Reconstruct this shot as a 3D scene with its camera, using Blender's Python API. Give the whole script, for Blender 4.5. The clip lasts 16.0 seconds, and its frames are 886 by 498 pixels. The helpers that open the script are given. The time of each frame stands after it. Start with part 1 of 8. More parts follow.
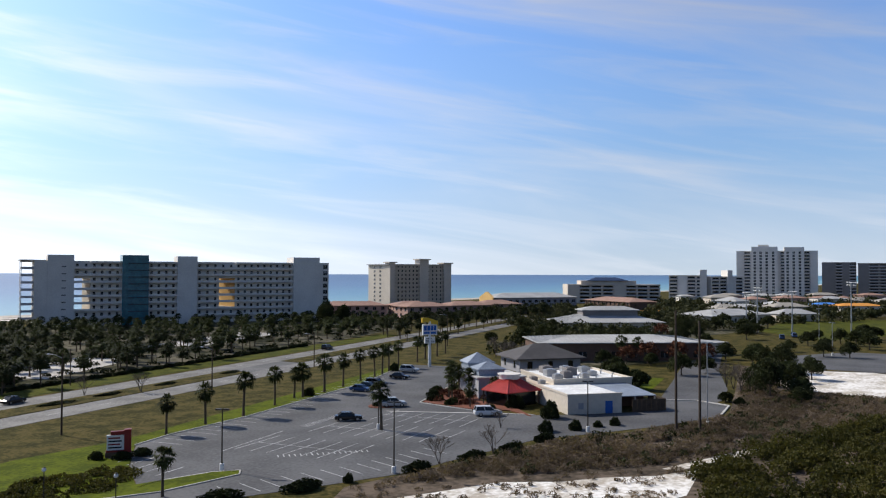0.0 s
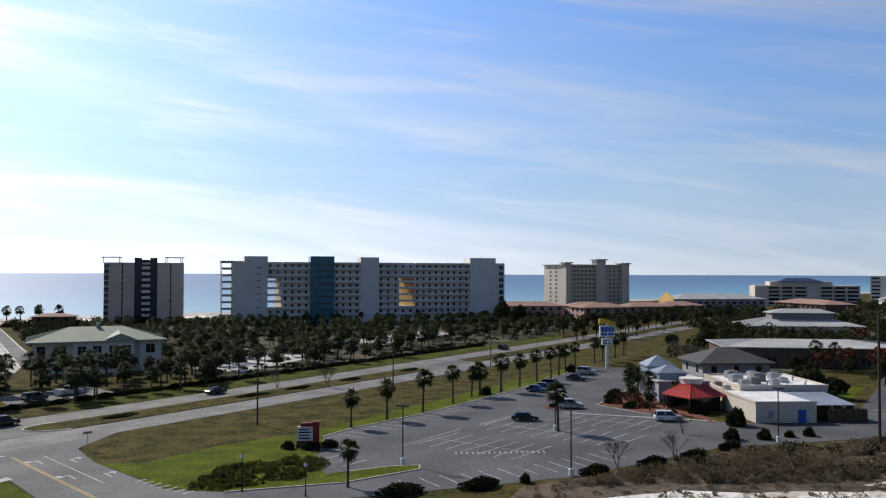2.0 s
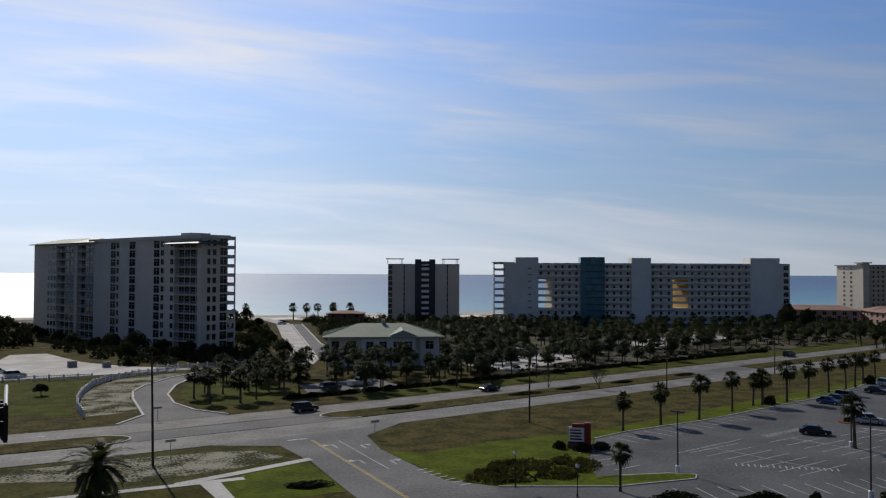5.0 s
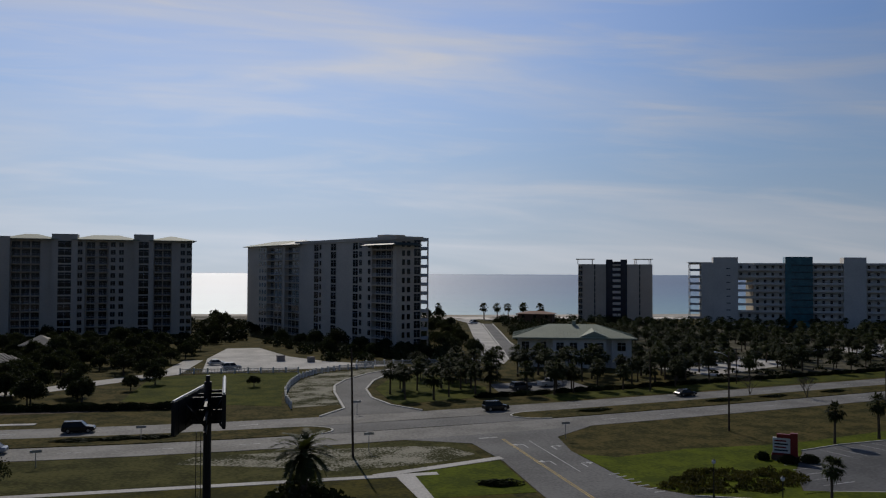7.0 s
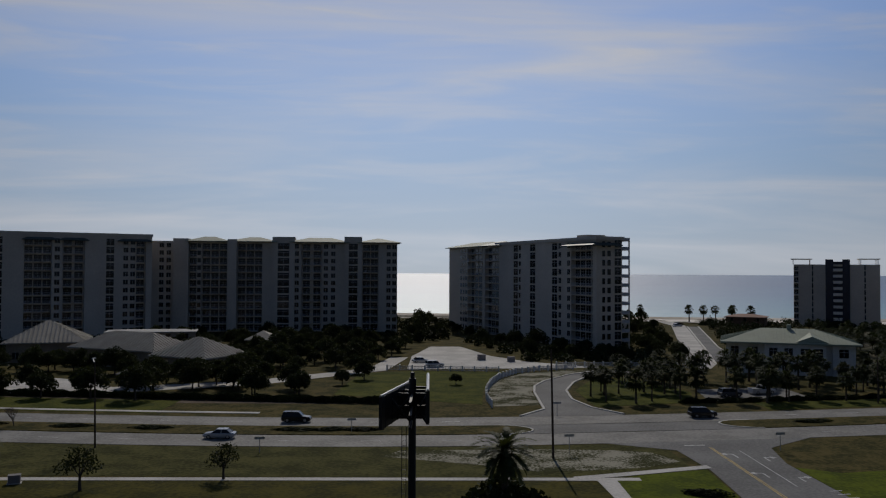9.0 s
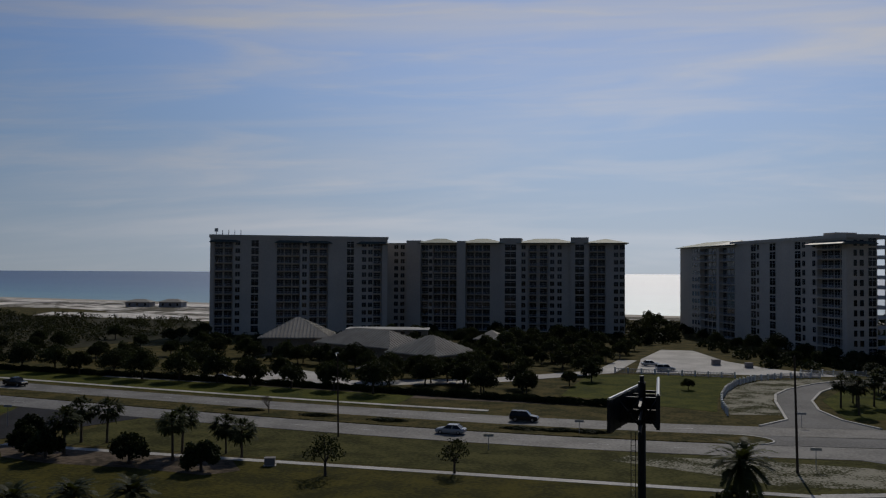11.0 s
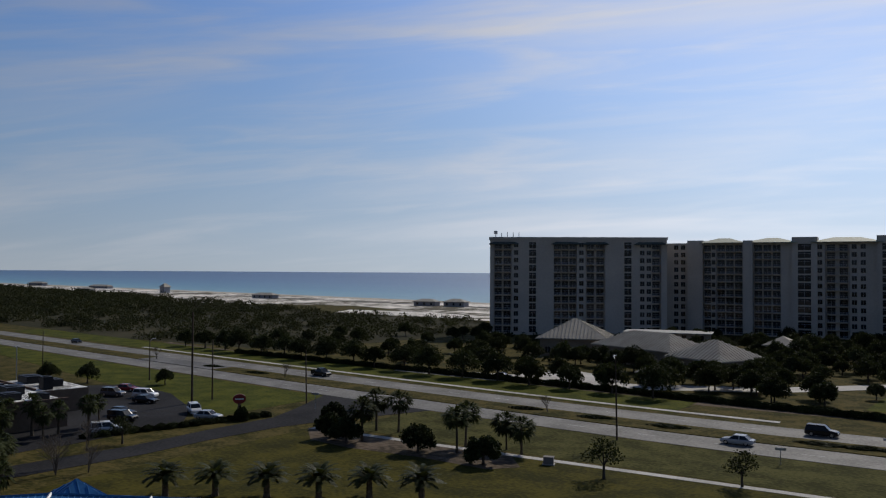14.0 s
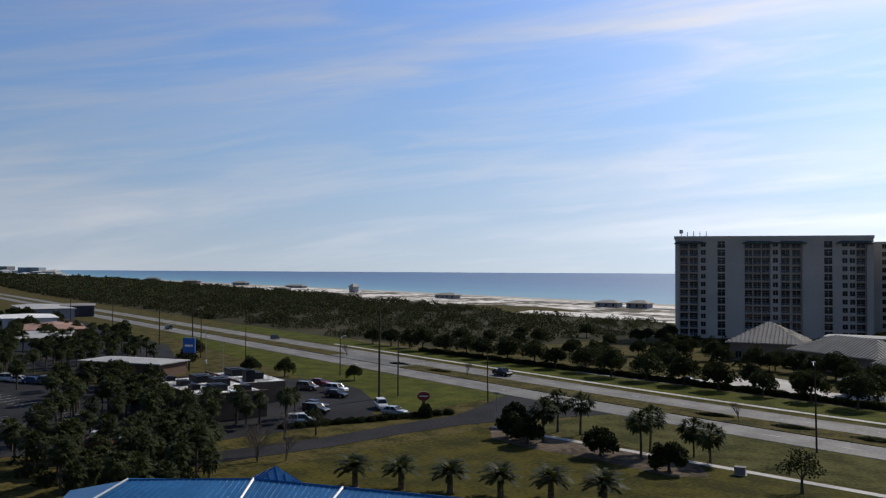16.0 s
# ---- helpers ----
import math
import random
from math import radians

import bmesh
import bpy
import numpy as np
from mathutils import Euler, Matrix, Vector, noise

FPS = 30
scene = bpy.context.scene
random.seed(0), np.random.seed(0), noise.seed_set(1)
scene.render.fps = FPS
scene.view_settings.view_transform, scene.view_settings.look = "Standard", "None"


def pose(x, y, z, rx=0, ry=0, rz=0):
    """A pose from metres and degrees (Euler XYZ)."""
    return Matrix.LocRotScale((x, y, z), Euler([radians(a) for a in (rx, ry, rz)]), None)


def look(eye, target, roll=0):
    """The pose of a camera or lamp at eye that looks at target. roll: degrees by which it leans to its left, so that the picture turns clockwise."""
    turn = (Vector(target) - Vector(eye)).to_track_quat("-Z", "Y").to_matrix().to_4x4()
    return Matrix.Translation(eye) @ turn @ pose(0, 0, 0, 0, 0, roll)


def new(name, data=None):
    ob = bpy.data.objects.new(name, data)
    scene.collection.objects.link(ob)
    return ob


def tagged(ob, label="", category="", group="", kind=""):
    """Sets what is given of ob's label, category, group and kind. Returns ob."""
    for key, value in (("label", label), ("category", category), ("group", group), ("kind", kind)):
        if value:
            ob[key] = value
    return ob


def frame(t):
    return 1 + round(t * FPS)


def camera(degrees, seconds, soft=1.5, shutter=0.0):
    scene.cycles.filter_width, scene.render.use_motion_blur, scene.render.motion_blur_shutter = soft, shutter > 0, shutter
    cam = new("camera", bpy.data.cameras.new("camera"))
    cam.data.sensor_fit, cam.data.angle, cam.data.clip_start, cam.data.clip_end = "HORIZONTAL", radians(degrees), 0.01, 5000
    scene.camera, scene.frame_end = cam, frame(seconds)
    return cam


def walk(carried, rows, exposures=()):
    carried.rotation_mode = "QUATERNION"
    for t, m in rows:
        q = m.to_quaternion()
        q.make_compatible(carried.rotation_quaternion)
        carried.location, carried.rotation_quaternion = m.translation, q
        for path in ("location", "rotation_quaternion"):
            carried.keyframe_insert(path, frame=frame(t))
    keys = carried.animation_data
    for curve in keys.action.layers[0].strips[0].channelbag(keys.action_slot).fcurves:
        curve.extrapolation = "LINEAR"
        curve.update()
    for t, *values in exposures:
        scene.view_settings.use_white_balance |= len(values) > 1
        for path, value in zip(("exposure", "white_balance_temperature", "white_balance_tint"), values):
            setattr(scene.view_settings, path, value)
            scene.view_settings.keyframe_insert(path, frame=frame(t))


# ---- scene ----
cam = camera(55.1, 16.0, 1.2)
# ---- camera: a tripod pan from a high balcony ----
EYE = (0.0, 0.0, 25.0)
PATH = [
    (0, -56.00, 1.57, -0.17), (0.5, -53.20, 1.58, -0.17), (1, -50.44, 1.57, -0.17), (1.5, -47.39, 1.58, -0.17),
    (2, -44.19, 1.56, -0.18), (2.5, -40.80, 1.57, -0.19), (3, -37.97, 1.56, -0.19), (3.5, -34.83, 1.57, -0.20),
    (4, -31.95, 1.56, -0.22), (6.5, -16.71, 1.55, -0.24), (7, -13.38, 1.53, -0.27), (7.5, -9.95, 1.53, -0.28),
    (8, -6.89, 1.52, -0.30), (8.5, -3.51, 1.51, -0.31), (9, 0.00, 1.50, -0.32), (9.5, 3.62, 1.49, -0.32),
    (10, 7.49, 1.48, -0.32), (12.5, 25.45, 1.47, -0.33), (13, 28.31, 1.47, -0.33), (13.5, 30.93, 1.45, -0.34),
    (14, 33.69, 1.45, -0.34), (14.5, 36.62, 1.44, -0.33), (15, 39.86, 1.43, -0.33), (15.5, 43.11, 1.43, -0.33),
    (16, 45.81, 1.42, -0.33),
]
EXPOSURES = [(0, 0.05), (3.5, -0.47), (7, -1.36), (10, -1.62), (12.5, -1.58), (13.5, -1.36), (14.5, -0.66), (16, -0.50)]
walk(cam, [(t, pose(*EYE, 90 + p, r, y)) for t, y, p, r in PATH], EXPOSURES)

# ---- world and sun ----
SUN_AZ = 1.5        # degrees towards -x from +y
SUN_EL = 38.0
world = bpy.data.worlds.new("sky")
scene.world = world
world.use_nodes = True
wn, wl = world.node_tree.nodes, world.node_tree.links
sky = wn.new("ShaderNodeTexSky")
sky.sky_type, sky.sun_disc = "NISHITA", False
sky.sun_elevation, sky.sun_rotation = radians(SUN_EL), radians(-SUN_AZ)
sky.air_density, sky.dust_density, sky.ozone_density = 1.0, 0.0, 3.0
# thin cirrus streaks over the sky
wc = wn.new("ShaderNodeTexCoord")
sep = wn.new("ShaderNodeSeparateXYZ")
wl.new(wc.outputs["Generated"], sep.inputs[0])


def wmath(op, a, b):
    n = wn.new("ShaderNodeMath")
    n.operation = op
    for i, v in enumerate((a, b)):
        if isinstance(v, (int, float)):
            n.inputs[i].default_value = v
        elif v is not None:
            wl.new(v, n.inputs[i])
    return n.outputs[0]


zc = wmath("MAXIMUM", sep.outputs[2], 0.0)
# cirrus lies in long level streaks that sink to the east and west
az = wmath("ARCTAN2", sep.outputs[0], sep.outputs[1])
comb = wn.new("ShaderNodeCombineXYZ")
wl.new(az, comb.inputs[0])
wl.new(wmath("MULTIPLY", wmath("ADD", zc, wmath("MULTIPLY", wmath("MULTIPLY", az, az), 0.07)), 7.0), comb.inputs[1])


def cloud_layer(scale, rz, stretch, lo, hi, detail, shift):
    mp = wn.new("ShaderNodeMapping")
    mp.inputs["Scale"].default_value = (stretch, 1, 1)
    mp.inputs["Location"].default_value = shift
    nz = wn.new("ShaderNodeTexNoise")
    nz.inputs["Scale"].default_value, nz.inputs["Detail"].default_value = scale, detail
    nz.inputs["Roughness"].default_value, nz.inputs["Distortion"].default_value = 0.55, 0.6
    mr = wn.new("ShaderNodeMapRange")
    mr.interpolation_type = "SMOOTHSTEP"
    mr.inputs["From Min"].default_value, mr.inputs["From Max"].default_value = lo, hi
    turn = wn.new("ShaderNodeVectorRotate")
    turn.rotation_type = "Z_AXIS"
    turn.inputs["Angle"].default_value = radians(-rz)
    wl.new(comb.outputs[0], turn.inputs["Vector"])
    wl.new(turn.outputs[0], mp.inputs[0])
    wl.new(mp.outputs[0], nz.inputs["Vector"])
    wl.new(nz.outputs["Fac"], mr.inputs["Value"])
    return mr.outputs[0]


c1 = cloud_layer(1.7, 4, 0.85, 0.40, 0.76, 8, (3.1, 1.2, 0))
c2 = cloud_layer(4.6, -5, 0.75, 0.44, 0.74, 9, (0.4, 5.0, 2.0))
_a, _e = radians(SUN_AZ), radians(SUN_EL)
TO_SUN = Vector((-math.sin(_a) * math.cos(_e), math.cos(_a) * math.cos(_e), math.sin(_e)))
dot = wn.new("ShaderNodeVectorMath")
dot.operation = "DOT_PRODUCT"
dot.inputs[1].default_value = TO_SUN
wl.new(wc.outputs["Generated"], dot.inputs[0])
# the bright veil of thin cloud round the sun
veil = wn.new("ShaderNodeMapRange")
veil.interpolation_type = "SMOOTHSTEP"
for k, v in (("From Min", 0.25), ("From Max", 0.98), ("To Min", 0.0), ("To Max", 1.0)):
    veil.inputs[k].default_value = v
wl.new(dot.outputs["Value"], veil.inputs["Value"])
veiled = veil.outputs[0]
glare = wmath("POWER", veiled, 7.0)
cloud = wmath("ADD", wmath("MULTIPLY", c1, 0.42), wmath("MULTIPLY", c2, 0.28))
cloud = wmath("MINIMUM", wmath("ADD", cloud, wmath("ADD", wmath("MULTIPLY", veiled, 0.16), wmath("MULTIPLY", glare, 0.28))), 0.9)
bwn = wn.new("ShaderNodeRGBToBW")
wl.new(sky.outputs[0], bwn.inputs[0])


def tint(value, rgb):
    n = wn.new("ShaderNodeCombineXYZ")
    for i, c in enumerate(rgb):
        wl.new(wmath("MULTIPLY", value, c), n.inputs[i])
    return n.outputs[0]


def blend(fac, a, b, mode="MIX"):
    n = wn.new("ShaderNodeMixRGB")
    n.blend_type = mode
    for i, v in enumerate((fac, a, b)):
        if isinstance(v, (int, float)):
            n.inputs[i].default_value = v
        elif isinstance(v, tuple):
            n.inputs[i].default_value = v
        else:
            wl.new(v, n.inputs[i])
    return n.outputs[0]


# pale haze low over the sea
haze = wn.new("ShaderNodeMapRange")
haze.interpolation_type = "SMOOTHSTEP"
for k, v in (("From Min", 0.0), ("From Max", 0.22), ("To Min", 0.85), ("To Max", 0.0)):
    haze.inputs[k].default_value = v
wl.new(zc, haze.inputs["Value"])
clear = blend(1.0, sky.outputs[0], (0.72, 1.0, 1.40, 1), "MULTIPLY")
low = blend(haze.outputs[0], clear, tint(bwn.outputs[0], (0.88, 1.0, 1.13)))
# winter air: pale at the sea, blue above, deeper overhead
air = wn.new("ShaderNodeValToRGB")
el = air.color_ramp.elements
el[0].position, el[0].color = 0.0, (0.70, 0.83, 0.98, 1)
el[1].position, el[1].color = 1.0, (0.03, 0.07, 0.18, 1)
for pos, col in ((0.05, (0.56, 0.75, 1.0, 1)), (0.13, (0.38, 0.63, 1.0, 1)), (0.32, (0.20, 0.43, 0.98, 1)), (0.55, (0.08, 0.18, 0.46, 1))):
    e = el.new(pos)
    e.color = col
wl.new(zc, air.inputs[0])
grade = blend(1.0, air.outputs[0], (8.0, 8.0, 8.0, 1), "MULTIPLY")
low = blend(0.80, low, grade)
bw2 = wn.new("ShaderNodeRGBToBW")
wl.new(low, bw2.inputs[0])
cloudy = blend(cloud, low, tint(wmath("MULTIPLY", bw2.outputs[0], 1.5), (0.99, 1.0, 1.07)))
gain = wmath("ADD", wmath("ADD", wmath("MULTIPLY", veiled, 0.75), 1.22), wmath("MULTIPLY", glare, 1.3))
# the clear sky opposite the sun is deeper
away_sun = wn.new("ShaderNodeMapRange")
away_sun.interpolation_type = "SMOOTHSTEP"
for k, v in (("From Min", -0.8), ("From Max", 0.1), ("To Min", 0.42), ("To Max", 1.0)):
    away_sun.inputs[k].default_value = v
wl.new(dot.outputs["Value"], away_sun.inputs["Value"])
gain = wmath("MULTIPLY", gain, away_sun.outputs[0])
bright = blend(1.0, cloudy, tint(gain, (1.0, 1.0, 1.0)), "MULTIPLY")
bg = wn["Background"]
wl.new(bright, bg.inputs[0])
bg.inputs[1].default_value = 0.078

sun = new("sun", bpy.data.lights.new("sun", "SUN"))
sun.data.energy, sun.data.angle, sun.data.color = 5.0, radians(0.53), (1.0, 0.93, 0.82)
sun.matrix_world = look(TO_SUN * 300, (0, 0, 0))

# ---- materials ----


def material(name, base, rough=0.8, metal=0.0, var=0.25, scale=1.0, fine=12.0, bump=0.2, second=None, spec=0.3, bump_dist=0.02, per_object=0.0, contrast=0.14, leaf=0.0):
    """A surface with broad stains and fine grain: base colour varied towards second."""
    m = bpy.data.materials.new(name)
    m.use_nodes = True
    nt, ln = m.node_tree.nodes, m.node_tree.links
    b = nt["Principled BSDF"]
    b.inputs["Roughness"].default_value, b.inputs["Metallic"].default_value = rough, metal
    b.inputs["Specular IOR Level"].default_value = spec
    geo = nt.new("ShaderNodeNewGeometry")
    n1, n2 = nt.new("ShaderNodeTexNoise"), nt.new("ShaderNodeTexNoise")
    n1.inputs["Scale"].default_value, n1.inputs["Detail"].default_value = scale, 5
    n2.inputs["Scale"].default_value, n2.inputs["Detail"].default_value = fine, 3
    ln.new(geo.outputs["Position"], n1.inputs["Vector"])
    ln.new(geo.outputs["Position"], n2.inputs["Vector"])
    mixer = nt.new("ShaderNodeMath")
    mixer.operation = "MULTIPLY_ADD"
    mixer.inputs[1].default_value = 0.45
    ln.new(n2.outputs["Fac"], mixer.inputs[0])
    sc = nt.new("ShaderNodeMath")
    sc.operation = "MULTIPLY"
    sc.inputs[1].default_value = 0.55
    ln.new(n1.outputs["Fac"], sc.inputs[0])
    ln.new(sc.outputs[0], mixer.inputs[2])
    ramp = nt.new("ShaderNodeValToRGB")
    c2 = second or tuple(c * (1 - var) for c in base)
    c1 = tuple(min(1, c * (1 + var * 0.5)) for c in base)
    ramp.color_ramp.elements[0].position, ramp.color_ramp.elements[1].position = 0.5 - contrast, 0.5 + contrast
    ramp.color_ramp.elements[0].color, ramp.color_ramp.elements[1].color = (*c2, 1), (*c1, 1)
    ln.new(mixer.outputs[0], ramp.inputs[0])
    col = ramp.outputs[0]
    if per_object:
        oi = nt.new("ShaderNodeObjectInfo")
        hs = nt.new("ShaderNodeHueSaturation")
        mr = nt.new("ShaderNodeMapRange")
        mr.inputs["To Min"].default_value, mr.inputs["To Max"].default_value = 1 - per_object, 1 + per_object
        ln.new(oi.outputs["Random"], mr.inputs["Value"])
        ln.new(mr.outputs[0], hs.inputs["Value"])
        ln.new(col, hs.inputs["Color"])
        col = hs.outputs[0]
    ln.new(col, b.inputs["Base Color"])
    if bump:
        bp = nt.new("ShaderNodeBump")
        bp.inputs["Strength"].default_value, bp.inputs["Distance"].default_value = bump, bump_dist
        ln.new(n2.outputs["Fac"], bp.inputs["Height"])
        ln.new(bp.outputs[0], b.inputs["Normal"])
    if leaf:
        tl, mx = nt.new("ShaderNodeBsdfTranslucent"), nt.new("ShaderNodeMixShader")
        warm = nt.new("ShaderNodeMixRGB")
        warm.blend_type, warm.inputs[0].default_value = "MULTIPLY", 1.0
        warm.inputs[2].default_value = (1.5, 1.5, 0.7, 1)
        ln.new(col, warm.inputs[1])
        ln.new(warm.outputs[0], tl.inputs["Color"])
        mx.inputs[0].default_value = leaf
        ln.new(b.outputs[0], mx.inputs[1])
        ln.new(tl.outputs[0], mx.inputs[2])
        ln.new(mx.outputs[0], nt["Material Output"].inputs[0])
    return m


# ---- mesh helpers ----


def part(name, bm, mat, parent=None, label="", smooth=False):
    me = bpy.data.meshes.new(name)
    if smooth:
        for fc in bm.faces:
            fc.smooth = True
    bm.to_mesh(me)
    bm.free()
    for one in (mat if isinstance(mat, (list, tuple)) else [mat]):
        me.materials.append(one)
    ob = new(name, me)
    if parent is not None:
        ob.parent = parent
    if label:
        ob["label"] = label
    return ob


def share(name, me, parent, m=None):
    ob = new(name, me)
    ob.parent = parent
    if m is not None:
        ob.matrix_basis = m
    return ob


def thing(name, m=None, label="", category="", group="", kind=""):
    e = new(name)
    e.empty_display_size = 0.5
    if m is not None:
        e.matrix_basis = m
    return tagged(e, label, category, group, kind)


CUBE = [(0, 3, 2, 1), (4, 5, 6, 7), (0, 1, 5, 4), (1, 2, 6, 5), (2, 3, 7, 6), (3, 0, 4, 7)]


def box(bm, x0, x1, y0, y1, z0, z1, mi=0, m=None):
    vs = [(x0, y0, z0), (x1, y0, z0), (x1, y1, z0), (x0, y1, z0), (x0, y0, z1), (x1, y0, z1), (x1, y1, z1), (x0, y1, z1)]
    vs = [bm.verts.new(m @ Vector(v) if m is not None else v) for v in vs]
    for fc in CUBE:
        bm.faces.new([vs[i] for i in fc]).material_index = mi


def prism(bm, pts, z0, z1, mi=0):
    """An upright prism over a plan outline, counter-clockwise."""
    lo = [bm.verts.new((x, y, z0)) for x, y in pts]
    hi = [bm.verts.new((x, y, z1)) for x, y in pts]
    n = len(pts)
    bm.faces.new(hi).material_index = mi
    bm.faces.new(lo[::-1]).material_index = mi
    for i in range(n):
        bm.faces.new((lo[i], lo[(i + 1) % n], hi[(i + 1) % n], hi[i])).material_index = mi


def tube(bm, pts, radii, sides=8, mi=0, cap=True):
    """A tapered tube through points."""
    rings = []
    for i, p in enumerate(pts):
        p = Vector(p)
        a = Vector(pts[max(i - 1, 0)])
        b = Vector(pts[min(i + 1, len(pts) - 1)])
        d = (b - a).normalized()
        u = d.orthogonal().normalized() if abs(d.z) < 0.9 else (Vector((1, 0, 0)) - d * d.x).normalized()
        v = d.cross(u)
        rings.append([bm.verts.new(p + (u * math.cos(2 * math.pi * k / sides) + v * math.sin(2 * math.pi * k / sides)) * radii[i]) for k in range(sides)])
    for r0, r1 in zip(rings, rings[1:]):
        for k in range(sides):
            bm.faces.new((r0[k], r0[(k + 1) % sides], r1[(k + 1) % sides], r1[k])).material_index = mi
    if cap:
        bm.faces.new(rings[0][::-1]).material_index = mi
        bm.faces.new(rings[-1]).material_index = mi


def hip_roof(bm, x0, x1, y0, y1, z, rise, over=0.8, mi=0, thick=0.25):
    """A hipped roof with eaves over a rectangle."""
    x0, x1, y0, y1 = x0 - over, x1 + over, y0 - over, y1 + over
    w, d = x1 - x0, y1 - y0
    if w > d:
        rd = [(x0 + d / 2, (y0 + y1) / 2), (x1 - d / 2, (y0 + y1) / 2)]
    else:
        rd = [((x0 + x1) / 2, y0 + w / 2), ((x0 + x1) / 2, y1 - w / 2)]
    lo = [bm.verts.new((x, y, z - thick)) for x, y in ((x0, y0), (x1, y0), (x1, y1), (x0, y1))]
    c = [bm.verts.new((x, y, z)) for x, y in ((x0, y0), (x1, y0), (x1, y1), (x0, y1))]
    r = [bm.verts.new((x, y, z + rise)) for x, y in rd]
    fs = [lo[::-1]] + [(lo[i], lo[(i + 1) % 4], c[(i + 1) % 4], c[i]) for i in range(4)]
    if w > d:
        fs += [(c[0], c[1], r[1], r[0]), (c[1], c[2], r[1]), (c[2], c[3], r[0], r[1]), (c[3], c[0], r[0])]
    else:
        fs += [(c[0], c[1], r[0]), (c[1], c[2], r[1], r[0]), (c[2], c[3], r[1]), (c[3], c[0], r[0], r[1])]
    for fc in fs:
        bm.faces.new(fc).material_index = mi


def road_y(x):
    """The near kerb of the highway, seaward distance at a place along it."""
    k = 0.15 if x < -20 else 0.24
    return 121 + k * (math.sqrt((x + 20) ** 2 + 3600) - 60)


def flat(name, pts, z, mat, label, category="ground", kind="structure", thick=0.5):
    bm = bmesh.new()
    prism(bm, pts, z - thick, z)
    bmesh.ops.recalc_face_normals(bm, faces=bm.faces)
    return tagged(part(name, bm, mat), label, category, "", kind)


def strip(name, fa, fb, xs, z, mat, label, category="road", z0=None):
    """A sheet between two curves y = fa(x) and y = fb(x)."""
    bm = bmesh.new()
    rows = []
    for x in xs:
        rows.append([bm.verts.new((x, fa(x), z)), bm.verts.new((x, fb(x), z)), bm.verts.new((x, fb(x), z - 0.4)), bm.verts.new((x, fa(x), z - 0.4))])
    for a, b in zip(rows, rows[1:]):
        for k in range(4):
            bm.faces.new((a[k], a[(k + 1) % 4], b[(k + 1) % 4], b[k]))
    bm.faces.new(rows[0][::-1])
    bm.faces.new(rows[-1])
    bmesh.ops.recalc_face_normals(bm, faces=bm.faces)
    return tagged(part(name, bm, mat), label, category, "", "structure")


def inside(x, y, pts):
    c = False
    for (x0, y0), (x1, y1) in zip(pts, pts[1:] + pts[:1]):
        if (y0 > y) != (y1 > y) and x < (x1 - x0) * (y - y0) / (y1 - y0) + x0:
            c = not c
    return c

# ---- the materials of the place ----
M_DRY = material("dry_lawn", (0.086, 0.068, 0.022), 0.95, scale=0.25, fine=1.6, second=(0.031, 0.032, 0.008), bump=0.6, bump_dist=0.1, contrast=0.08, spec=0.04)
M_SANDY = material("sandy_lawn", (0.076, 0.072, 0.022), 0.95, scale=0.2, fine=1.8, second=(0.034, 0.035, 0.009), bump=0.6, bump_dist=0.1, contrast=0.08, spec=0.04)
M_GREEN = material("green_lawn", (0.088, 0.108, 0.008), 0.95, scale=0.25, fine=1.8, second=(0.052, 0.068, 0.007), bump=0.6, bump_dist=0.1, contrast=0.08, spec=0.04)
M_OLAWN = material("olive_lawn", (0.068, 0.059, 0.011), 0.95, scale=0.2, fine=1.8, second=(0.032, 0.032, 0.008), bump=0.6, bump_dist=0.1, contrast=0.08, spec=0.04)
M_VERGE = material("verge_grass", (0.076, 0.080, 0.012), 0.95, scale=0.2, fine=1.8, second=(0.038, 0.047, 0.008), bump=0.6, bump_dist=0.1, contrast=0.08, spec=0.04)
M_PATCHY = material("sand_showing_through_grass", (0.27, 0.255, 0.20), 0.95, scale=0.2, fine=2.6, second=(0.042, 0.043, 0.014), bump=0.6, bump_dist=0.08, contrast=0.045, spec=0.04)
M_DUNE = material("dune_mix", (0.72, 0.67, 0.60), 0.95, scale=0.018, fine=0.12, second=(0.07, 0.058, 0.03), bump=0.4, bump_dist=0.3, contrast=0.05)
M_SAND = material("white_sand", (0.72, 0.70, 0.66), 0.95, scale=0.15, fine=1.2, second=(0.42, 0.37, 0.30), bump=0.6, bump_dist=0.2, contrast=0.08)
M_BEACH = material("pale_beach_sand", (0.48, 0.43, 0.36), 0.95, scale=0.03, fine=0.4, second=(0.34, 0.29, 0.22), bump=0.4, bump_dist=0.3, contrast=0.08)
M_SOIL = material("scrub_soil", (0.128, 0.10, 0.076), 0.95, scale=0.12, fine=1.0, second=(0.055, 0.045, 0.033), bump=0.6, bump_dist=0.2, contrast=0.08, spec=0.04)
M_SCRUBSOIL = material("scrub_litter", (0.050, 0.045, 0.026), 0.95, scale=0.03, fine=0.5, second=(0.026, 0.027, 0.014), bump=0.6, bump_dist=0.2, contrast=0.10, spec=0.04)
M_TOWN = material("yard_ground", (0.11, 0.10, 0.072), 0.95, scale=0.06, fine=0.5, second=(0.030, 0.032, 0.016), bump=0.4, bump_dist=0.1, contrast=0.06, spec=0.04)
M_MULCH = material("red_mulch", (0.17, 0.06, 0.035), 0.95, scale=0.5, fine=6, bump=0.6, bump_dist=0.05)
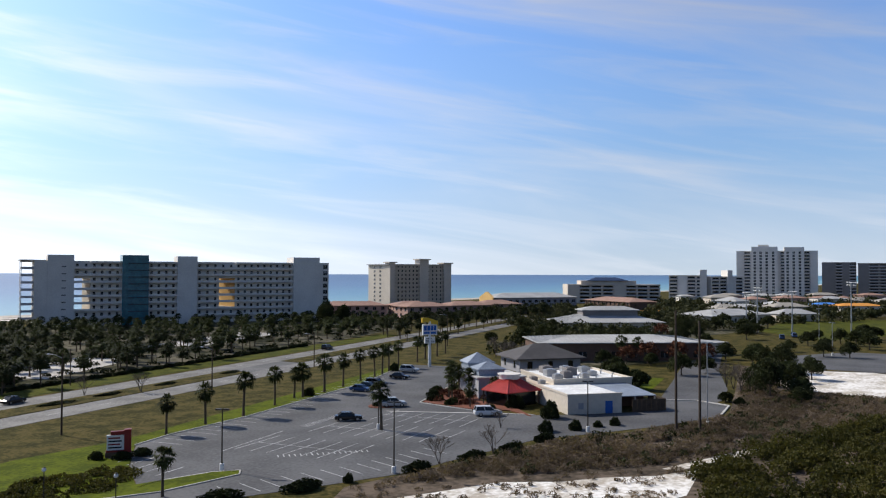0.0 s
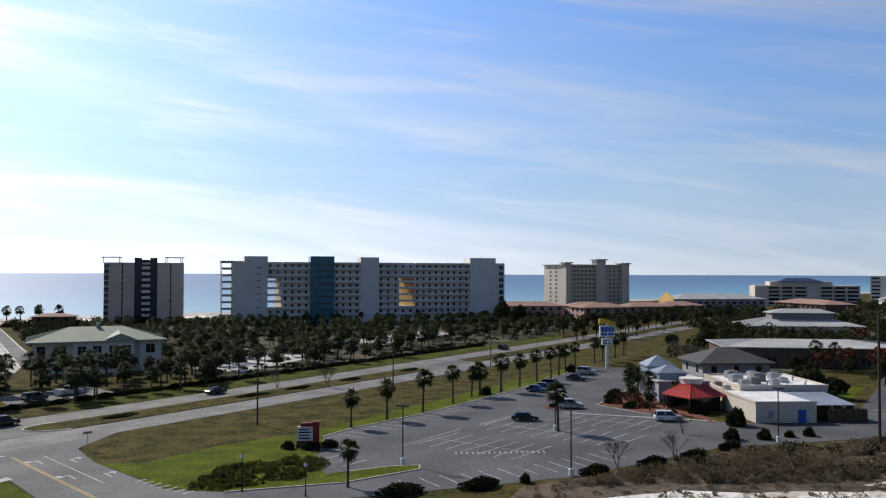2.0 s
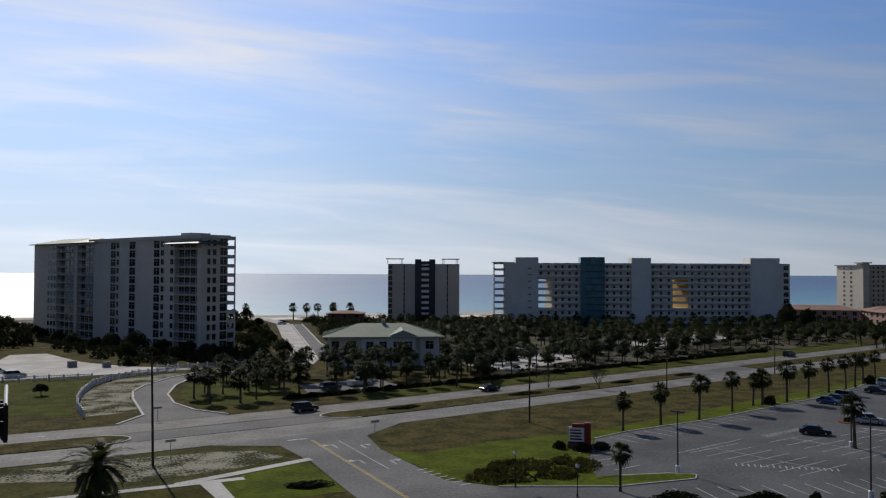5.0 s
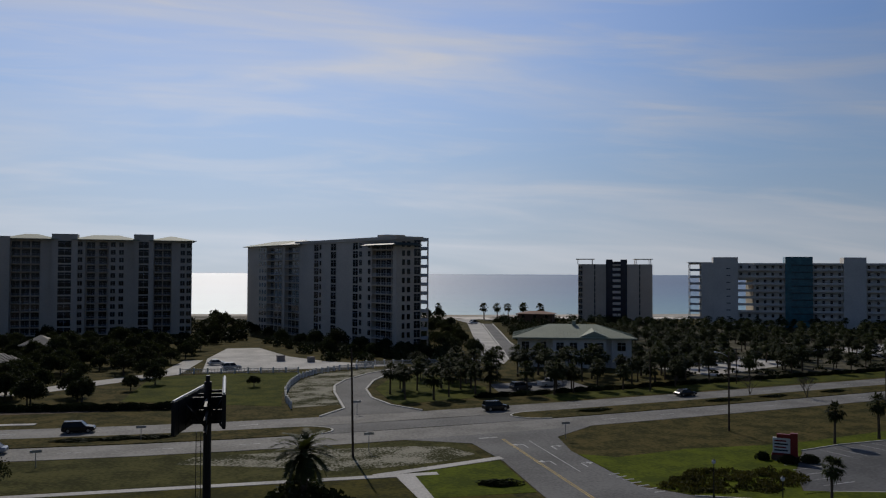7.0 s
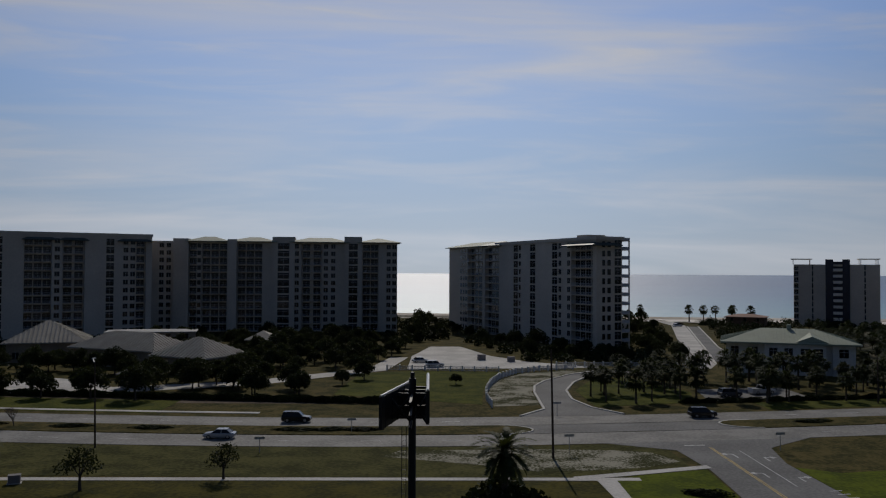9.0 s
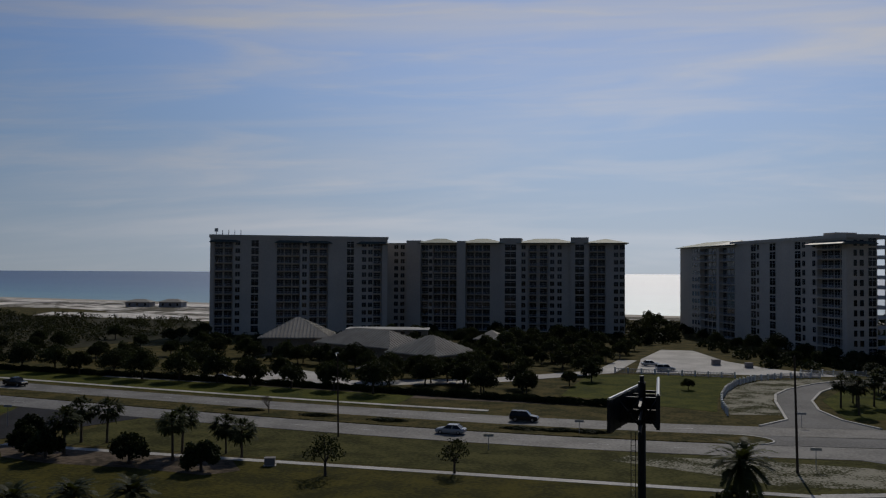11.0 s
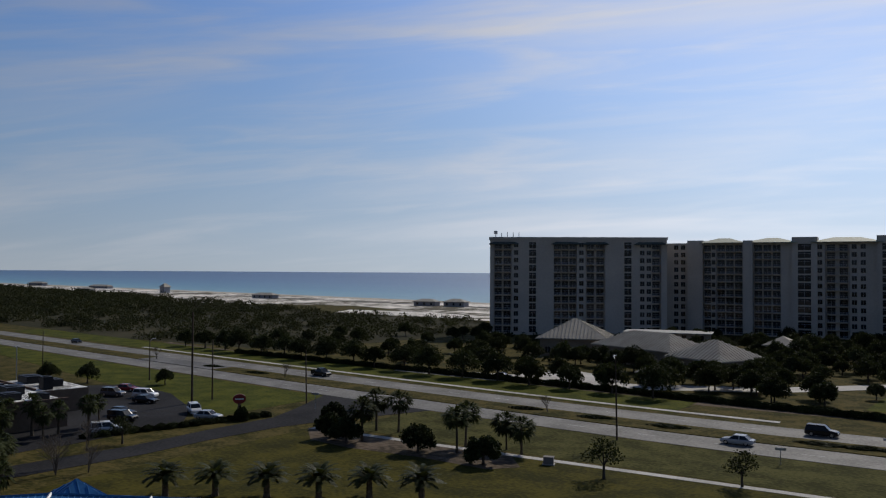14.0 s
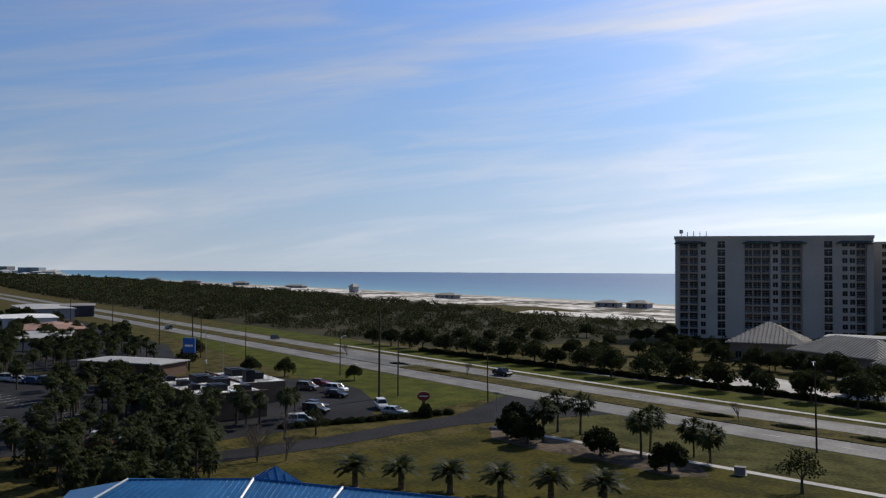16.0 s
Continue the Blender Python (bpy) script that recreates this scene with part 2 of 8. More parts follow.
M_LOT = material("lot_asphalt", (0.092, 0.092, 0.094), 0.85, var=0.4, scale=0.09, fine=2.2, bump=0.15, contrast=0.10)
M_LOT2 = material("dark_sealed_asphalt", (0.030, 0.030, 0.033), 0.95, var=0.4, scale=0.09, fine=2.2, bump=0.15, contrast=0.10, spec=0.06)
M_ROAD = material("road_asphalt", (0.17, 0.163, 0.15), 0.8, var=0.35, scale=0.16, fine=2.0, bump=0.12, contrast=0.08)
M_STREET = material("street_asphalt", (0.13, 0.128, 0.125), 0.85, var=0.35, scale=0.08, fine=2.5, bump=0.12, contrast=0.08)
M_CONC = material("concrete", (0.46, 0.44, 0.41), 0.85, var=0.25, scale=0.12, fine=3.0, bump=0.15, contrast=0.08)
M_KERB = material("kerb_concrete", (0.52, 0.50, 0.46), 0.85, var=0.3, scale=0.4, fine=4.0, bump=0.15)
M_PAINT = material("road_paint_white", (0.46, 0.46, 0.45), 0.7, var=0.5, scale=0.8, fine=5.0, bump=0.1)
M_YELLOW = material("road_paint_yellow", (0.50, 0.36, 0.10), 0.7, var=0.35, scale=0.8, fine=5.0, bump=0.1)
M_WHITE = material("white_stucco", (0.68, 0.645, 0.59), 0.9, var=0.12, scale=0.12, fine=1.5, bump=0.2, per_object=0.03)
M_CREAM = material("cream_stucco", (0.57, 0.505, 0.425), 0.9, var=0.14, scale=0.1, fine=1.5, bump=0.2, per_object=0.03)
M_TAN = material("tan_stucco", (0.56, 0.50, 0.42), 0.9, var=0.14, scale=0.1, fine=1.5, bump=0.2)
M_PINK = material("pink_stucco", (0.46, 0.30, 0.25), 0.9, var=0.2, scale=0.15, fine=1.5, bump=0.2, per_object=0.08)
M_GREY = material("grey_stucco", (0.30, 0.30, 0.32), 0.9, var=0.15, scale=0.1, fine=1.5, bump=0.2)
M_SLATE = material("slate_stucco", (0.22, 0.205, 0.20), 0.9, var=0.15, scale=0.1, fine=1.5, bump=0.2)
M_BRICK = material("brown_brick", (0.14, 0.085, 0.06), 0.9, var=0.25, scale=0.4, fine=6, bump=0.3)
M_OCHRE = material("ochre_stucco", (0.62, 0.40, 0.15), 0.9, var=0.15, scale=0.1, fine=1.5, bump=0.2)
M_GLASS = material("window_glass", (0.012, 0.015, 0.018), 0.08, var=0.3, scale=0.3, fine=1.0, bump=0.0, spec=0.35, per_object=0.5)
M_TEAL = material("teal_curtain_glass", (0.03, 0.15, 0.19), 0.2, var=0.3, scale=0.3, fine=1.0, bump=0.0, spec=0.5)
M_NAVY = material("navy_curtain_glass", (0.015, 0.02, 0.045), 0.2, var=0.3, scale=0.3, fine=1.0, bump=0.0, spec=0.5)
M_FRAME = material("window_frame_paint", (0.5, 0.5, 0.5), 0.6, var=0.1)
M_RAIL = material("railing_paint", (0.42, 0.43, 0.46), 0.6, var=0.1)
M_SAGE = material("sage_metal_roof", (0.30, 0.33, 0.25), 0.7, metal=0.0, var=0.15, scale=0.2, fine=2.0, bump=0.1)
M_DKROOF = material("dark_green_roof", (0.06, 0.085, 0.08), 0.5, var=0.2, scale=0.2, fine=2.0, bump=0.1)
M_BLUE = material("blue_metal_roof", (0.035, 0.16, 0.36), 0.4, metal=0.1, var=0.2, scale=0.25, fine=2.0, bump=0.1)
M_TAN2W = material("brown_stucco", (0.16, 0.115, 0.08), 0.9, var=0.2, scale=0.2, fine=1.5)
M_MOTTLED = material("mottled_membrane_roof", (0.66, 0.66, 0.63), 0.8, var=0.5, scale=0.3, fine=1.2, second=(0.16, 0.155, 0.15), bump=0.1, contrast=0.06)
M_TAN2 = material("clubhouse_stucco", (0.30, 0.24, 0.18), 0.9, var=0.2, scale=0.2, fine=1.5)
M_PALEBLUE = material("weathered_blue_metal", (0.24, 0.28, 0.34), 0.6, var=0.3, scale=0.4, fine=3.0, bump=0.1)
M_RED = material("red_metal_roof", (0.42, 0.04, 0.03), 0.45, var=0.2, scale=0.4, fine=2.0, bump=0.1)
M_WROOF = material("white_membrane_roof", (0.74, 0.74, 0.72), 0.8, var=0.25, scale=0.3, fine=2.0, bump=0.1)
M_GROOF = material("grey_membrane_roof", (0.40, 0.40, 0.39), 0.8, var=0.25, scale=0.15, fine=2.0, bump=0.1)
M_TILE = material("grey_tile_roof", (0.36, 0.33, 0.28), 0.8, var=0.25, scale=0.3, fine=4.0, bump=0.3)
M_DKTILE = material("dark_shingle_roof", (0.085, 0.080, 0.080), 0.85, var=0.3, scale=0.3, fine=4.0, bump=0.3)
M_TERRA = material("terracotta_roof", (0.33, 0.20, 0.15), 0.85, var=0.25, scale=0.3, fine=4.0, bump=0.3)
M_METAL = material("galvanised_metal", (0.38, 0.39, 0.40), 0.45, metal=0.6, var=0.2, scale=0.8, bump=0.05)
M_BLACK = material("black_paint", (0.012, 0.012, 0.014), 0.5, var=0.2, bump=0.05)
M_BRONZE = material("bronze_pole_paint", (0.045, 0.038, 0.03), 0.5, var=0.2, bump=0.05)
M_WOOD = material("utility_pole_wood", (0.07, 0.05, 0.035), 0.9, var=0.3, scale=1.5, fine=9, bump=0.4)
M_TRUNK = material("palm_trunk", (0.10, 0.075, 0.05), 0.95, var=0.35, scale=1.5, fine=8, bump=0.6, bump_dist=0.05)
M_BARK = material("tree_bark", (0.075, 0.06, 0.048), 0.95, var=0.35, scale=1.5, fine=8, bump=0.6, bump_dist=0.05)
M_FROND = material("palm_frond", (0.042, 0.051, 0.018), 0.7, var=0.45, scale=0.8, fine=3.0, bump=0.0, per_object=0.3, spec=0.06, leaf=0.15)
M_DATE = material("date_palm_frond", (0.046, 0.054, 0.020), 0.6, var=0.45, scale=0.8, fine=3.0, bump=0.0, per_object=0.2, spec=0.1, leaf=0.25)
M_OAK = material("oak_leaf", (0.038, 0.045, 0.019), 0.7, var=0.45, scale=0.5, fine=3.0, bump=0.0, per_object=0.25, spec=0.06, leaf=0.15)
M_HEDGE = material("hedge_leaf", (0.026, 0.033, 0.012), 0.7, var=0.45, scale=0.7, fine=4.0, bump=0.0, per_object=0.3, spec=0.06, leaf=0.08)
M_SCRUB = material("scrub_leaf", (0.052, 0.054, 0.027), 0.8, var=0.6, scale=0.03, fine=0.6, bump=0.0, second=(0.028, 0.031, 0.015), spec=0.06, leaf=0.12)
M_BRUSH = material("dry_brush", (0.155, 0.118, 0.095), 0.9, var=0.5, scale=0.07, fine=1.0, bump=0.0, second=(0.075, 0.057, 0.046), spec=0.05, leaf=0.25)
M_OLIVE = material("olive_shrub_leaf", (0.066, 0.060, 0.018), 0.8, var=0.5, scale=0.12, fine=1.5, bump=0.0, second=(0.028, 0.030, 0.009), spec=0.1, leaf=0.25)
M_RUST = material("russet_leaf", (0.11, 0.045, 0.025), 0.9, var=0.4, scale=0.5, fine=3, bump=0.0, spec=0.08)
M_TWIG = material("bare_twig", (0.13, 0.105, 0.085), 0.9, var=0.3, scale=1.0, fine=6, bump=0.1)
M_TYRE = material("tyre_rubber", (0.015, 0.015, 0.016), 0.8, var=0.2, bump=0.1)
M_CHROME = material("wheel_metal", (0.45, 0.45, 0.46), 0.3, metal=0.9, var=0.1, bump=0.0)
M_LENS = material("lamp_lens", (0.7, 0.7, 0.68), 0.25, var=0.05, bump=0.0, spec=0.5)
M_TAIL = material("tail_lens", (0.35, 0.02, 0.02), 0.25, var=0.05, bump=0.0, spec=0.5)
M_SIGNBLUE = material("sign_blue", (0.02, 0.10, 0.36), 0.4, var=0.1, bump=0.0)
M_SIGNRED = material("sign_red", (0.22, 0.022, 0.02), 0.4, var=0.15, bump=0.0)
M_SIGNYEL = material("sign_yellow", (0.65, 0.42, 0.03), 0.4, var=0.1, bump=0.0)
M_SIGNWHITE = material("sign_white", (0.68, 0.68, 0.66), 0.4, var=0.1, bump=0.0)
M_ORANGE = material("orange_canvas", (0.66, 0.28, 0.05), 0.8, var=0.15, bump=0.1)
M_CBLUE = material("blue_canvas", (0.06, 0.22, 0.60), 0.8, var=0.15, bump=0.1)
PAINTS = {n: material("car_paint_" + n, c, 0.25, metal=0.2, var=0.05, bump=0.0, spec=0.6) for n, c in
          (("black", (0.012, 0.012, 0.014)), ("silver", (0.42, 0.43, 0.44)), ("white", (0.7, 0.7, 0.7)), ("blue", (0.03, 0.07, 0.17)), ("red", (0.25, 0.02, 0.02)), ("grey", (0.09, 0.09, 0.1)))}


def sea_material():
    m = bpy.data.materials.new("sea_water")
    m.use_nodes = True
    nt, ln = m.node_tree.nodes, m.node_tree.links
    b = nt["Principled BSDF"]
    b.inputs["Roughness"].default_value, b.inputs["IOR"].default_value = 0.55, 1.33
    b.inputs["Specular IOR Level"].default_value = 1.0
    b.inputs["Coat Weight"].default_value, b.inputs["Coat Roughness"].default_value = 0.6, 0.40
    geo = nt.new("ShaderNodeNewGeometry")
    sp = nt.new("ShaderNodeSeparateXYZ")
    ln.new(geo.outputs["Position"], sp.inputs[0])

    def mth(op, a, b_):
        n = nt.new("ShaderNodeMath")
        n.operation = op
        for i, v in enumerate((a, b_)):
            if isinstance(v, (int, float)):
                n.inputs[i].default_value = v
            else:
                ln.new(v, n.inputs[i])
        return n.outputs[0]
    # distance off the beach, which runs at a slant
    off = mth("ADD", sp.outputs[1], mth("MULTIPLY", mth("MINIMUM", sp.outputs[0], 130.0), 0.19))
    nz = nt.new("ShaderNodeTexNoise")
    nz.inputs["Scale"].default_value, nz.inputs["Detail"].default_value = 0.006, 4
    mp = nt.new("ShaderNodeMapping")
    mp.inputs["Scale"].default_value = (0.25, 1, 1)
    ln.new(geo.outputs["Position"], mp.inputs[0])
    ln.new(mp.outputs[0], nz.inputs["Vector"])
    off = mth("ADD", off, mth("MULTIPLY", nz.outputs["Fac"], 220.0))
    ramp = nt.new("ShaderNodeValToRGB")
    mr = nt.new("ShaderNodeMapRange")
    mr.inputs["From Min"].default_value, mr.inputs["From Max"].default_value = 560, 1900
    ln.new(off, mr.inputs["Value"])
    ln.new(mr.outputs[0], ramp.inputs[0])
    el = ramp.color_ramp.elements
    el[0].position, el[0].color = 0.0, (0.16, 0.34, 0.36, 1)
    el[1].position, el[1].color = 1.0, (0.022, 0.082, 0.19, 1)
    e2 = el.new(0.16)
    e2.color = (0.07, 0.21, 0.30, 1)
    e3 = el.new(0.45)
    e3.color = (0.035, 0.12, 0.235, 1)
    ln.new(ramp.outputs[0], b.inputs["Base Color"])
    w1, w2 = nt.new("ShaderNodeTexNoise"), nt.new("ShaderNodeTexNoise")
    mp2 = nt.new("ShaderNodeMapping")
    mp2.inputs["Scale"].default_value = (0.45, 1, 1)
    ln.new(geo.outputs["Position"], mp2.inputs[0])
    for w, s in ((w1, 0.05), (w2, 0.35)):
        w.inputs["Scale"].default_value, w.inputs["Detail"].default_value = s, 4
        ln.new(mp2.outputs[0], w.inputs["Vector"])
    h = mth("ADD", mth("MULTIPLY", w1.outputs["Fac"], 2.2), mth("MULTIPLY", w2.outputs["Fac"], 0.5))
    bp = nt.new("ShaderNodeBump")
    bp.inputs["Strength"].default_value, bp.inputs["Distance"].default_value = 1.0, 1.8
    ln.new(h, bp.inputs["Height"])
    ln.new(bp.outputs[0], b.inputs["Normal"])
    return m


M_SEA = sea_material()

# ---- ground, sea, roads ----


def shore(x):
    """The waterline."""
    if x > 130:
        return 476 - 0.06 * (x - 130)
    return 476 + 0.2 * (130 - x) if x > -340 else 570 + 0.19 * (-340 - x)


GX = [-4900, -3600, -2700, -2000, -1500, -1100, -800, -560, -340, -100, 130, 400, 700, 1100, 1600, 2600, 4900]
strip("ground", lambda x: -1500, lambda x: shore(x) - 26, GX, 0, M_DRY, "dry brown and olive grass of a flat coastal town", "ground")
strip("beach", lambda x: shore(x) - 30, lambda x: shore(x) + 8, GX, -0.35, M_BEACH, "pale sandy beach along the water", "beach")


def sea_sheet():
    """The sea as one sheet; far out it follows the round of the earth as seen from this height."""
    bm = bmesh.new()
    ys = [380, 700, 1100, 1700, 2500, 3300, 4100, 4980]
    xs = [-4980 + 415 * i for i in range(25)]
    rows = []
    for y in ys:
        row = []
        for x in xs:
            r = math.hypot(x, y)
            row.append(bm.verts.new((x, y, -1.2 + 13.0 * max(0.0, (min(r, 5000) - 1500) / 3500) ** 1.5)))
        rows.append(row)
    for a, b in zip(rows, rows[1:]):
        for k in range(len(xs) - 1):
            bm.faces.new((a[k], a[k + 1], b[k + 1], b[k]))
    tagged(part("sea", bm, M_SEA, smooth=True), "blue open sea, turquoise near the beach", "water", "", "structure")


sea_sheet()
RX = [-900 + 15 * i for i in range(90)]
road_1 = strip("road_1", lambda x: road_y(x), lambda x: road_y(x) + 8.3, RX, 0.05, M_ROAD, "sun-bleached grey asphalt highway carriageway")
road_2 = strip("road_2", lambda x: road_y(x) + 15.7, lambda x: road_y(x) + 23.7, RX, 0.05, M_ROAD, "sun-bleached grey asphalt highway carriageway")
strip("median_west", lambda x: road_y(x) + 8.5, lambda x: road_y(x) + 15.5, [-900 + 15 * i for i in range(61)] + [9], 0.14, M_DRY, "raised grass median with kerbs between the carriageways", "median")
strip("median_east", lambda x: road_y(x) + 8.5, lambda x: road_y(x) + 15.5, [52 + 12 * i for i in range(9)], 0.14, M_DRY, "raised grass median with kerbs between the carriageways", "median")
strip("median_far", lambda x: road_y(x) + 8.5, lambda x: road_y(x) + 15.5, [172 + 12 * i for i in range(20)], 0.14, M_DRY, "raised grass median with kerbs between the carriageways", "median")
flat("crossing", [(9, road_y(9) + 8.3), (52, road_y(52) + 8.3), (52, road_y(52) + 15.7), (9, road_y(9) + 15.7)], 0.05, M_STREET, "dark patched asphalt of a road crossing", "road")
flat("crossing_east", [(148, road_y(148) + 8.3), (172, road_y(172) + 8.3), (172, road_y(172) + 15.7), (148, road_y(148) + 15.7)], 0.05, M_STREET, "dark patched asphalt of a road crossing", "road")
street = flat("side_street", [(32, 40), (46, 40), (47, 80), (49.5, 87), (45.5, 92), (45.2, 112), (47, 122), (56, road_y(56)), (24, road_y(24)), (33, 120), (34, 108), (33.2, 92)], 0.045, M_STREET, "grey asphalt side street with turn arrows", "road")
flat("entry_road", [(13.5, road_y(13.5) + 23.5), (32, road_y(32) + 23.5), (27.4, 157), (25.2, 167), (25.8, 179), (29.4, 192.5), (33.7, 202), (42, 208.6), (62, 214), (62, 221), (38, 214.6), (30.5, 206.5), (23.4, 195), (20.2, 186), (19.1, 176), (18.9, 167), (18.6, 156)], 0.05, M_STREET, "curved grey asphalt entrance road with pale kerbs", "road")
flat("beach_road", [(64, 222), (70, 222), (74.5, 232), (114, 400), (117, 452), (110, 452), (108, 402), (67, 232)], 0.05, M_CONC, "pale concrete access road to the beach", "road")
flat("beach_parking", [(75.5, 240), (84, 240), (92.5, 286), (118, 393), (110, 393)], 0.044, M_STREET, "pale concrete beach parking strip", "parking lot")
flat("pale_lot", [(-9, 217), (24, 220.5), (42, 223), (24, 236), (14, 252), (6, 282), (-4, 282), (-9, 250)], 0.05, M_CONC, "pale concrete car park behind a fence", "parking lot")
flat("drive", [(-128, 170), (-100, 168), (-66, 173), (-40, 186), (-14, 214), (-10, 246), (-15, 246), (-19, 218), (-44, 192), (-70, 181), (-82, 192), (-94, 198), (-100, 180), (-128, 176)], 0.05, M_CONC, "pale concrete drive winding between the trees", "road")
flat("palm_lot", [(52, 166), (74, 172), (74, 186), (54, 182)], 0.05, M_STREET, "small grey asphalt car park among palms", "parking lot")
for i, (a, b, c) in enumerate(((112, 186, 40), (190, 226, 60))):
    flat("grove_lot_%d" % (i + 1), [(a, b), (a + c, b + 22), (a + c - 6, b + 40), (a - 6, b + 17)], 0.05 + 0.01 * i, M_CONC, "pale car park surface under the palms", "parking lot")
lot = flat("parking_lot", [(49.5, 87), (47, 80), (64, 72.5), (75, 67.5), (85, 63.5), (98, 62), (113, 60), (134, 49), (150, 43), (163, 45), (166, 52), (150, 54), (140, 62), (133, 70), (131, 82), (133, 95), (158, 104), (190, 118), (186, 136), (174, 132), (148, 121.5), (122.6, 115), (103, 110), (85, 107.5), (77, 105), (68, 94), (62, 84)], 0.04, M_LOT, "worn grey asphalt parking lot with painted stalls", "parking lot")
flat("back_street", [(139.8, 48.0), (154.2, 47.6), (170.4, 48.2), (185.8, 51.6), (221.0, 63.6), (260.7, 74.0), (308.2, 85.0), (325.8, 95.8), (319.7, 104.0), (290.7, 93.2), (237.9, 77.9), (191.9, 65.8), (160.9, 58.0)], 0.045, M_LOT, "grey asphalt back street beside the restaurants", "road")
flat("far_lot", [(238, 20), (296, 24), (296, 44), (270, 58), (240, 52)], 0.045, M_LOT, "distant grey asphalt parking lot", "parking lot")
flat("west_street", [(-106, 50), (-99.5, 50), (-97.2, 73.5), (-97.6, 85), (-96.6, 98), (-94, 107), (-86, road_y(-86)), (-114, road_y(-114)), (-107, 113), (-103.6, 104), (-103.8, 90), (-103.2, 76)], 0.045, M_LOT2, "dark asphalt side street beside a lawn", "road")
flat("west_lot", [(-170, 60), (-111, 70), (-112, 92), (-122, 102), (-140, 112), (-158, 116), (-168, 104), (-150, 88), (-135, 78), (-150, 70)], 0.045, M_LOT2, "dark asphalt restaurant parking lot", "parking lot")
flat("west_lot_far", [(-290, 20), (-128, 20), (-121, 36), (-118, 50), (-111.5, 60), (-112, 69), (-150, 80), (-185, 72), (-205, 72), (-290, 66)], 0.035, M_LOT2, "dark asphalt shopping parking lot", "parking lot")
flat("west_crossing", [(-200, road_y(-200) + 8.3), (-165, road_y(-165) + 8.3), (-165, road_y(-165) + 15.7), (-200, road_y(-200) + 15.7)], 0.16, M_STREET, "dark asphalt median crossing", "road")
flat("shop_lot", [(-420, 90), (-291, 68), (-206, 74), (-204, 104), (-258, 128), (-420, 160)], 0.018, M_LOT2, "dark asphalt car parks among the roadside shops", "parking lot")
# lawns, paths, sand
flat("sandy_patch", [(6, 110), (12, 107), (18, 107.6), (26, 109.4), (31.5, 113), (29, 118.4), (24, 119.8), (14, 120.2), (4, 119.6), (-6, 118.6), (-8, 115)], 0.028, M_PATCHY, "patchy grass with pale sand showing through", "ground")
for x0, x1 in ((9, 14.2), (52, 46.0)):
    ya, yb = road_y(x0) + 8.5, road_y(x0) + 15.5
    pts = [(x0 + (x1 - x0) * math.sin(math.pi * k / 10), ya + (yb - ya) * (1 - math.cos(math.pi * k / 10)) / 2) for k in range(11)]
    flat("median_nose", pts if x1 > x0 else pts[::-1], 0.14, M_DRY, "rounded grass end of the median", "median")
    for a, b in zip(pts, pts[1:]):
        d = Vector((b[0] - a[0], b[1] - a[1]))
        n = Vector((d.y, -d.x)).normalized() * (0.3 if x1 > x0 else -0.3)
        quad = [a, b, (b[0] + n.x, b[1] + n.y), (a[0] + n.x, a[1] + n.y)]
        flat("median_kerb", quad if x1 < x0 else quad[::-1], 0.17, M_KERB, "pale concrete kerb round the median end", "kerb")
flat("scrub_ground", [(-186, 192), (-176, 292), (-215, 362), (-330, 374), (-420, 417), (-620, 472), (-900, 522), (-1500, 642), (-1500, 428), (-900, 298), (-600, 243), (-400, 212), (-260, 190)], 0.022, M_SCRUBSOIL, "dark leaf litter and soil under the dune scrub", "ground")
flat("town_ground", [(196, 96), (214, 116), (250, 128), (330, 176), (470, 240), (900, 130), (1000, 40), (560, 60), (470, 104), (380, 96), (330, 104), (292, 96), (238, 80)], 0.012, M_TOWN, "mottled ground of yards and drives between the town roofs", "ground")
flat("grove_ground", [(104, 176), (150, 185), (205, 197), (262, 213), (335, 239), (342, 294), (300, 314), (215, 354), (150, 374), (118, 300), (104, 226)], 0.016, M_TOWN, "mottled sandy ground below the palms", "ground")
flat("lawn_corner", [(45.6, 94), (49.5, 87.3), (62, 84.2), (68, 94.2), (77, 105.2), (86, 108), (86, 111.5), (74, 110), (62, 110), (50, 107), (45.4, 110)], 0.03, M_GREEN, "bright green mown lawn beside the side street", "lawn")
strip("lawn_strip", lambda x: 106 + 0.26 * (x - 86), lambda x: 112 + 0.27 * (x - 86), [84 + 10 * i for i in range(11)], 0.035, M_GREEN, "bright green mown strip along the parking lot", "lawn")
flat("lot_island", [(49.8, 86.6), (62.3, 80.7), (73.2, 79.6), (74.6, 81), (72, 83), (66, 84.6), (61, 86)], 0.16, M_GREEN, "kerbed green grass island at the lot entrance", "lawn")
flat("lawn_wedge", [(21, 92), (33, 92), (33.6, 108.5), (24, 105), (21, 103)], 0.035, M_GREEN, "bright green lawn wedge beside the street", "lawn")
strip("lawn_verge", lambda x: 103.5, lambda x: road_y(x) - 0.6, [-88, -60, -30, 0, 10, 22, 32], 0.02, M_SANDY, "patchy sandy grass verge along the highway", "lawn")
strip("lawn_south", lambda x: 55, lambda x: 101.8, [-92, -60, -30, 0, 20, 30], 0.02, M_OLAWN, "olive mown lawn", "lawn")
strip("lawn_west", lambda x: 100 - 0.25 * (x + 108), lambda x: road_y(x) - 1.2, [-300, -260, -220, -190, -170, -150, -130, -112], 0.025, M_VERGE, "green grass verge between lot and highway", "lawn")
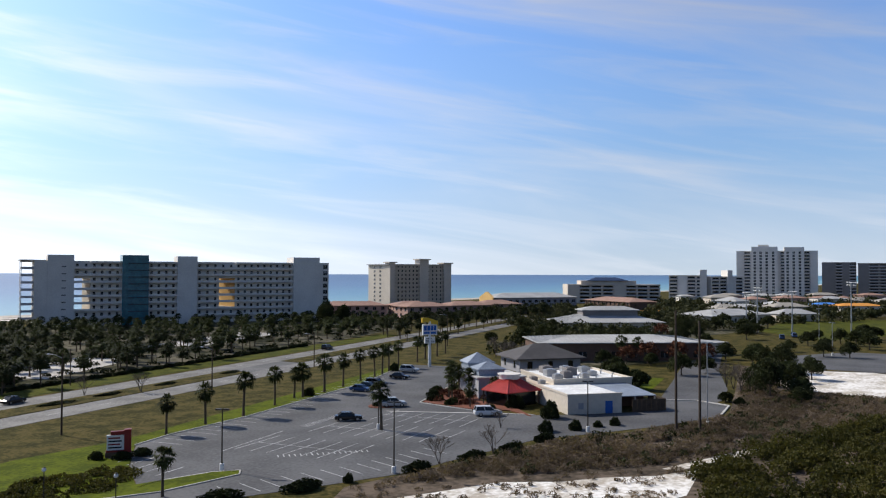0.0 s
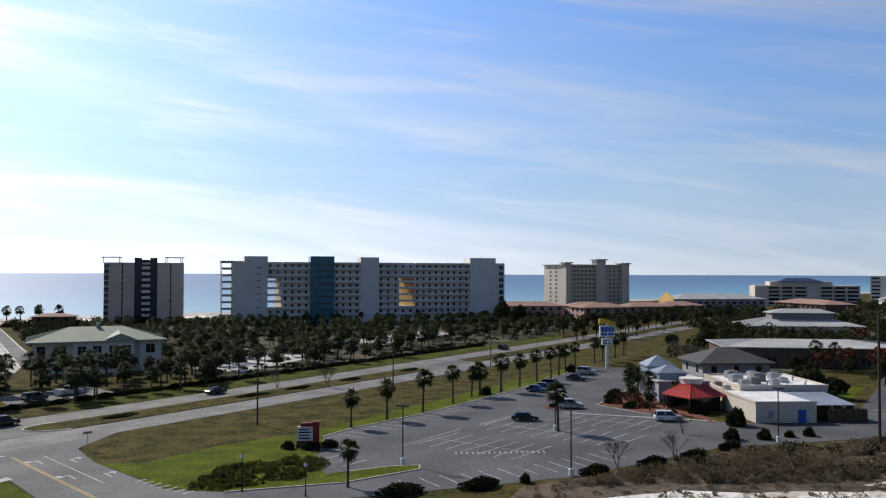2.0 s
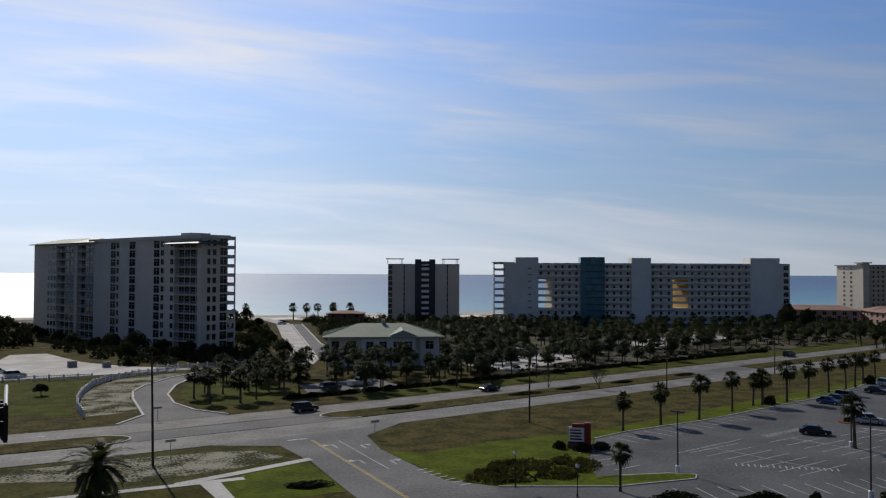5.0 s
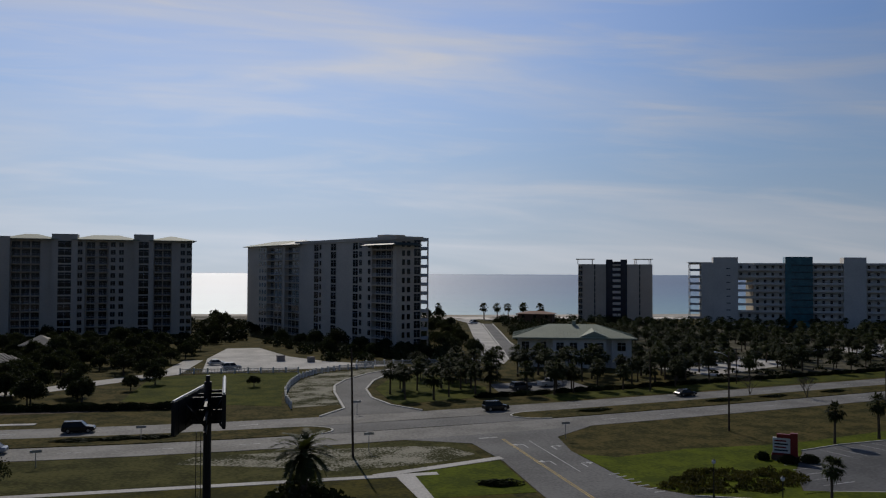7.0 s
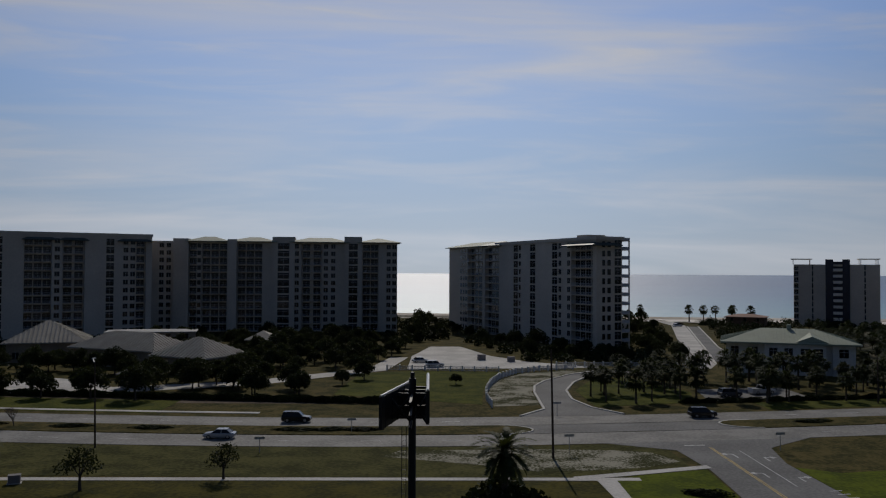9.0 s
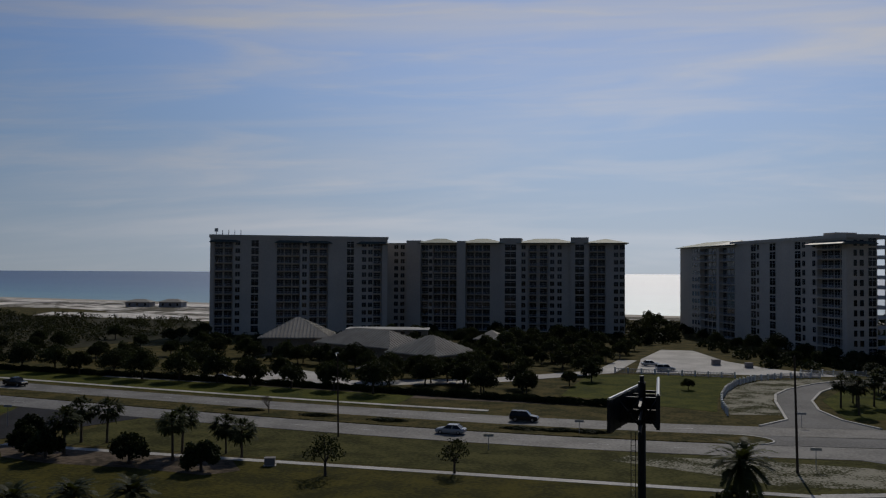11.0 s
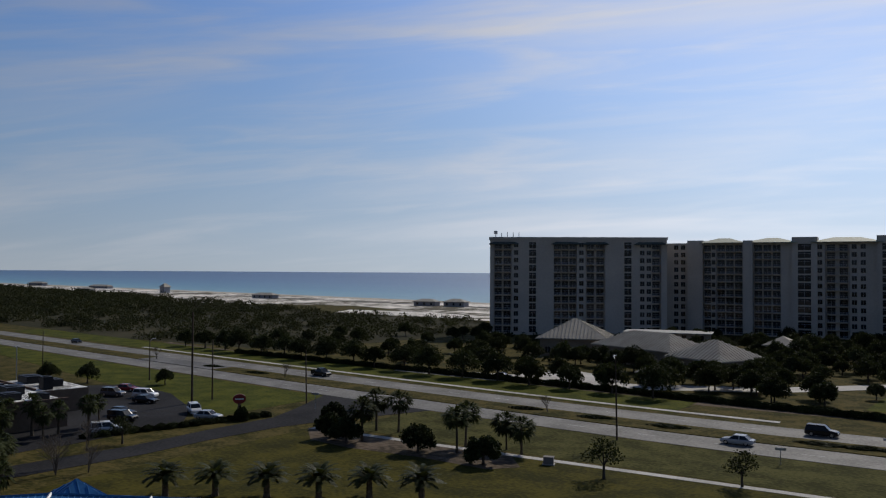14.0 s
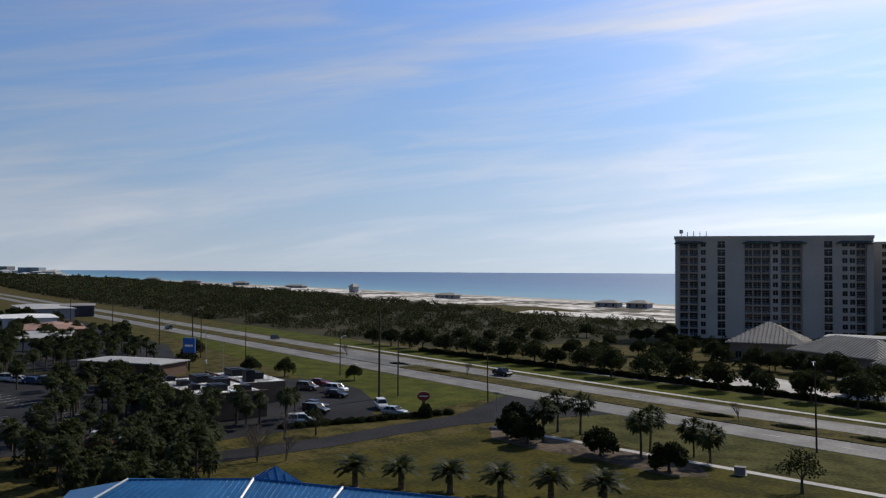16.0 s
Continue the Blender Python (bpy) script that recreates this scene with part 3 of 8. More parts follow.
strip("lawn_far_side", lambda x: road_y(x) + 26.5, lambda x: road_y(x) + 41, [-330 + 20 * i for i in range(15)], 0.03, M_VERGE, "green lawn strip with tree shadows beyond the highway", "lawn")
flat("lawn_fenced", [(-22, 172), (7.5, 160), (8.5, 178), (12, 198), (20, 212), (-6, 213.5), (-20, 208)], 0.03, M_VERGE, "green lawn inside a curved white fence", "lawn")
flat("verge_entry", [(9.6, 158), (18.4, 160), (18.6, 178), (22.6, 195), (30, 207), (38, 215.4), (30, 216), (20, 210), (13.4, 198), (10, 184), (9.2, 172)], 0.03, M_PATCHY, "sandy ground between fence and entrance road", "ground")
flat("lawn_entry", [(28.5, 158), (48, 164), (52, 178), (44, 204), (34, 196), (28, 180)], 0.03, M_VERGE, "green lawn with palms beside the entrance road", "lawn")
strip("lawn_palms", lambda x: road_y(x) + 25.5, lambda x: road_y(x) + 34, [60 + 15 * i for i in range(15)], 0.03, M_VERGE, "grass verge with palms beyond the highway", "lawn")
strip("sidewalk_1", lambda x: 102 + 0.02 * x, lambda x: 103.4 + 0.02 * x, [-92, -60, -30, 0, 16, 24], 0.05, M_CONC, "narrow pale concrete sidewalk", "pavement")
flat("sidewalk_2", [(16, 102.6), (22, 104.6), (34.5, 109.2), (34.3, 110.8), (22, 106.3), (16, 104.2)], 0.056, M_CONC, "narrow pale concrete sidewalk to the street", "pavement")
flat("sidewalk_4", [(18.6, 102.8), (19.4, 90), (21, 90), (21, 103.8)], 0.062, M_CONC, "narrow pale concrete sidewalk across the lawn", "pavement")
strip("sidewalk_3", lambda x: road_y(x) + 27.5, lambda x: road_y(x) + 29, [-230 + 18 * i for i in range(12)], 0.06, M_CONC, "narrow pale concrete sidewalk beyond the highway", "pavement")
strip("walk_restaurant", lambda x: 70 + 1.9 * (133 - x), lambda x: 71.4 + 1.9 * (133 - x), [121, 125, 129, 133], 0.14, M_CONC, "pale concrete kerb walk in front of the restaurant", "pavement")
flat("sand_near", [(66, 50), (74, 58), (80, 55), (88, 51.5), (93, 45), (97, 42.5), (102, 37), (106, 35), (110, 33.8), (95, 31), (80, 36), (60, 44)], 0.03, M_SAND, "bright white dune sand with tyre tracks", "sand")
strip("sand_track", lambda x: 34.5 - 0.31 * (x - 110), lambda x: 36.5 - 0.31 * (x - 110), [106, 115, 125, 135, 146, 160, 175], 0.035, M_SAND, "narrow white sand track through the brush", "sand")
flat("sand_far", [(190, 20), (230, 18), (238, 30), (232, 48), (222, 50), (205, 46), (194, 40)], 0.05, M_SAND, "bare bright white sand patch", "sand")
flat("brush_ground", [(66, 60), (76, 65), (97, 60.5), (113, 58), (134, 47), (152, 42), (186, 50), (236, 62), (238, 20), (200, -20), (120, -20), (92, 20), (60, 40)], 0.015, M_SOIL, "dark soil under dry brush", "ground")
flat("lawn_street", [(167, 63), (197, 69.4), (195, 75), (178, 73), (165, 67)], 0.03, M_GREEN, "narrow green lawn beside the back street", "lawn")
flat("palm_bed", [(-92, 100), (-86, 94), (-78, 92.6), (-66, 93.4), (-55, 92.6), (-52, 96), (-56, 101), (-70, 101.2), (-88, 101.4)], 0.028, M_SOIL, "bare brown soil round shrubs and palms", "ground")
flat("sports_field", [(340, 60), (410, 30), (520, 50), (470, 100), (380, 92)], 0.03, M_VERGE, "mown green sports field with floodlights", "lawn")
strip("dune_sand", lambda x: shore(x) - (150 + 30 * math.sin(x * 0.021) if x < -170 else 52), lambda x: shore(x) - 24, [-1300 + 25 * i for i in range(66)], 0.06, M_DUNE, "pale dune sand behind the beach", "sand")
strip("beach_road_far", lambda x: shore(x) - 66, lambda x: shore(x) - 60, [-1300 + 50 * i for i in range(22)], 0.1, M_STREET, "thin road along the dunes", "road")
flat("pale_dune", [(-330, 380), (-240, 372), (-228, 398), (-300, 418), (-345, 412)], 0.08, M_SAND, "white sand dune patch", "sand")
flat("hedge_ground", [(-240, 178), (-120, 160), (-10, 160), (-8, 166), (-118, 168), (-238, 190)], 0.02, M_SOIL, "dark soil strip under hedges", "ground")


def mark(parent, x0, y0, x1, y1, w, z, mat, name="stall_line"):
    """One painted line."""
    d = Vector((x1 - x0, y1 - y0))
    n = Vector((-d.y, d.x)).normalized() * w / 2
    bm = bmesh.new()
    prism(bm, [(x0 - n.x, y0 - n.y), (x1 - n.x, y1 - n.y), (x1 + n.x, y1 + n.y), (x0 + n.x, y0 + n.y)], z, z + 0.012)
    return part(name, bm, mat, parent)


LZ = 0.044
for k in range(34):     # the row along the far kerb
    x = 80 + 2.75 * k * 0.97
    y = 105.6 + 0.245 * (x - 80) + (0.004 * (x - 80) ** 1.6 if x > 120 else 0)
    mark(lot, x, y - 0.4, x + 1.2, y - 5.6, 0.12, LZ, M_PAINT)
for sx, sy, num in ((88.6, 92.4, 6), (104.5, 93.0, 8), (118.5, 92.0, 6)):   # double rows on both sides of a spine
    mark(lot, sx, sy, sx + 0.17 * 2.75 * num, sy - 0.98 * 2.75 * num, 0.12, LZ, M_PAINT)
    for k in range(num + 1):
        x, y = sx + 0.17 * 2.75 * k, sy - 0.98 * 2.75 * k
        mark(lot, x - 5.4, y - 0.94, x + 5.4, y + 0.94, 0.12, LZ, M_PAINT)
for k in range(13):     # the near row
    x, y = 66.5 + 2.62 * k, 72.4 - 0.83 * k
    if k > 7:
        y = 72.4 - 0.83 * 7 - 0.25 * (k - 7)
    mark(lot, x, y, x + 1.2, y + 4.8, 0.12, LZ, M_PAINT)
for k in range(6):      # beside the corner island
    mark(lot, 67 + 0.5 * k, 87.5 + 2.6 * k, 72 + 0.5 * k, 88.4 + 2.6 * k, 0.12, LZ, M_PAINT)
for x0, y0, x1, y1, n in ((83.5, 83.2, 93.0, 75.4, 16), (102, 95.7, 112.5, 97.9, 16)):  # ladder crossings
    for k in range(n + 1):
        x, y = x0 + (x1 - x0) * k / n, y0 + (y1 - y0) * k / n
        d = Vector((-(y1 - y0), x1 - x0)).normalized() * 0.7
        mark(lot, x - d.x, y - d.y, x + d.x, y + d.y, 0.16, LZ, M_PAINT, "crossing_bar")
mark(lot, 81.6, 92.0, 97, 95.6, 0.14, LZ, M_PAINT)
for x in range(-300, 260, 12):   # worn lane dashes
    if not 8 < x < 54:
        for rd, o in ((road_1, 4.1), (road_2, 19.7)):
            mark(rd, x, road_y(x) + o, x + 3, road_y(x + 3) + o, 0.15, 0.054, M_PAINT, "lane_dash")
for x0, y0, x1, y1 in ((38.2, 122, 38.0, 84), (38.5, 122, 38.3, 84)):
    mark(street, x0, y0, x1, y1, 0.13, 0.049, M_YELLOW, "centre_line")
mark(street, 41.8, 120, 41.6, 100, 0.13, 0.049, M_PAINT, "lane_line")
mark(street, 35, 123.2, 38, 123.6, 0.5, 0.049, M_PAINT, "stop_line")
for ax, ay, turn in ((40.0, 117, 1), (43.6, 115, -1), (40.0, 106, 1), (43.6, 104, -1)):   # turn arrows
    bm = bmesh.new()
    box(bm, ax - 0.1, ax + 0.1, ay - 1.6, ay + 0.6, 0.049, 0.061)
    box(bm, min(ax, ax - turn * 0.9), max(ax, ax - turn * 0.9), ay + 0.4, ay + 0.7, 0.0495, 0.0615)
    prism(bm, [(ax - turn * 0.9, ay - 0.1), (ax - turn * 1.7, ay + 0.55), (ax - turn * 0.9, ay + 1.2)][::turn * -1], 0.05, 0.062)
    part("turn_arrow", bm, M_PAINT, street)
for k in range(7):
    mark(street, 44.5 + 0.25 * k, 98 - 1.5 * k, 46 + 0.25 * k, 98.3 - 1.5 * k, 0.25, 0.049, M_PAINT, "lane_dash")


def kerb(pts, parent, z=0.16, w=0.2):
    for i, ((x0, y0), (x1, y1)) in enumerate(zip(pts, pts[1:])):
        mark_ob = mark(parent, x0, y0, x1, y1, w, 0.0, M_KERB, "kerb_stone")
        mark_ob.scale.z = z / 0.012


kerb([(77, 105.2), (85, 107.7), (103, 110.2), (122.6, 115.2), (148, 121.7), (174, 132.2)], lot)
kerb([(62, 84.2), (66, 84.7), (72, 83.1), (74.7, 81), (73.2, 79.5), (62.3, 80.6), (49.7, 86.5)], lot)
kerb([(131, 82), (133, 95), (158, 104), (190, 118)], lot)
kerb([(13.5, 147.4), (18.5, 155), (18.8, 167), (19.0, 176), (20.1, 186), (23.3, 195), (30.4, 206.6), (38, 214.8), (48, 217.6)], street, 0.2, 0.45)
kerb([(32, 150.2), (27.6, 157), (25.4, 167), (26.0, 179), (29.6, 192.5), (33.9, 202), (42, 208.4)], street, 0.2, 0.45)
kerb([(74.5, 232), (82, 262), (95, 317), (113, 393)], street, 0.2, 0.6)
kerb([(84, 240), (92.5, 286), (105, 338), (118, 393)], street, 0.2, 0.5)
kerb([(150, 43), (163, 45), (166, 52), (163, 58)], lot, 0.2, 0.35)

# ---- building kit: local x along the front, y away from it, z up ----
_windows = {}


def window_mesh(w, h, glass=M_GLASS, frame_mat=M_FRAME):
    key = (round(w, 2), round(h, 2), glass.name, frame_mat.name)
    if key not in _windows:
        bm = bmesh.new()
        t = 0.09
        box(bm, -w / 2 - t, w / 2 + t, -0.09, 0.02, -t, h + t, 1)
        bm.faces.ensure_lookup_table()
        pane = [fc for fc in bm.faces if all(v.co.y < -0.08 for v in fc.verts)]
        bmesh.ops.inset_region(bm, faces=pane, thickness=t, depth=0.0)
        for v in {v for v in pane[0].verts}:
            v.co.y += 0.06
        pane[0].material_index = 0
        if w > 1.3:
            box(bm, -0.04, 0.04, -0.06, -0.02, 0, h, 1)
        if h > 1.7:
            box(bm, -w / 2, w / 2, -0.055, -0.02, h * 0.68, h * 0.68 + 0.07, 1)
        me = bpy.data.meshes.new("window")
        bm.to_mesh(me)
        bm.free()
        me.materials.append(glass)
        me.materials.append(frame_mat)
        _windows[key] = me
    return _windows[key]


def put_window(parent, x, y, z, w, h, rz=0, glass=M_GLASS):
    return share("window", window_mesh(w, h, glass), parent, pose(x, y, z, 0, 0, rz))


def plain_mesh(name, mat, *boxes):
    bm = bmesh.new()
    for b in boxes:
        box(bm, *b)
    me = bpy.data.meshes.new(name)
    bm.to_mesh(me)
    bm.free()
    me.materials.append(mat)
    return me


def front(p0, p1):
    """The pose with x along the line from p0 to p1."""
    return pose(p0[0], p0[1], 0, 0, 0, math.degrees(math.atan2(p1[1] - p0[1], p1[0] - p0[0])))


def storeys(parent, bays, nf, fh, top, depth, wall, z0=0.0, recess=1.8, rail=M_RAIL, solid_rail=False, rail_h=1.0, slab_mat=None, far=False):
    """The front of a tall block. bays: (from, to, kind): wall, win, strip, balcony, gallery or (open, z from, z to)."""
    for u0, u1, kind in bays:
        bm = bmesh.new()
        if isinstance(kind, tuple):
            box(bm, u0, u1, recess, depth, 0, kind[1])
            part("wall", bm, wall, parent)
            bm = bmesh.new()
            box(bm, u0, u1, recess, depth, kind[2], top)
        elif kind in ("balcony", "gallery"):
            box(bm, u0, u1, recess, depth, 0, top - 0.9)
            box(bm, u0, u1, 0, depth, top - 0.9, top)
        else:
            box(bm, u0, u1, 0, depth, 0, top)
        part("wall", bm, wall, parent)
    if far:
        gl, sl, rb = bmesh.new(), bmesh.new(), bmesh.new()
        for u0, u1, kind in bays:
            w = u1 - u0
            for f in range(nf):
                z = z0 + f * fh
                if kind == "win":
                    for i in range(2):
                        box(gl, u0 + w * (0.15 + 0.42 * i), u0 + w * (0.43 + 0.42 * i), -0.08, 0.02, z + 0.9, z + 2.4)
                elif kind == "strip":
                    box(gl, u0 + w * 0.14, u1 - w * 0.14, -0.08, 0.02, z + 0.4, z + fh * 0.8)
                elif kind in ("balcony", "gallery"):
                    box(gl, u0 + w * 0.1, u1 - w * 0.1, recess - 0.1, recess + 0.02, z + 0.2, z + 2.4)
                    box(sl, u0, u1, -0.15, recess, z - 0.14, z + 0.14)
                    box(rb, u0, u1, -0.13, -0.05, z + 0.14, z + rail_h)
        for nm, b3, mt in (("windows", gl, M_GLASS), ("floor_slabs", sl, slab_mat or wall), ("railings", rb, rail)):
            part(nm, b3, mt, parent)["kind"] = "stuff"
        return parent
    for u0, u1, kind in bays:
        w = u1 - u0
        base = kind[0] if isinstance(kind, tuple) else kind
        if base == "wall":
            continue
        if base == "win":
            n = max(1, round(w / 3.0))
            for f in range(nf):
                for i in range(n):
                    put_window(parent, u0 + w * (i + 0.5) / n, 0, z0 + f * fh + 0.9, min(1.5, w / n * 0.62), 1.55)
        elif base == "strip":
            for f in range(nf):
                put_window(parent, (u0 + u1) / 2, 0, z0 + f * fh + 0.45, w * 0.72, fh * 0.74)
        elif base in ("balcony", "gallery", "open"):
            slab = plain_mesh("floor_slab", slab_mat or wall, (u0, u1, -0.15 if base == "balcony" else -0.05, recess, -0.12, 0.12))
            if base == "balcony":
                bars = [(u0, u1, -0.12, -0.06, rail_h - 0.08, rail_h), (u0, u1, -0.11, -0.07, 0.2, 0.27)]
                k = max(2, int(w / 0.55))
                bars += [(u0 + w * i / k - 0.05, u0 + w * i / k + 0.05, -0.11, -0.07, 0.2, rail_h) for i in range(k + 1)]
                rl = plain_mesh("railing", rail, *bars)
            else:
                rl = plain_mesh("parapet", slab_mat or wall, (u0, u1, -0.12, 0.02, 0.1, rail_h))
            for f in range(nf):
                z = z0 + f * fh
                share("floor_slab", slab, parent, pose(0, 0, z))
                share("railing" if base == "balcony" else "parapet", rl, parent, pose(0, 0, z))
                if base == "open":
                    if kind[1] - 1 < z < kind[2] - 1:
                        continue
                n = max(1, round(w / 3.4))
                for i in range(n):
                    big = base == "balcony"
                    put_window(parent, u0 + w * (i + 0.5) / n, recess, z + 0.2, min(2.6, w / n * 0.8) if big else 0.95, 2.2 if big else 2.05)
    return parent


def ribs(parent, x0, x1, y0, y1, z, rise, over, step, mat, rw=0.04, rh=0.07):
    """Seams up the front and end slopes of a hipped roof, each cut at the hips."""
    x0, x1, y0, y1 = x0 - over, x1 + over, y0 - over, y1 + over
    run = min(x1 - x0, y1 - y0) / 2
    a, L = math.degrees(math.atan2(rise, run)), math.hypot(rise, run)
    bm = bmesh.new()
    for width, place in ((x1 - x0, lambda q: pose(x0 + q, y0, z, a, 0, 0)), (y1 - y0, lambda q: pose(x0, y1 - q, z, 0, 0, -90) @ pose(0, 0, 0, a)), (y1 - y0, lambda q: pose(x1, y0 + q, z, 0, 0, 90) @ pose(0, 0, 0, a))):
        for i in range(1, int(width / step)):
            q = i * step
            f = min(1.0, q / run, (width - q) / run)
            if f > 0.05:
                box(bm, -rw, rw, 0, L * f, 0.0, rh, 0, place(q))
    ob = part("seams", bm, mat, parent)
    ob["kind"] = "stuff"


# ---- tower blocks by the beach ----
A = thing("apartment_block", front((211, 361), (336, 299)), "long white nine-storey beach apartment block with teal glass stair tower", "apartment building")
storeys(A, [(0, 16.0, "wall"), (16.0, 23.4, ("open", 7.1, 21.7)), (23.4, 36.9, "gallery"), (36.9, 48.7, "wall"), (48.7, 62.3, "gallery"),
            (62.3, 71.1, "wall"), (71.1, 82.6, "gallery"), (82.6, 90.5, ("open", 7.7, 21.7)), (90.5, 120.4, "gallery"), (120.4, 139.5, "wall")],
        9, 3.22, 29.7, 15, M_WHITE, 0.4, 1.9)
bm = bmesh.new()
for b in ((5.3, 16.3, -0.4, 9, 0, 32.4), (62.0, 71.4, -0.6, 8, 0, 32.3), (120.1, 134.3, -0.6, 10, 0, 32.4)):
    bm = bmesh.new()
    box(bm, *b)
    part("stair_tower", bm, M_WHITE, A)
bm = bmesh.new()
box(bm, 36.9, 48.7, -1.0, 6, 0, 32.6)
part("glass_tower", bm, M_TEAL, A, "teal glass stair tower")
bm = bmesh.new()
for k in range(9):
    box(bm, 39.5, 48.8, -1.25, -0.98, 3.2 * k + 3.0, 3.2 * k + 3.35)
part("glass_tower_band", bm, material("dark_teal_band", (0.02, 0.05, 0.06), 0.5), A)
slab = plain_mesh("balcony_slab", M_WHITE, (-5.2, 0, 3, 13, -0.12, 0.12))
rl = plain_mesh("railing", M_RAIL, (-5.2, -5.1, 3, 13, 0.1, 1.0), (-5.2, 0, 2.95, 3.05, 0.1, 1.0))
for f in range(9):
    share("balcony_slab", slab, A, pose(0, 0, 3.22 * f + 3.4))
    share("railing", rl, A, pose(0, 0, 3.22 * f + 3.4))
    put_window(A, -0.05, 8, 3.22 * f + 0.6, 3.2, 2.2, -90)
    put_window(A, 137.6, 0, 3.22 * f + 0.8, 2.2, 1.9)
    put_window(A, 12, -0.4, 3.22 * f + 1.2, 1.6, 0.25)
bm = bmesh.new()
box(bm, -6.0, 5, 1, 14, 29.75, 30.1)
box(bm, -5.2, -4.9, 3, 3.3, 0, 29.8)
box(bm, -5.2, -4.9, 12.7, 13, 0, 29.8)
part("roof_canopy", bm, M_WHITE, A)

# the side walls of the two openings, warm stucco where the sun reaches in
bm = bmesh.new()
prism(bm, [(84.2, 23.5), (90.3, 2.2), (90.9, 2.2), (90.9, 23.5)], 7.7, 21.7)
part("opening_side_wall", bm, M_OCHRE, A, "ochre stucco side wall of the opening")
bm = bmesh.new()
prism(bm, [(21.6, 16.5), (23.3, 2.2), (23.7, 2.2), (23.7, 16.5)], 7.1, 21.7)
part("opening_side_wall", bm, M_TAN, A, "tan stucco side wall of the opening")
B = thing("hotel_tower", front((483.4, 372), (533.7, 353.3)), "tan ten-storey beachfront tower with three capped piers", "apartment building")
storeys(B, [(0, 3.4, "wall"), (3.4, 26, "gallery"), (26, 33, "wall"), (33, 47.5, "gallery"), (47.5, 53.6, "wall")], 10, 3.0, 30.2, 30, M_TAN, 0.3, 1.6)
bm = bmesh.new()
for u0, u1, h in ((-0.3, 4, 31.6), (25.6, 33.4, 34.0), (47.5, 53.9, 31.4)):
    bm = bmesh.new()
    box(bm, u0, u1, -0.8, 6, 0, h)
    box(bm, u0 - 1.2, u1 + 1.2, -1.8, 7, h, h + 0.8)
    part("pier", bm, M_TAN, B)
for f in range(10):
    for i in range(3):
        put_window(B, -0.02, 5 + 8 * i, 0.9 + 3.0 * f, 2.2, 1.3, -90)
bm = bmesh.new()
box(bm, -1.4, 54.5, -0.6, 30.6, 30.2, 30.8)
part("roof", bm, M_GREY, B)

C = thing("beach_tower", front((168, 407), (202.2, 393)), "grey-beige ten-storey beach tower with dark blue glass centre", "apartment building")
storeys(C, [(0, 2.2, "balcony"), (2.2, 8.0, "wall"), (8.0, 8.6, "strip"), (8.6, 13.9, "wall"), (13.9, 24.4, "gallery"), (24.4, 30.4, "wall"), (30.4, 31, "strip"), (31, 37, "wall")],
        10, 2.9, 29.2, 15, M_CREAM, 0.2, 1.2, slab_mat=M_WHITE)
bm = bmesh.new()
for b in ((13.9, 17.2, -0.3, 3, 0, 31.6), (21.2, 24.4, -0.3, 3, 0, 31.6), (13.9, 24.4, 1.0, 4, 0, 30.6)):
    box(bm, *b)
part("glass_centre", bm, M_NAVY, C, "dark blue glass centre")
bm = bmesh.new()
for k in range(9):
    box(bm, 17.3, 21.1, -0.15, 0.9, 2.9 * k + 2.75, 2.9 * k + 3.1)
part("light_band", bm, M_WHITE, C)
for a, b in ((-1.2, 8.2), (28, 37.2)):
    bm = bmesh.new()
    box(bm, a, b, -0.5, 12, 31.6, 31.95)
    for x in (a + 1, b - 1):
        for y in (0.5, 11):
            box(bm, x - 0.15, x + 0.15, y - 0.15, y + 0.15, 29.2, 31.6)
    part("roof_canopy", bm, M_WHITE, C)

D = thing("condominium", front((2.8, 377.6), (48.3, 267.2)), "grey-beige twelve-storey condominium with green hipped roof caps", "apartment building")
storeys(D, [(0, 12, "wall"), (12, 20, "win"), (20, 35, "balcony"), (35, 37, "wall"), (37, 50, "balcony"), (50, 62, "wall"), (62, 66.5, "strip"), (66.5, 68.5, "win"), (68.5, 75, "wall"),
            (75, 80, "strip"), (80, 91, "wall"), (91, 95.5, "strip"), (95.5, 98, "win"), (98, 101, "wall"), (101, 104, "win"), (104, 117, "balcony"), (117, 119.4, "wall")],
        12, 2.92, 35.2, 9.5, M_CREAM, 0.0, 1.7)
bm = bmesh.new()
box(bm, 10, 105, 9.5, 19, 0, 34.6)
box(bm, 47, 120, -0.5, 10, 35.2, 36.3)
box(bm, 106, 112, 1, 8, 36.3, 37.1)
part("rear_wing", bm, M_CREAM, D)
for f in range(12):
    for y, w in ((2.6, 0.9), (4.6, 1.1), (7.9, 2.2)):
        put_window(D, 119.4, y, 2.92 * f + 0.9, w, 1.6 if w < 2 else 2.2, 90)
slab = plain_mesh("balcony_slab", M_CREAM, (112, 119.6, 9.5, 12.3, -0.12, 0.12))
rl = plain_mesh("railing", M_RAIL, (119.5, 119.6, 9.5, 12.3, 0.1, 1.0), (112, 119.6, 12.2, 12.3, 0.1, 1.0))
slab2 = plain_mesh("balcony_slab", M_CREAM, (-2.2, 0, 2, 9, -0.12, 0.12))
rl2 = plain_mesh("railing", M_RAIL, (-2.2, -2.1, 2, 9, 0.1, 1.0), (-2.2, 0, 1.95, 2.05, 0.1, 1.0))
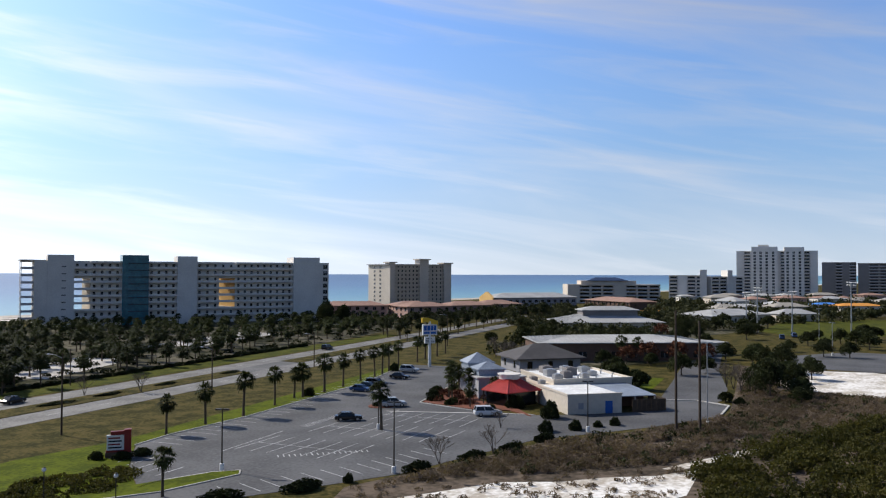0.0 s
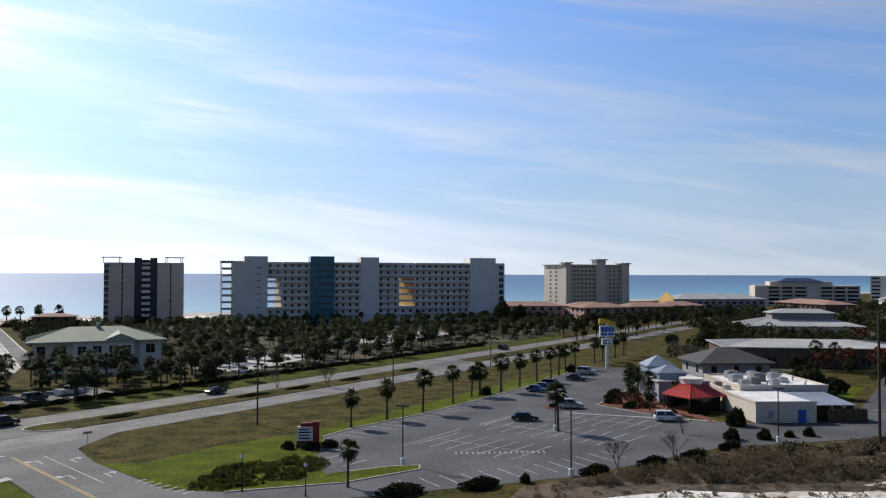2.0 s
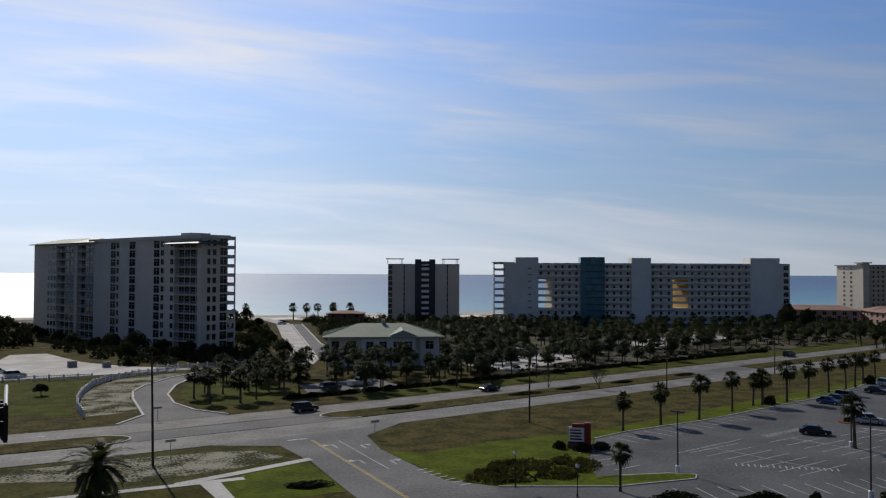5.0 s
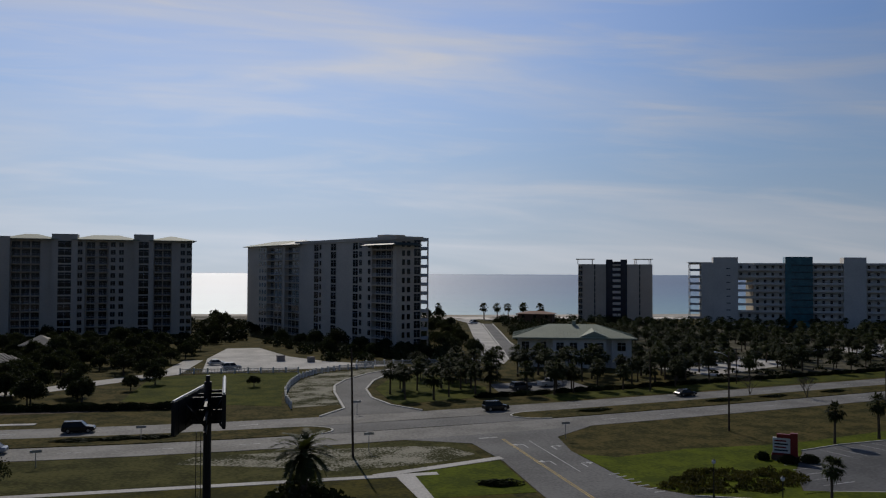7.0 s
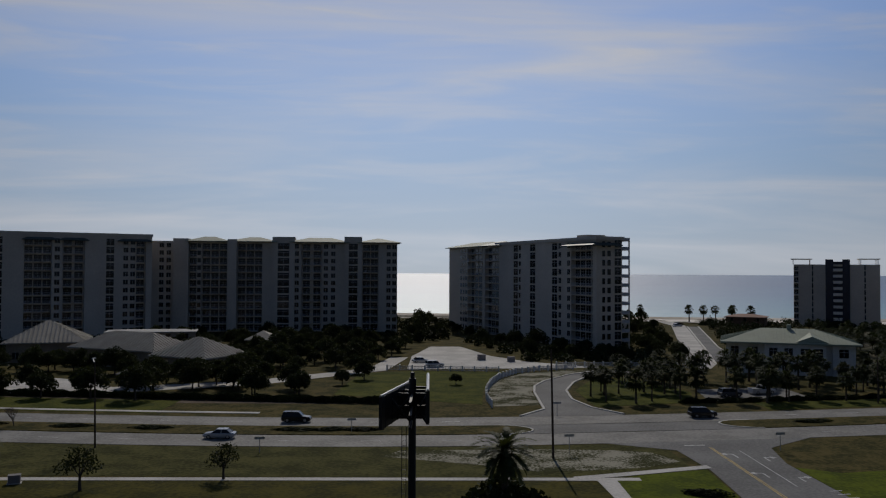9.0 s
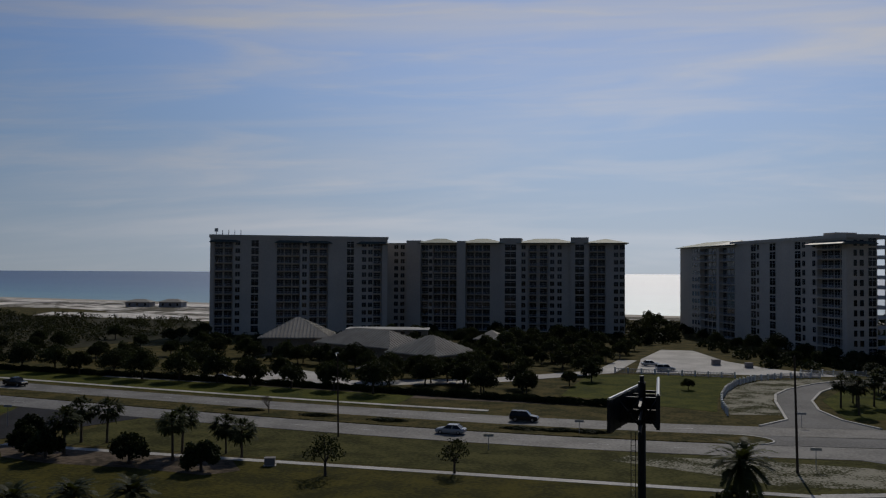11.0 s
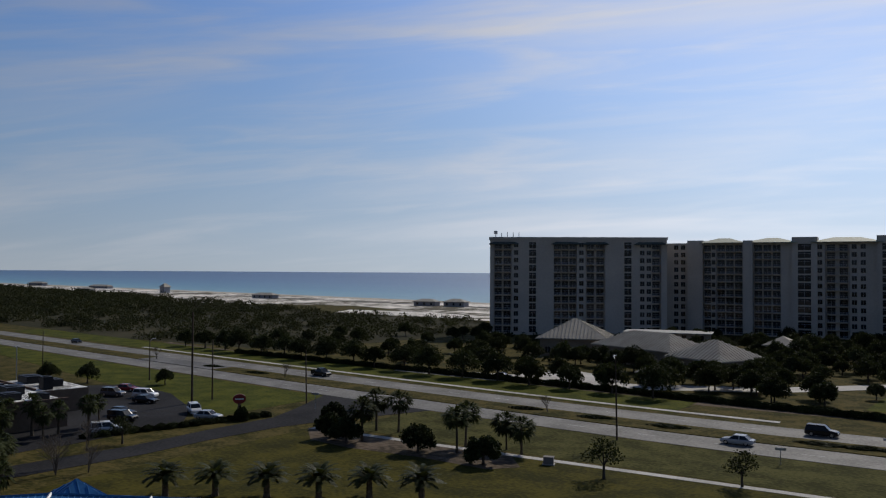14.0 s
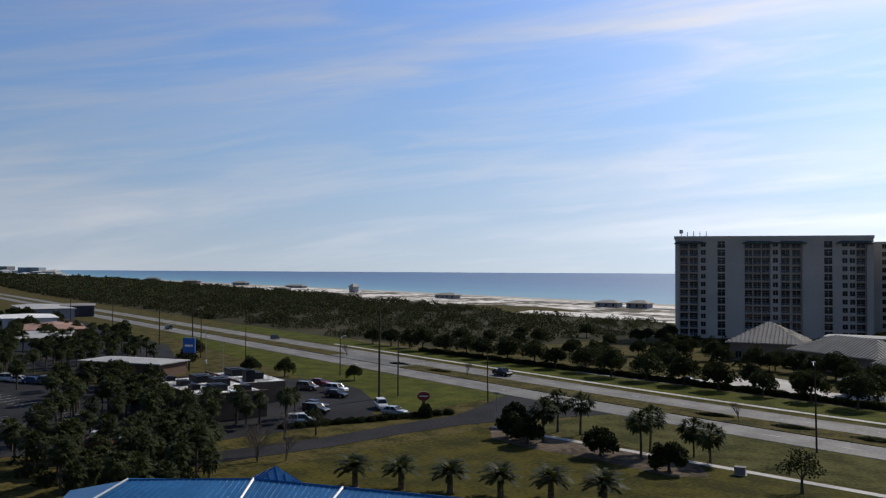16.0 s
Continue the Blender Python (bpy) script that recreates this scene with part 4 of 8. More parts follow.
for f in range(12):
    share("balcony_slab", slab, D, pose(0, 0, 2.92 * f + 2.9))
    share("railing", rl, D, pose(0, 0, 2.92 * f + 2.9))
    share("balcony_slab", slab2, D, pose(0, 0, 2.92 * f + 2.9))
    share("railing", rl2, D, pose(0, 0, 2.92 * f + 2.9))
bm = bmesh.new()
for x in (112.2, 119.2):
    box(bm, x, x + 0.35, 12, 12.35, 0, 35.2)
part("balcony_post", bm, M_CREAM, D)
for u0, u1, y0, y1, rise in ((0, 36, 0, 16, 2.2), (36, 51, -0.2, 9, 1.8), (103, 120, -1.2, 7, 2.0)):
    bm = bmesh.new()
    hip_roof(bm, u0, u1, y0, y1, 33.6 if u0 > 90 else 35.3, rise, 1.5)
    part("roof_cap", bm, M_SAGE if u0 < 30 else M_DKROOF, D, "green metal hipped roof")

E = thing("resort_block_west", front((-170.7, 289.5), (-110.7, 323)), "long grey-beige twelve-storey resort block with green roof caps", "apartment building", "resort blocks")
storeys(E, [(0, 1.5, "wall"), (1.5, 8.5, "balcony"), (8.5, 12, "win"), (12, 15, "wall"), (15, 18.5, "strip"), (18.5, 25, "wall"), (25, 34, "balcony"), (34, 37.5, "win"), (37.5, 45, "balcony"),
            (45, 52, "wall"), (52, 55.5, "strip"), (55.5, 58, "wall"), (58, 63, "win"), (63, 66.5, "balcony"), (66.5, 68.7, "wall")],
        12, 3.0, 37.4, 17, M_CREAM, 0.6, 1.7)
bm = bmesh.new()
box(bm, -0.4, 69, -0.3, 17, 37.4, 38.4)
part("parapet_wall", bm, M_CREAM, E)
for u0, u1 in ((0.6, 10.5), (25, 35), (37, 45.5), (57, 68)):
    bm = bmesh.new()
    hip_roof(bm, u0, u1, -0.9, 6, 35.7, 1.9, 0.9)
    part("roof_cap", bm, M_DKROOF, E, "dark green hipped roof")
bm = bmesh.new()
for i, h in enumerate((2.6, 1.8, 2.0, 1.9, 1.9)):
    tube(bm, [(2.2 + 2.3 * i, 3, 38.3), (2.2 + 2.3 * i, 3, 38.4 + h)], [0.16, 0.12], 6)
tube(bm, [(2.2, 3, 39.6), (2.2, 3, 40.9)], [0.7, 0.7], 8)
part("roof_mast", bm, M_METAL, E)

F = thing("resort_block_east", front((-111, 340), (-19, 351)), "stepped grey-beige twelve-storey resort block with sage metal roofs", "apartment building", "resort blocks")
storeys(F, [(-16, -12, "wall"), (-12, -7, "balcony"), (-7, -3, "wall"), (-3, 2.5, "win"), (2.5, 9, "wall"), (9, 12, "balcony"), (12, 14, "win"), (14, 24, "balcony"), (24, 28, "wall"), (28, 38, "balcony"), (38, 43, "wall"), (43, 50, "strip"),
            (50, 53.5, "win"), (53.5, 62, "balcony"), (62, 68, "win"), (68, 72, "wall"), (72, 77, "strip"), (77, 78.5, "wall"), (78.5, 85, "balcony"), (85, 88, "wall"), (88, 92.7, "win")],
        12, 2.98, 36.6, 17, M_CREAM, 0.4, 1.7)
bm = bmesh.new()
for b in ((42, 51, -1.2, 9, 0, 38.6), (71, 78.2, -1.2, 9, 0, 38.9), (3, 9, -1.5, 9, 0, 37.6), (24.5, 28, -3.0, 9, 0, 37.4)):
    bm = bmesh.new()
    box(bm, *b)
    part("stair_tower", bm, M_CREAM, F)
for f in range(12):
    put_window(F, 46.5, -1.2, 2.98 * f + 0.9, 4.4, 2.2)
    put_window(F, 74.6, -1.2, 2.98 * f + 0.9, 3.4, 2.2)
for u0, u1, y1 in ((9, 24, 10), (26, 43, 12), (50, 72, 12), (77.5, 93, 14)):
    bm = bmesh.new()
    hip_roof(bm, u0, u1, -0.8, y1, 36.7, 1.9, 1.2)
    part("roof_cap", bm, M_SAGE, F, "sage metal hipped roof")

# ---- far towers ----


def far_tower(name, p0, p1, depth, h, nf, mat, label, pattern, group=""):
    t = thing(name, front(p0, p1), label, "apartment building", group)
    L = math.hypot(p1[0] - p0[0], p1[1] - p0[1])
    n = len(pattern)
    bays = [(L * i / n, L * (i + 1) / n, {"w": "wall", "s": "strip", "b": "balcony", "g": "gallery", "n": "win"}[k]) for i, k in enumerate(pattern)]
    storeys(t, bays, nf, (h - 0.8) / nf, h, depth, mat, 0.2, 1.5, far=True)
    return t


T1 = far_tower("resort_tower", (862, 230), (880, 158), 22, 47, 15, M_WHITE, "tall white beach resort tower with ribbed balconies", "wbwsbwbwnbw")
bm = bmesh.new()
for b in ((14, 38, -3, 16, 0, 51), (44, 62, -3, 16, 0, 50.4), (20, 30, 0, 10, 51, 53)):
    box(bm, *b)
part("upper_block", bm, M_WHITE, T1)
for k in range(15):
    for u in (17, 22.5, 28, 34, 47, 52.5, 58):
        put_window(T1, u, -3, 3.08 * k + 1.0, 2.0, 1.9)
far_tower("dark_tower", (985, 173), (990, 140), 20, 37, 11, M_SLATE, "dark slate beachfront tower far along the shore", "wwbwb", "dark towers")
far_tower("dark_tower", (988, 138), (1000, 60), 20, 36, 11, M_SLATE, "dark slate beachfront tower far along the shore", "wbbwbbwb", "dark towers")
G1 = far_tower("white_block", (756, 262), (766, 232), 18, 23, 7, M_WHITE, "white seven-storey balcony block", "bwbb", "white blocks")
bm = bmesh.new()
box(bm, 27, 33, -1, 9, 0, 28)
part("stair_tower", bm, M_WHITE, G1)
G2 = far_tower("white_block", (768, 226), (793, 205), 18, 22, 7, M_WHITE, "white seven-storey balcony block", "bbwb", "white blocks")
bm = bmesh.new()
box(bm, 15, 20, -1, 9, 0, 27.5)
part("stair_tower", bm, M_WHITE, G2)
R = far_tower("stepped_resort", (631, 303), (678, 242), 20, 15.5, 5, M_CREAM, "stepped cream beach resort with blue roof", "wbbbwbbb")
bm = bmesh.new()
box(bm, 12, 58, 4, 20, 15.5, 18.5)
part("upper_storey", bm, M_CREAM, R)
bm = bmesh.new()
hip_roof(bm, 18, 50, 3, 18, 18.6, 2.6, 1.0)
part("roof", bm, M_NAVY, R, "blue roof")

# ---- low buildings ----


def low_house(name, p0, p1, depth, h, rise, wall, roof, label, over=0.8, storeys_n=1, win_w=1.2, seams=0.0, glazed=True, category="building", group=""):
    """A low building with a hipped roof and windows along its front."""
    t = thing(name, front(p0, p1), label, category, group)
    L = math.hypot(p1[0] - p0[0], p1[1] - p0[1])
    bm = bmesh.new()
    box(bm, 0, L, 0, depth, 0, h)
    part("wall", bm, wall, t)
    bm = bmesh.new()
    hip_roof(bm, 0, L, 0, depth, h + 0.25, rise, over)
    part("roof", bm, roof, t)
    if seams:
        ribs(t, 0, L, 0, depth, h + 0.25, rise, over, seams, roof, *((0.2, 0.16) if roof is M_TILE else (0.04, 0.07)))
    n = max(1, int(L / 4.5))
    fh = h / storeys_n
    for f in range(storeys_n if glazed else 0):
        for i in range(n):
            put_window(t, L * (i + 0.5) / n, 0, f * fh + min(1.0, fh * 0.3), win_w, min(1.6, fh * 0.5))
        for i in range(max(1, int(depth / 5))):
            put_window(t, 0, depth * (i + 0.5) / max(1, int(depth / 5)), f * fh + min(1.0, fh * 0.3), win_w, min(1.6, fh * 0.5), -90)
    return t


O = thing("office_building", front((71.3, 214), (99.2, 204.6)), "two-storey white stucco office with sage metal hipped roof", "office building")
bm = bmesh.new()
for b in ((0, 29.4, 1.2, 17, 0, 7.6), (9, 23, -0.6, 1.2, 0, 7.6), (24.5, 29.6, 0.4, 17, 0, 7.6)):
    box(bm, *b)
part("wall", bm, M_WHITE, O)
bm = bmesh.new()
hip_roof(bm, 0, 29.5, 0, 17, 7.9, 3.0, 1.4, thick=0.35)
part("roof", bm, M_SAGE, O)
ribs(O, 0, 29.5, 0, 17, 7.9, 3.0, 1.4, 0.9, M_SAGE)
bm = bmesh.new()
vs = [bm.verts.new(v) for v in ((15.2, -0.9, 7.75), (24.4, -0.9, 7.75), (19.8, -0.9, 9.6), (15.2, 6, 8.6), (24.4, 6, 8.6), (19.8, 6.5, 10.2))]
for fc in ((0, 1, 2), (0, 2, 5, 3), (1, 4, 5, 2), (0, 3, 4, 1), (3, 5, 4)):
    bm.faces.new([vs[i] for i in fc])
part("gable", bm, M_SAGE, O)
bm = bmesh.new()
box(bm, 14.6, 15.6, 7.5, 8.5, 10.7, 11.9)
part("roof_vent", bm, M_SAGE, O)
for zf in (1.0, 4.6):
    for x in (11, 14.5, 18.2, 21.3):
        put_window(O, x, -0.6, zf, 1.7, 1.9)
    for x in (2.0, 6.5):
        put_window(O, x, 1.2, zf, 1.7, 1.9)
    put_window(O, 27, 0.4, zf, 1.9, 1.9)
    for y in (4, 8, 12):
        put_window(O, 29.6, y, zf, 1.5, 1.9, 90)
        put_window(O, 0, y, zf, 1.5, 1.9, -90)

# the townhouses behind the palms
for i, (a, b) in enumerate((((350, 318), (377, 292)), ((379, 288), (398, 274)), ((368, 271), (392, 259)), ((396, 262), (420, 250)), ((424, 258), (448, 246)))):
    low_house("townhouse", a, b, 16, 6.2, 2.2, M_PINK, M_TERRA, "pink stucco townhouse row with terracotta hipped roof", 0.9, 2, 1.6, group="townhouses")
H = low_house("beach_hall", (480, 283), (530, 248), 22, 8.2, 3.0, M_GREY, M_GROOF, "long grey hall with an ochre gable end", 1.0, 2, 2.0)
bm = bmesh.new()
prism(bm, [(0, 0), (0.6, 0), (0.6, 22), (0, 22)], 0, 8.3)
vs = [bm.verts.new(v) for v in ((-0.1, -0.4, 8.2), (-0.1, 22.4, 8.2), (-0.1, 11, 12.2), (1.5, -0.4, 8.2), (1.5, 22.4, 8.2), (1.5, 11, 12.2))]
for fc in ((0, 2, 1), (3, 4, 5), (0, 3, 5, 2), (1, 2, 5, 4), (0, 1, 4, 3)):
    bm.faces.new([vs[i] for i in fc])
ob = part("gable_end", bm, M_OCHRE, H, "ochre stucco gable end")
ob.matrix_basis = pose(-1.2, 0, 0)
low_house("brick_hall", (533, 243), (505, 200), 20, 6.5, 2.4, M_BRICK, M_TERRA, "brown brick hall with hipped roof", 0.8, 2)
low_house("white_roof_hall", (322, 156), (349, 124), 26, 4.0, 3.6, M_CREAM, M_GROOF, "low hall with a broad pale hipped roof", 1.4, 1, 2.0, 1.2)
HL = thing("hall_clerestory", front((322, 156), (349, 124)), "raised pale clerestory on the hall roof", "roof")
bm = bmesh.new()
box(bm, 10, 34, 8, 17, 5.6, 9.0)
part("wall", bm, M_SLATE, HL)
bm = bmesh.new()
hip_roof(bm, 10, 34, 8, 17, 9.1, 1.5, 0.9)
part("roof", bm, M_GROOF, HL)
low_house("long_shed", (214, 111), (244, 74), 24, 5.0, 1.4, M_BRICK, M_GROOF, "long low grey shed with pale flat-pitched roof", 0.8, 1, 2.2, 1.5)
low_house("dark_pavilion", (187, 103), (200, 92.5), 13, 3.2, 3.2, M_GREY, M_DKTILE, "low pavilion with a dark pyramid roof", 1.2)
low_house("storehouse", (246, 82), (266, 74), 14, 3.6, 0.8, M_CREAM, M_GROOF, "small cream store with a flat roof", 0.4)
low_house("white_house", (586, 172), (579, 155), 14, 6.0, 2.5, M_WHITE, M_GROOF, "white gabled house beyond the trees", 0.8, 2, group="far houses")
low_house("grey_house", (414, 122), (452, 104), 22, 4.0, 2.6, M_CREAM, M_GROOF, "low house with a pale grey hipped roof", 1.2, 1, group="far houses")
low_house("blue_house", (633, 115), (645, 100), 12, 3.2, 1.2, M_WHITE, M_CBLUE, "low white kiosk with a bright blue roof", 0.8, group="far houses")
low_house("orange_house", (604, 95), (623, 72), 14, 3.6, 1.6, M_WHITE, M_ORANGE, "low white building with an orange roof", 0.8, group="far houses")
low_house("orange_stand", (469, 181), (482, 165), 10, 2.2, 0.7, M_CREAM, M_ORANGE, "low stand with a long orange awning", 0.6, group="far houses")
low_house("beach_shop", (131, 394), (146, 386), 10, 4.6, 1.2, M_BRICK, M_TERRA, "brown beach shop with a small tower", 0.7, 2)
low_house("beach_pavilion", (60, 372), (78, 366), 10, 3.4, 2.0, M_CREAM, M_TILE, "small beach pavilion with hipped roof", 0.8)
rng = random.Random(5)
for i in range(26):
    x = rng.uniform(420, 840)
    y = rng.uniform(70, 250) * (x / 700) ** 0.3
    if 560 < x < 660 and y < 130:
        continue
    w = rng.uniform(12, 26)
    low_house("town_house", (x, y), (x + w * 0.6, y - w * 0.7), rng.uniform(10, 16), rng.uniform(3.2, 6), rng.uniform(1.4, 2.6), rng.choice((M_CREAM, M_WHITE, M_PINK, M_TAN)), rng.choice((M_GROOF, M_TILE, M_TERRA)),
              "low town house with hipped roof among trees", 0.8, 1, 2.0, group="town houses")

# the clubhouse under the resort blocks
low_house("clubhouse", (-116, 226), (-98, 232), 18, 5.0, 5.4, M_TAN2, M_TILE, "cream clubhouse with steep ribbed grey hipped roof", 1.2, 1, 1.4, 1.1, group="clubhouse wings")
low_house("clubhouse", (-97, 224), (-72, 212), 14, 4.4, 4.0, M_TAN2, M_TILE, "long cream clubhouse wing with ribbed grey roof", 1.2, 1, 1.4, 1.1, group="clubhouse wings")
low_house("clubhouse", (-70, 207), (-56, 200), 14, 4.0, 4.2, M_TAN2, M_TILE, "cream clubhouse end wing with ribbed grey hipped roof", 1.2, 1, 1.4, 1.1, group="clubhouse wings")
low_house("gatehouse", (-68, 180), (-64, 179), 4, 2.8, 1.5, M_CREAM, M_TILE, "small cream gatehouse with a pyramid roof", 0.7)
low_house("gazebo", (-60, 262), (-52, 262), 8, 3.4, 2.6, M_CREAM, M_TILE, "small pavilion with a pale pyramid roof", 1.0)
low_house("gazebo", (-128, 262), (-122, 264), 6, 3.4, 2.4, M_CREAM, M_TILE, "small pavilion with a pale pyramid roof", 1.0)
low_house("flat_wing", (-104, 262), (-78, 268), 10, 5.4, 0.5, M_TAN2, M_GROOF, "flat-roofed cream wing behind the clubhouse", 0.5, 2)

# ---- the restaurant with the red roof ----
RA = math.degrees(math.atan2(-9.8, 11.3))
K = thing("restaurant", pose(136.6, 65.6, 0, 0, 0, RA), "cream restaurant with white flat roofs and a red porch roof", "restaurant")
for b in ((0, 10.4, 0, 14.6, 0, 3.3), (3.4, 20, 14.6, 33, 0, 3.9), (0.3, 3.4, 14.6, 25, 0, 3.3)):
    bm = bmesh.new()
    box(bm, *b)
    part("wall", bm, M_TAN, K)
for b in ((-0.15, 0.12, -0.12, 14.6, 3.3, 3.62), (0.12, 10.5, -0.12, 0.12, 3.3, 3.6), (3.3, 20.1, 14.45, 14.7, 3.9, 4.4), (19.85, 20.1, 14.7, 33, 3.9, 4.35), (0.15, 0.4, 14.6, 25, 3.3, 3.9), (3.3, 3.55, 14.7, 33, 3.9, 4.3), (3.55, 19.85, 32.8, 33.05, 3.9, 4.3)):
    bm = bmesh.new()
    box(bm, *b)
    part("parapet", bm, M_TAN, K)
for b in ((0.13, 10.3, 0.13, 14.4, 3.3, 3.36), (3.56, 19.8, 14.75, 32.7, 3.9, 3.96)):
    bm = bmesh.new()
    box(bm, *b)
    part("flat_roof", bm, M_WROOF, K, "white membrane roof")
# lean-to with a pale blue roof over the service yard
bm = bmesh.new()
box(bm, 10.4, 18.2, 6.5, 14.4, 0, 2.6)
part("service_bay", bm, M_BRICK, K)
bm = bmesh.new()
vs = [bm.verts.new(v) for v in ((10.4, 2.4, 2.55), (18.6, 2.4, 2.55), (18.6, 14.4, 3.3), (10.4, 14.4, 3.3), (10.4, 2.4, 2.4), (18.6, 2.4, 2.4), (18.6, 14.4, 3.15), (10.4, 14.4, 3.15))]
for fc in CUBE:
    bm.faces.new([vs[k] for k in fc])
bmesh.ops.recalc_face_normals(bm, faces=bm.faces)
part("lean_to_roof", bm, M_PALEBLUE, K, "pale blue metal lean-to roof")
for x in (10.6, 14.4, 18.4):
    bm = bmesh.new()
    box(bm, x - 0.1, x + 0.1, 2.5, 2.7, 0, 2.45)
    part("post", bm, M_TAN, K)
bm = bmesh.new()
box(bm, 7.2, 8.6, -0.06, 0.02, 0, 2.2)
part("door", bm, M_SIGNBLUE, K, "blue service door")
bm = bmesh.new()
box(bm, 2.0, 3.0, -0.05, 0.02, 0.9, 2.0)
part("meter_box", bm, M_GREY, K)
board = plain_mesh("fence_board", M_WOOD, (0, 0.9, -0.05, 0.05, 0, 2.2))
for k in range(7):
    share("fence_board", board, K, pose(12.6 + 0.95 * k, 0.2, 0))
    share("fence_board", board, K, pose(19.3, 0.2 + 0.95 * k, 0, 0, 0, 90))
for x, y, s, mt in ((5.2, 17, 1.7, M_METAL), (8.2, 19.6, 1.9, M_SLATE), (6.0, 23, 2.1, M_METAL), (11.6, 18.4, 1.5, M_METAL), (10.8, 24, 2.3, M_SLATE), (14.6, 21.4, 1.5, M_METAL), (15.4, 27, 1.9, M_METAL), (7.4, 28.5, 2.2, M_SLATE), (12.2, 29.6, 1.8, M_METAL), (1.9, 17, 1.1, M_METAL), (1.9, 21.5, 1.3, M_SLATE)):
    zr = 3.96 if x > 3.4 else 3.3
    bm = bmesh.new()
    box(bm, x - s / 2, x + s / 2, y - s / 2, y + s / 2, zr, zr + s * 0.62)
    tube(bm, [(x, y, zr + s * 0.62), (x, y, zr + s * 0.70)], [s * 0.36, s * 0.36], 10)
    box(bm, x - s / 2 - 0.06, x + s / 2 + 0.06, y - s / 2 - 0.06, y + s / 2 + 0.06, zr + s * 0.45, zr + s * 0.52)
    part("roof_unit", bm, mt, K, "grey rooftop air unit")
for x, y in ((9.2, 16.2), (13.2, 16.4), (17.2, 17.6), (17.8, 24)):
    bm = bmesh.new()
    tube(bm, [(x, y, 3.95), (x, y, 4.5), (x + 0.1, y, 4.75), (x + 0.35, y, 4.85)], [0.16, 0.16, 0.15, 0.13], 8)
    part("vent_pipe", bm, M_METAL, K)
# the red porch roof: a broad pyramid cut off under a pale drum
EAVE = [(-11.0, 15.6), (-8.0, 9.0), (0.0, 12.4), (-1.6, 20.4), (-7.6, 21.6)]
cx, cy = -5.2, 16.0
bm = bmesh.new()
lo = [bm.verts.new((x, y, 2.65)) for x, y in EAVE]
mid = [bm.verts.new((x, y, 2.8)) for x, y in EAVE]
hi = [bm.verts.new((cx + (x - cx) * 0.30, cy + (y - cy) * 0.30, 4.7)) for x, y in EAVE]
bm.faces.new(lo[::-1])
bm.faces.new(hi)
for k in range(5):
    q = (k + 1) % 5
    bm.faces.new((lo[k], lo[q], mid[q], mid[k]))
    bm.faces.new((mid[k], mid[q], hi[q], hi[k]))
bmesh.ops.recalc_face_normals(bm, faces=bm.faces)
part("porch_roof", bm, M_RED, K, "red metal porch roof")
for k in range(5):
    a, b = EAVE[k], EAVE[(k + 1) % 5]
    n = 9
    bm = bmesh.new()
    for i in range(n + 1):
        x, y = a[0] + (b[0] - a[0]) * i / n, a[1] + (b[1] - a[1]) * i / n
        tube(bm, [(x, y, 2.83), (cx + (x - cx) * 0.31, cy + (y - cy) * 0.31, 4.7)], [0.05, 0.05], 4)
    part("seams", bm, M_RED, K)["kind"] = "stuff"
bm = bmesh.new()
tube(bm, [(cx, cy, 4.5), (cx, cy, 5.3), (cx, cy, 5.35), (cx, cy, 5.6)], [2.0, 2.0, 2.3, 2.3], 12)
part("drum", bm, M_WHITE, K, "pale drum above the porch roof")
for x, y in EAVE:
    bm = bmesh.new()
    box(bm, cx + (x - cx) * 0.92 - 0.1, cx + (x - cx) * 0.92 + 0.1, cy + (y - cy) * 0.92 - 0.1, cy + (y - cy) * 0.92 + 0.1, 0, 2.7)
    part("porch_post", bm, M_BRONZE, K)
bm = bmesh.new()
prism(bm, [(cx + (x - cx) * 0.82, cy + (y - cy) * 0.82) for x, y in EAVE], 0, 2.6)
part("porch", bm, M_GLASS, K, "dark glazed porch")
# the weathered grey wing with stepped gables
bm = bmesh.new()
box(bm, -9.5, 0.2, 22, 36, 0, 4.0)
part("side_wing", bm, M_GREY, K)
bm = bmesh.new()
box(bm, -9.9, 0.5, 21.6, 36.4, 4.0, 4.25)
part("wing_roof", bm, M_GROOF, K)
for y0, w, h in ((24, 5.0, 2.2), (31, 5.5, 3.2)):
    bm = bmesh.new()
    box(bm, -8.8, -3.4, y0, y0 + w, 4.25, 4.25 + h * 0.55)
    hip_roof(bm, -8.8, -3.4, y0, y0 + w, 4.25 + h * 0.6, h * 0.6, 0.3)
    part("cupola", bm, M_PALEBLUE, K, "weathered pale blue cupola")

# ---- the restaurant to the west ----
W = thing("west_restaurant", front((-152, 71.6), (-126.5, 67.2)), "dark restaurant with a white flat roof and dark roof units", "restaurant")
for b in ((0, 25.9, 0, 12.5, 0, 4.1), (-6, 12, 12.5, 22, 0, 3.9)):
    bm = bmesh.new()
    box(bm, *b)
    part("wall", bm, M_TAN2W, W)
for b in ((-0.2, 26.1, -0.2, 0.1, 4.1, 4.6), (25.8, 26.1, 0.1, 12.6, 4.1, 4.6), (-0.2, 0.1, 0.1, 12.4, 4.1, 4.5), (-6.2, 12.2, 12.6, 12.9, 4.15, 4.5)):
    bm = bmesh.new()
    box(bm, *b)
    part("parapet", bm, M_BRICK, W)
for b in ((0.12, 25.7, 0.12, 12.4, 4.1, 4.17), (-5.9, 11.9, 12.95, 21.9, 3.9, 3.97)):
    bm = bmesh.new()
    box(bm, *b)
    part("flat_roof", bm, M_MOTTLED, W, "mottled white membrane roof")
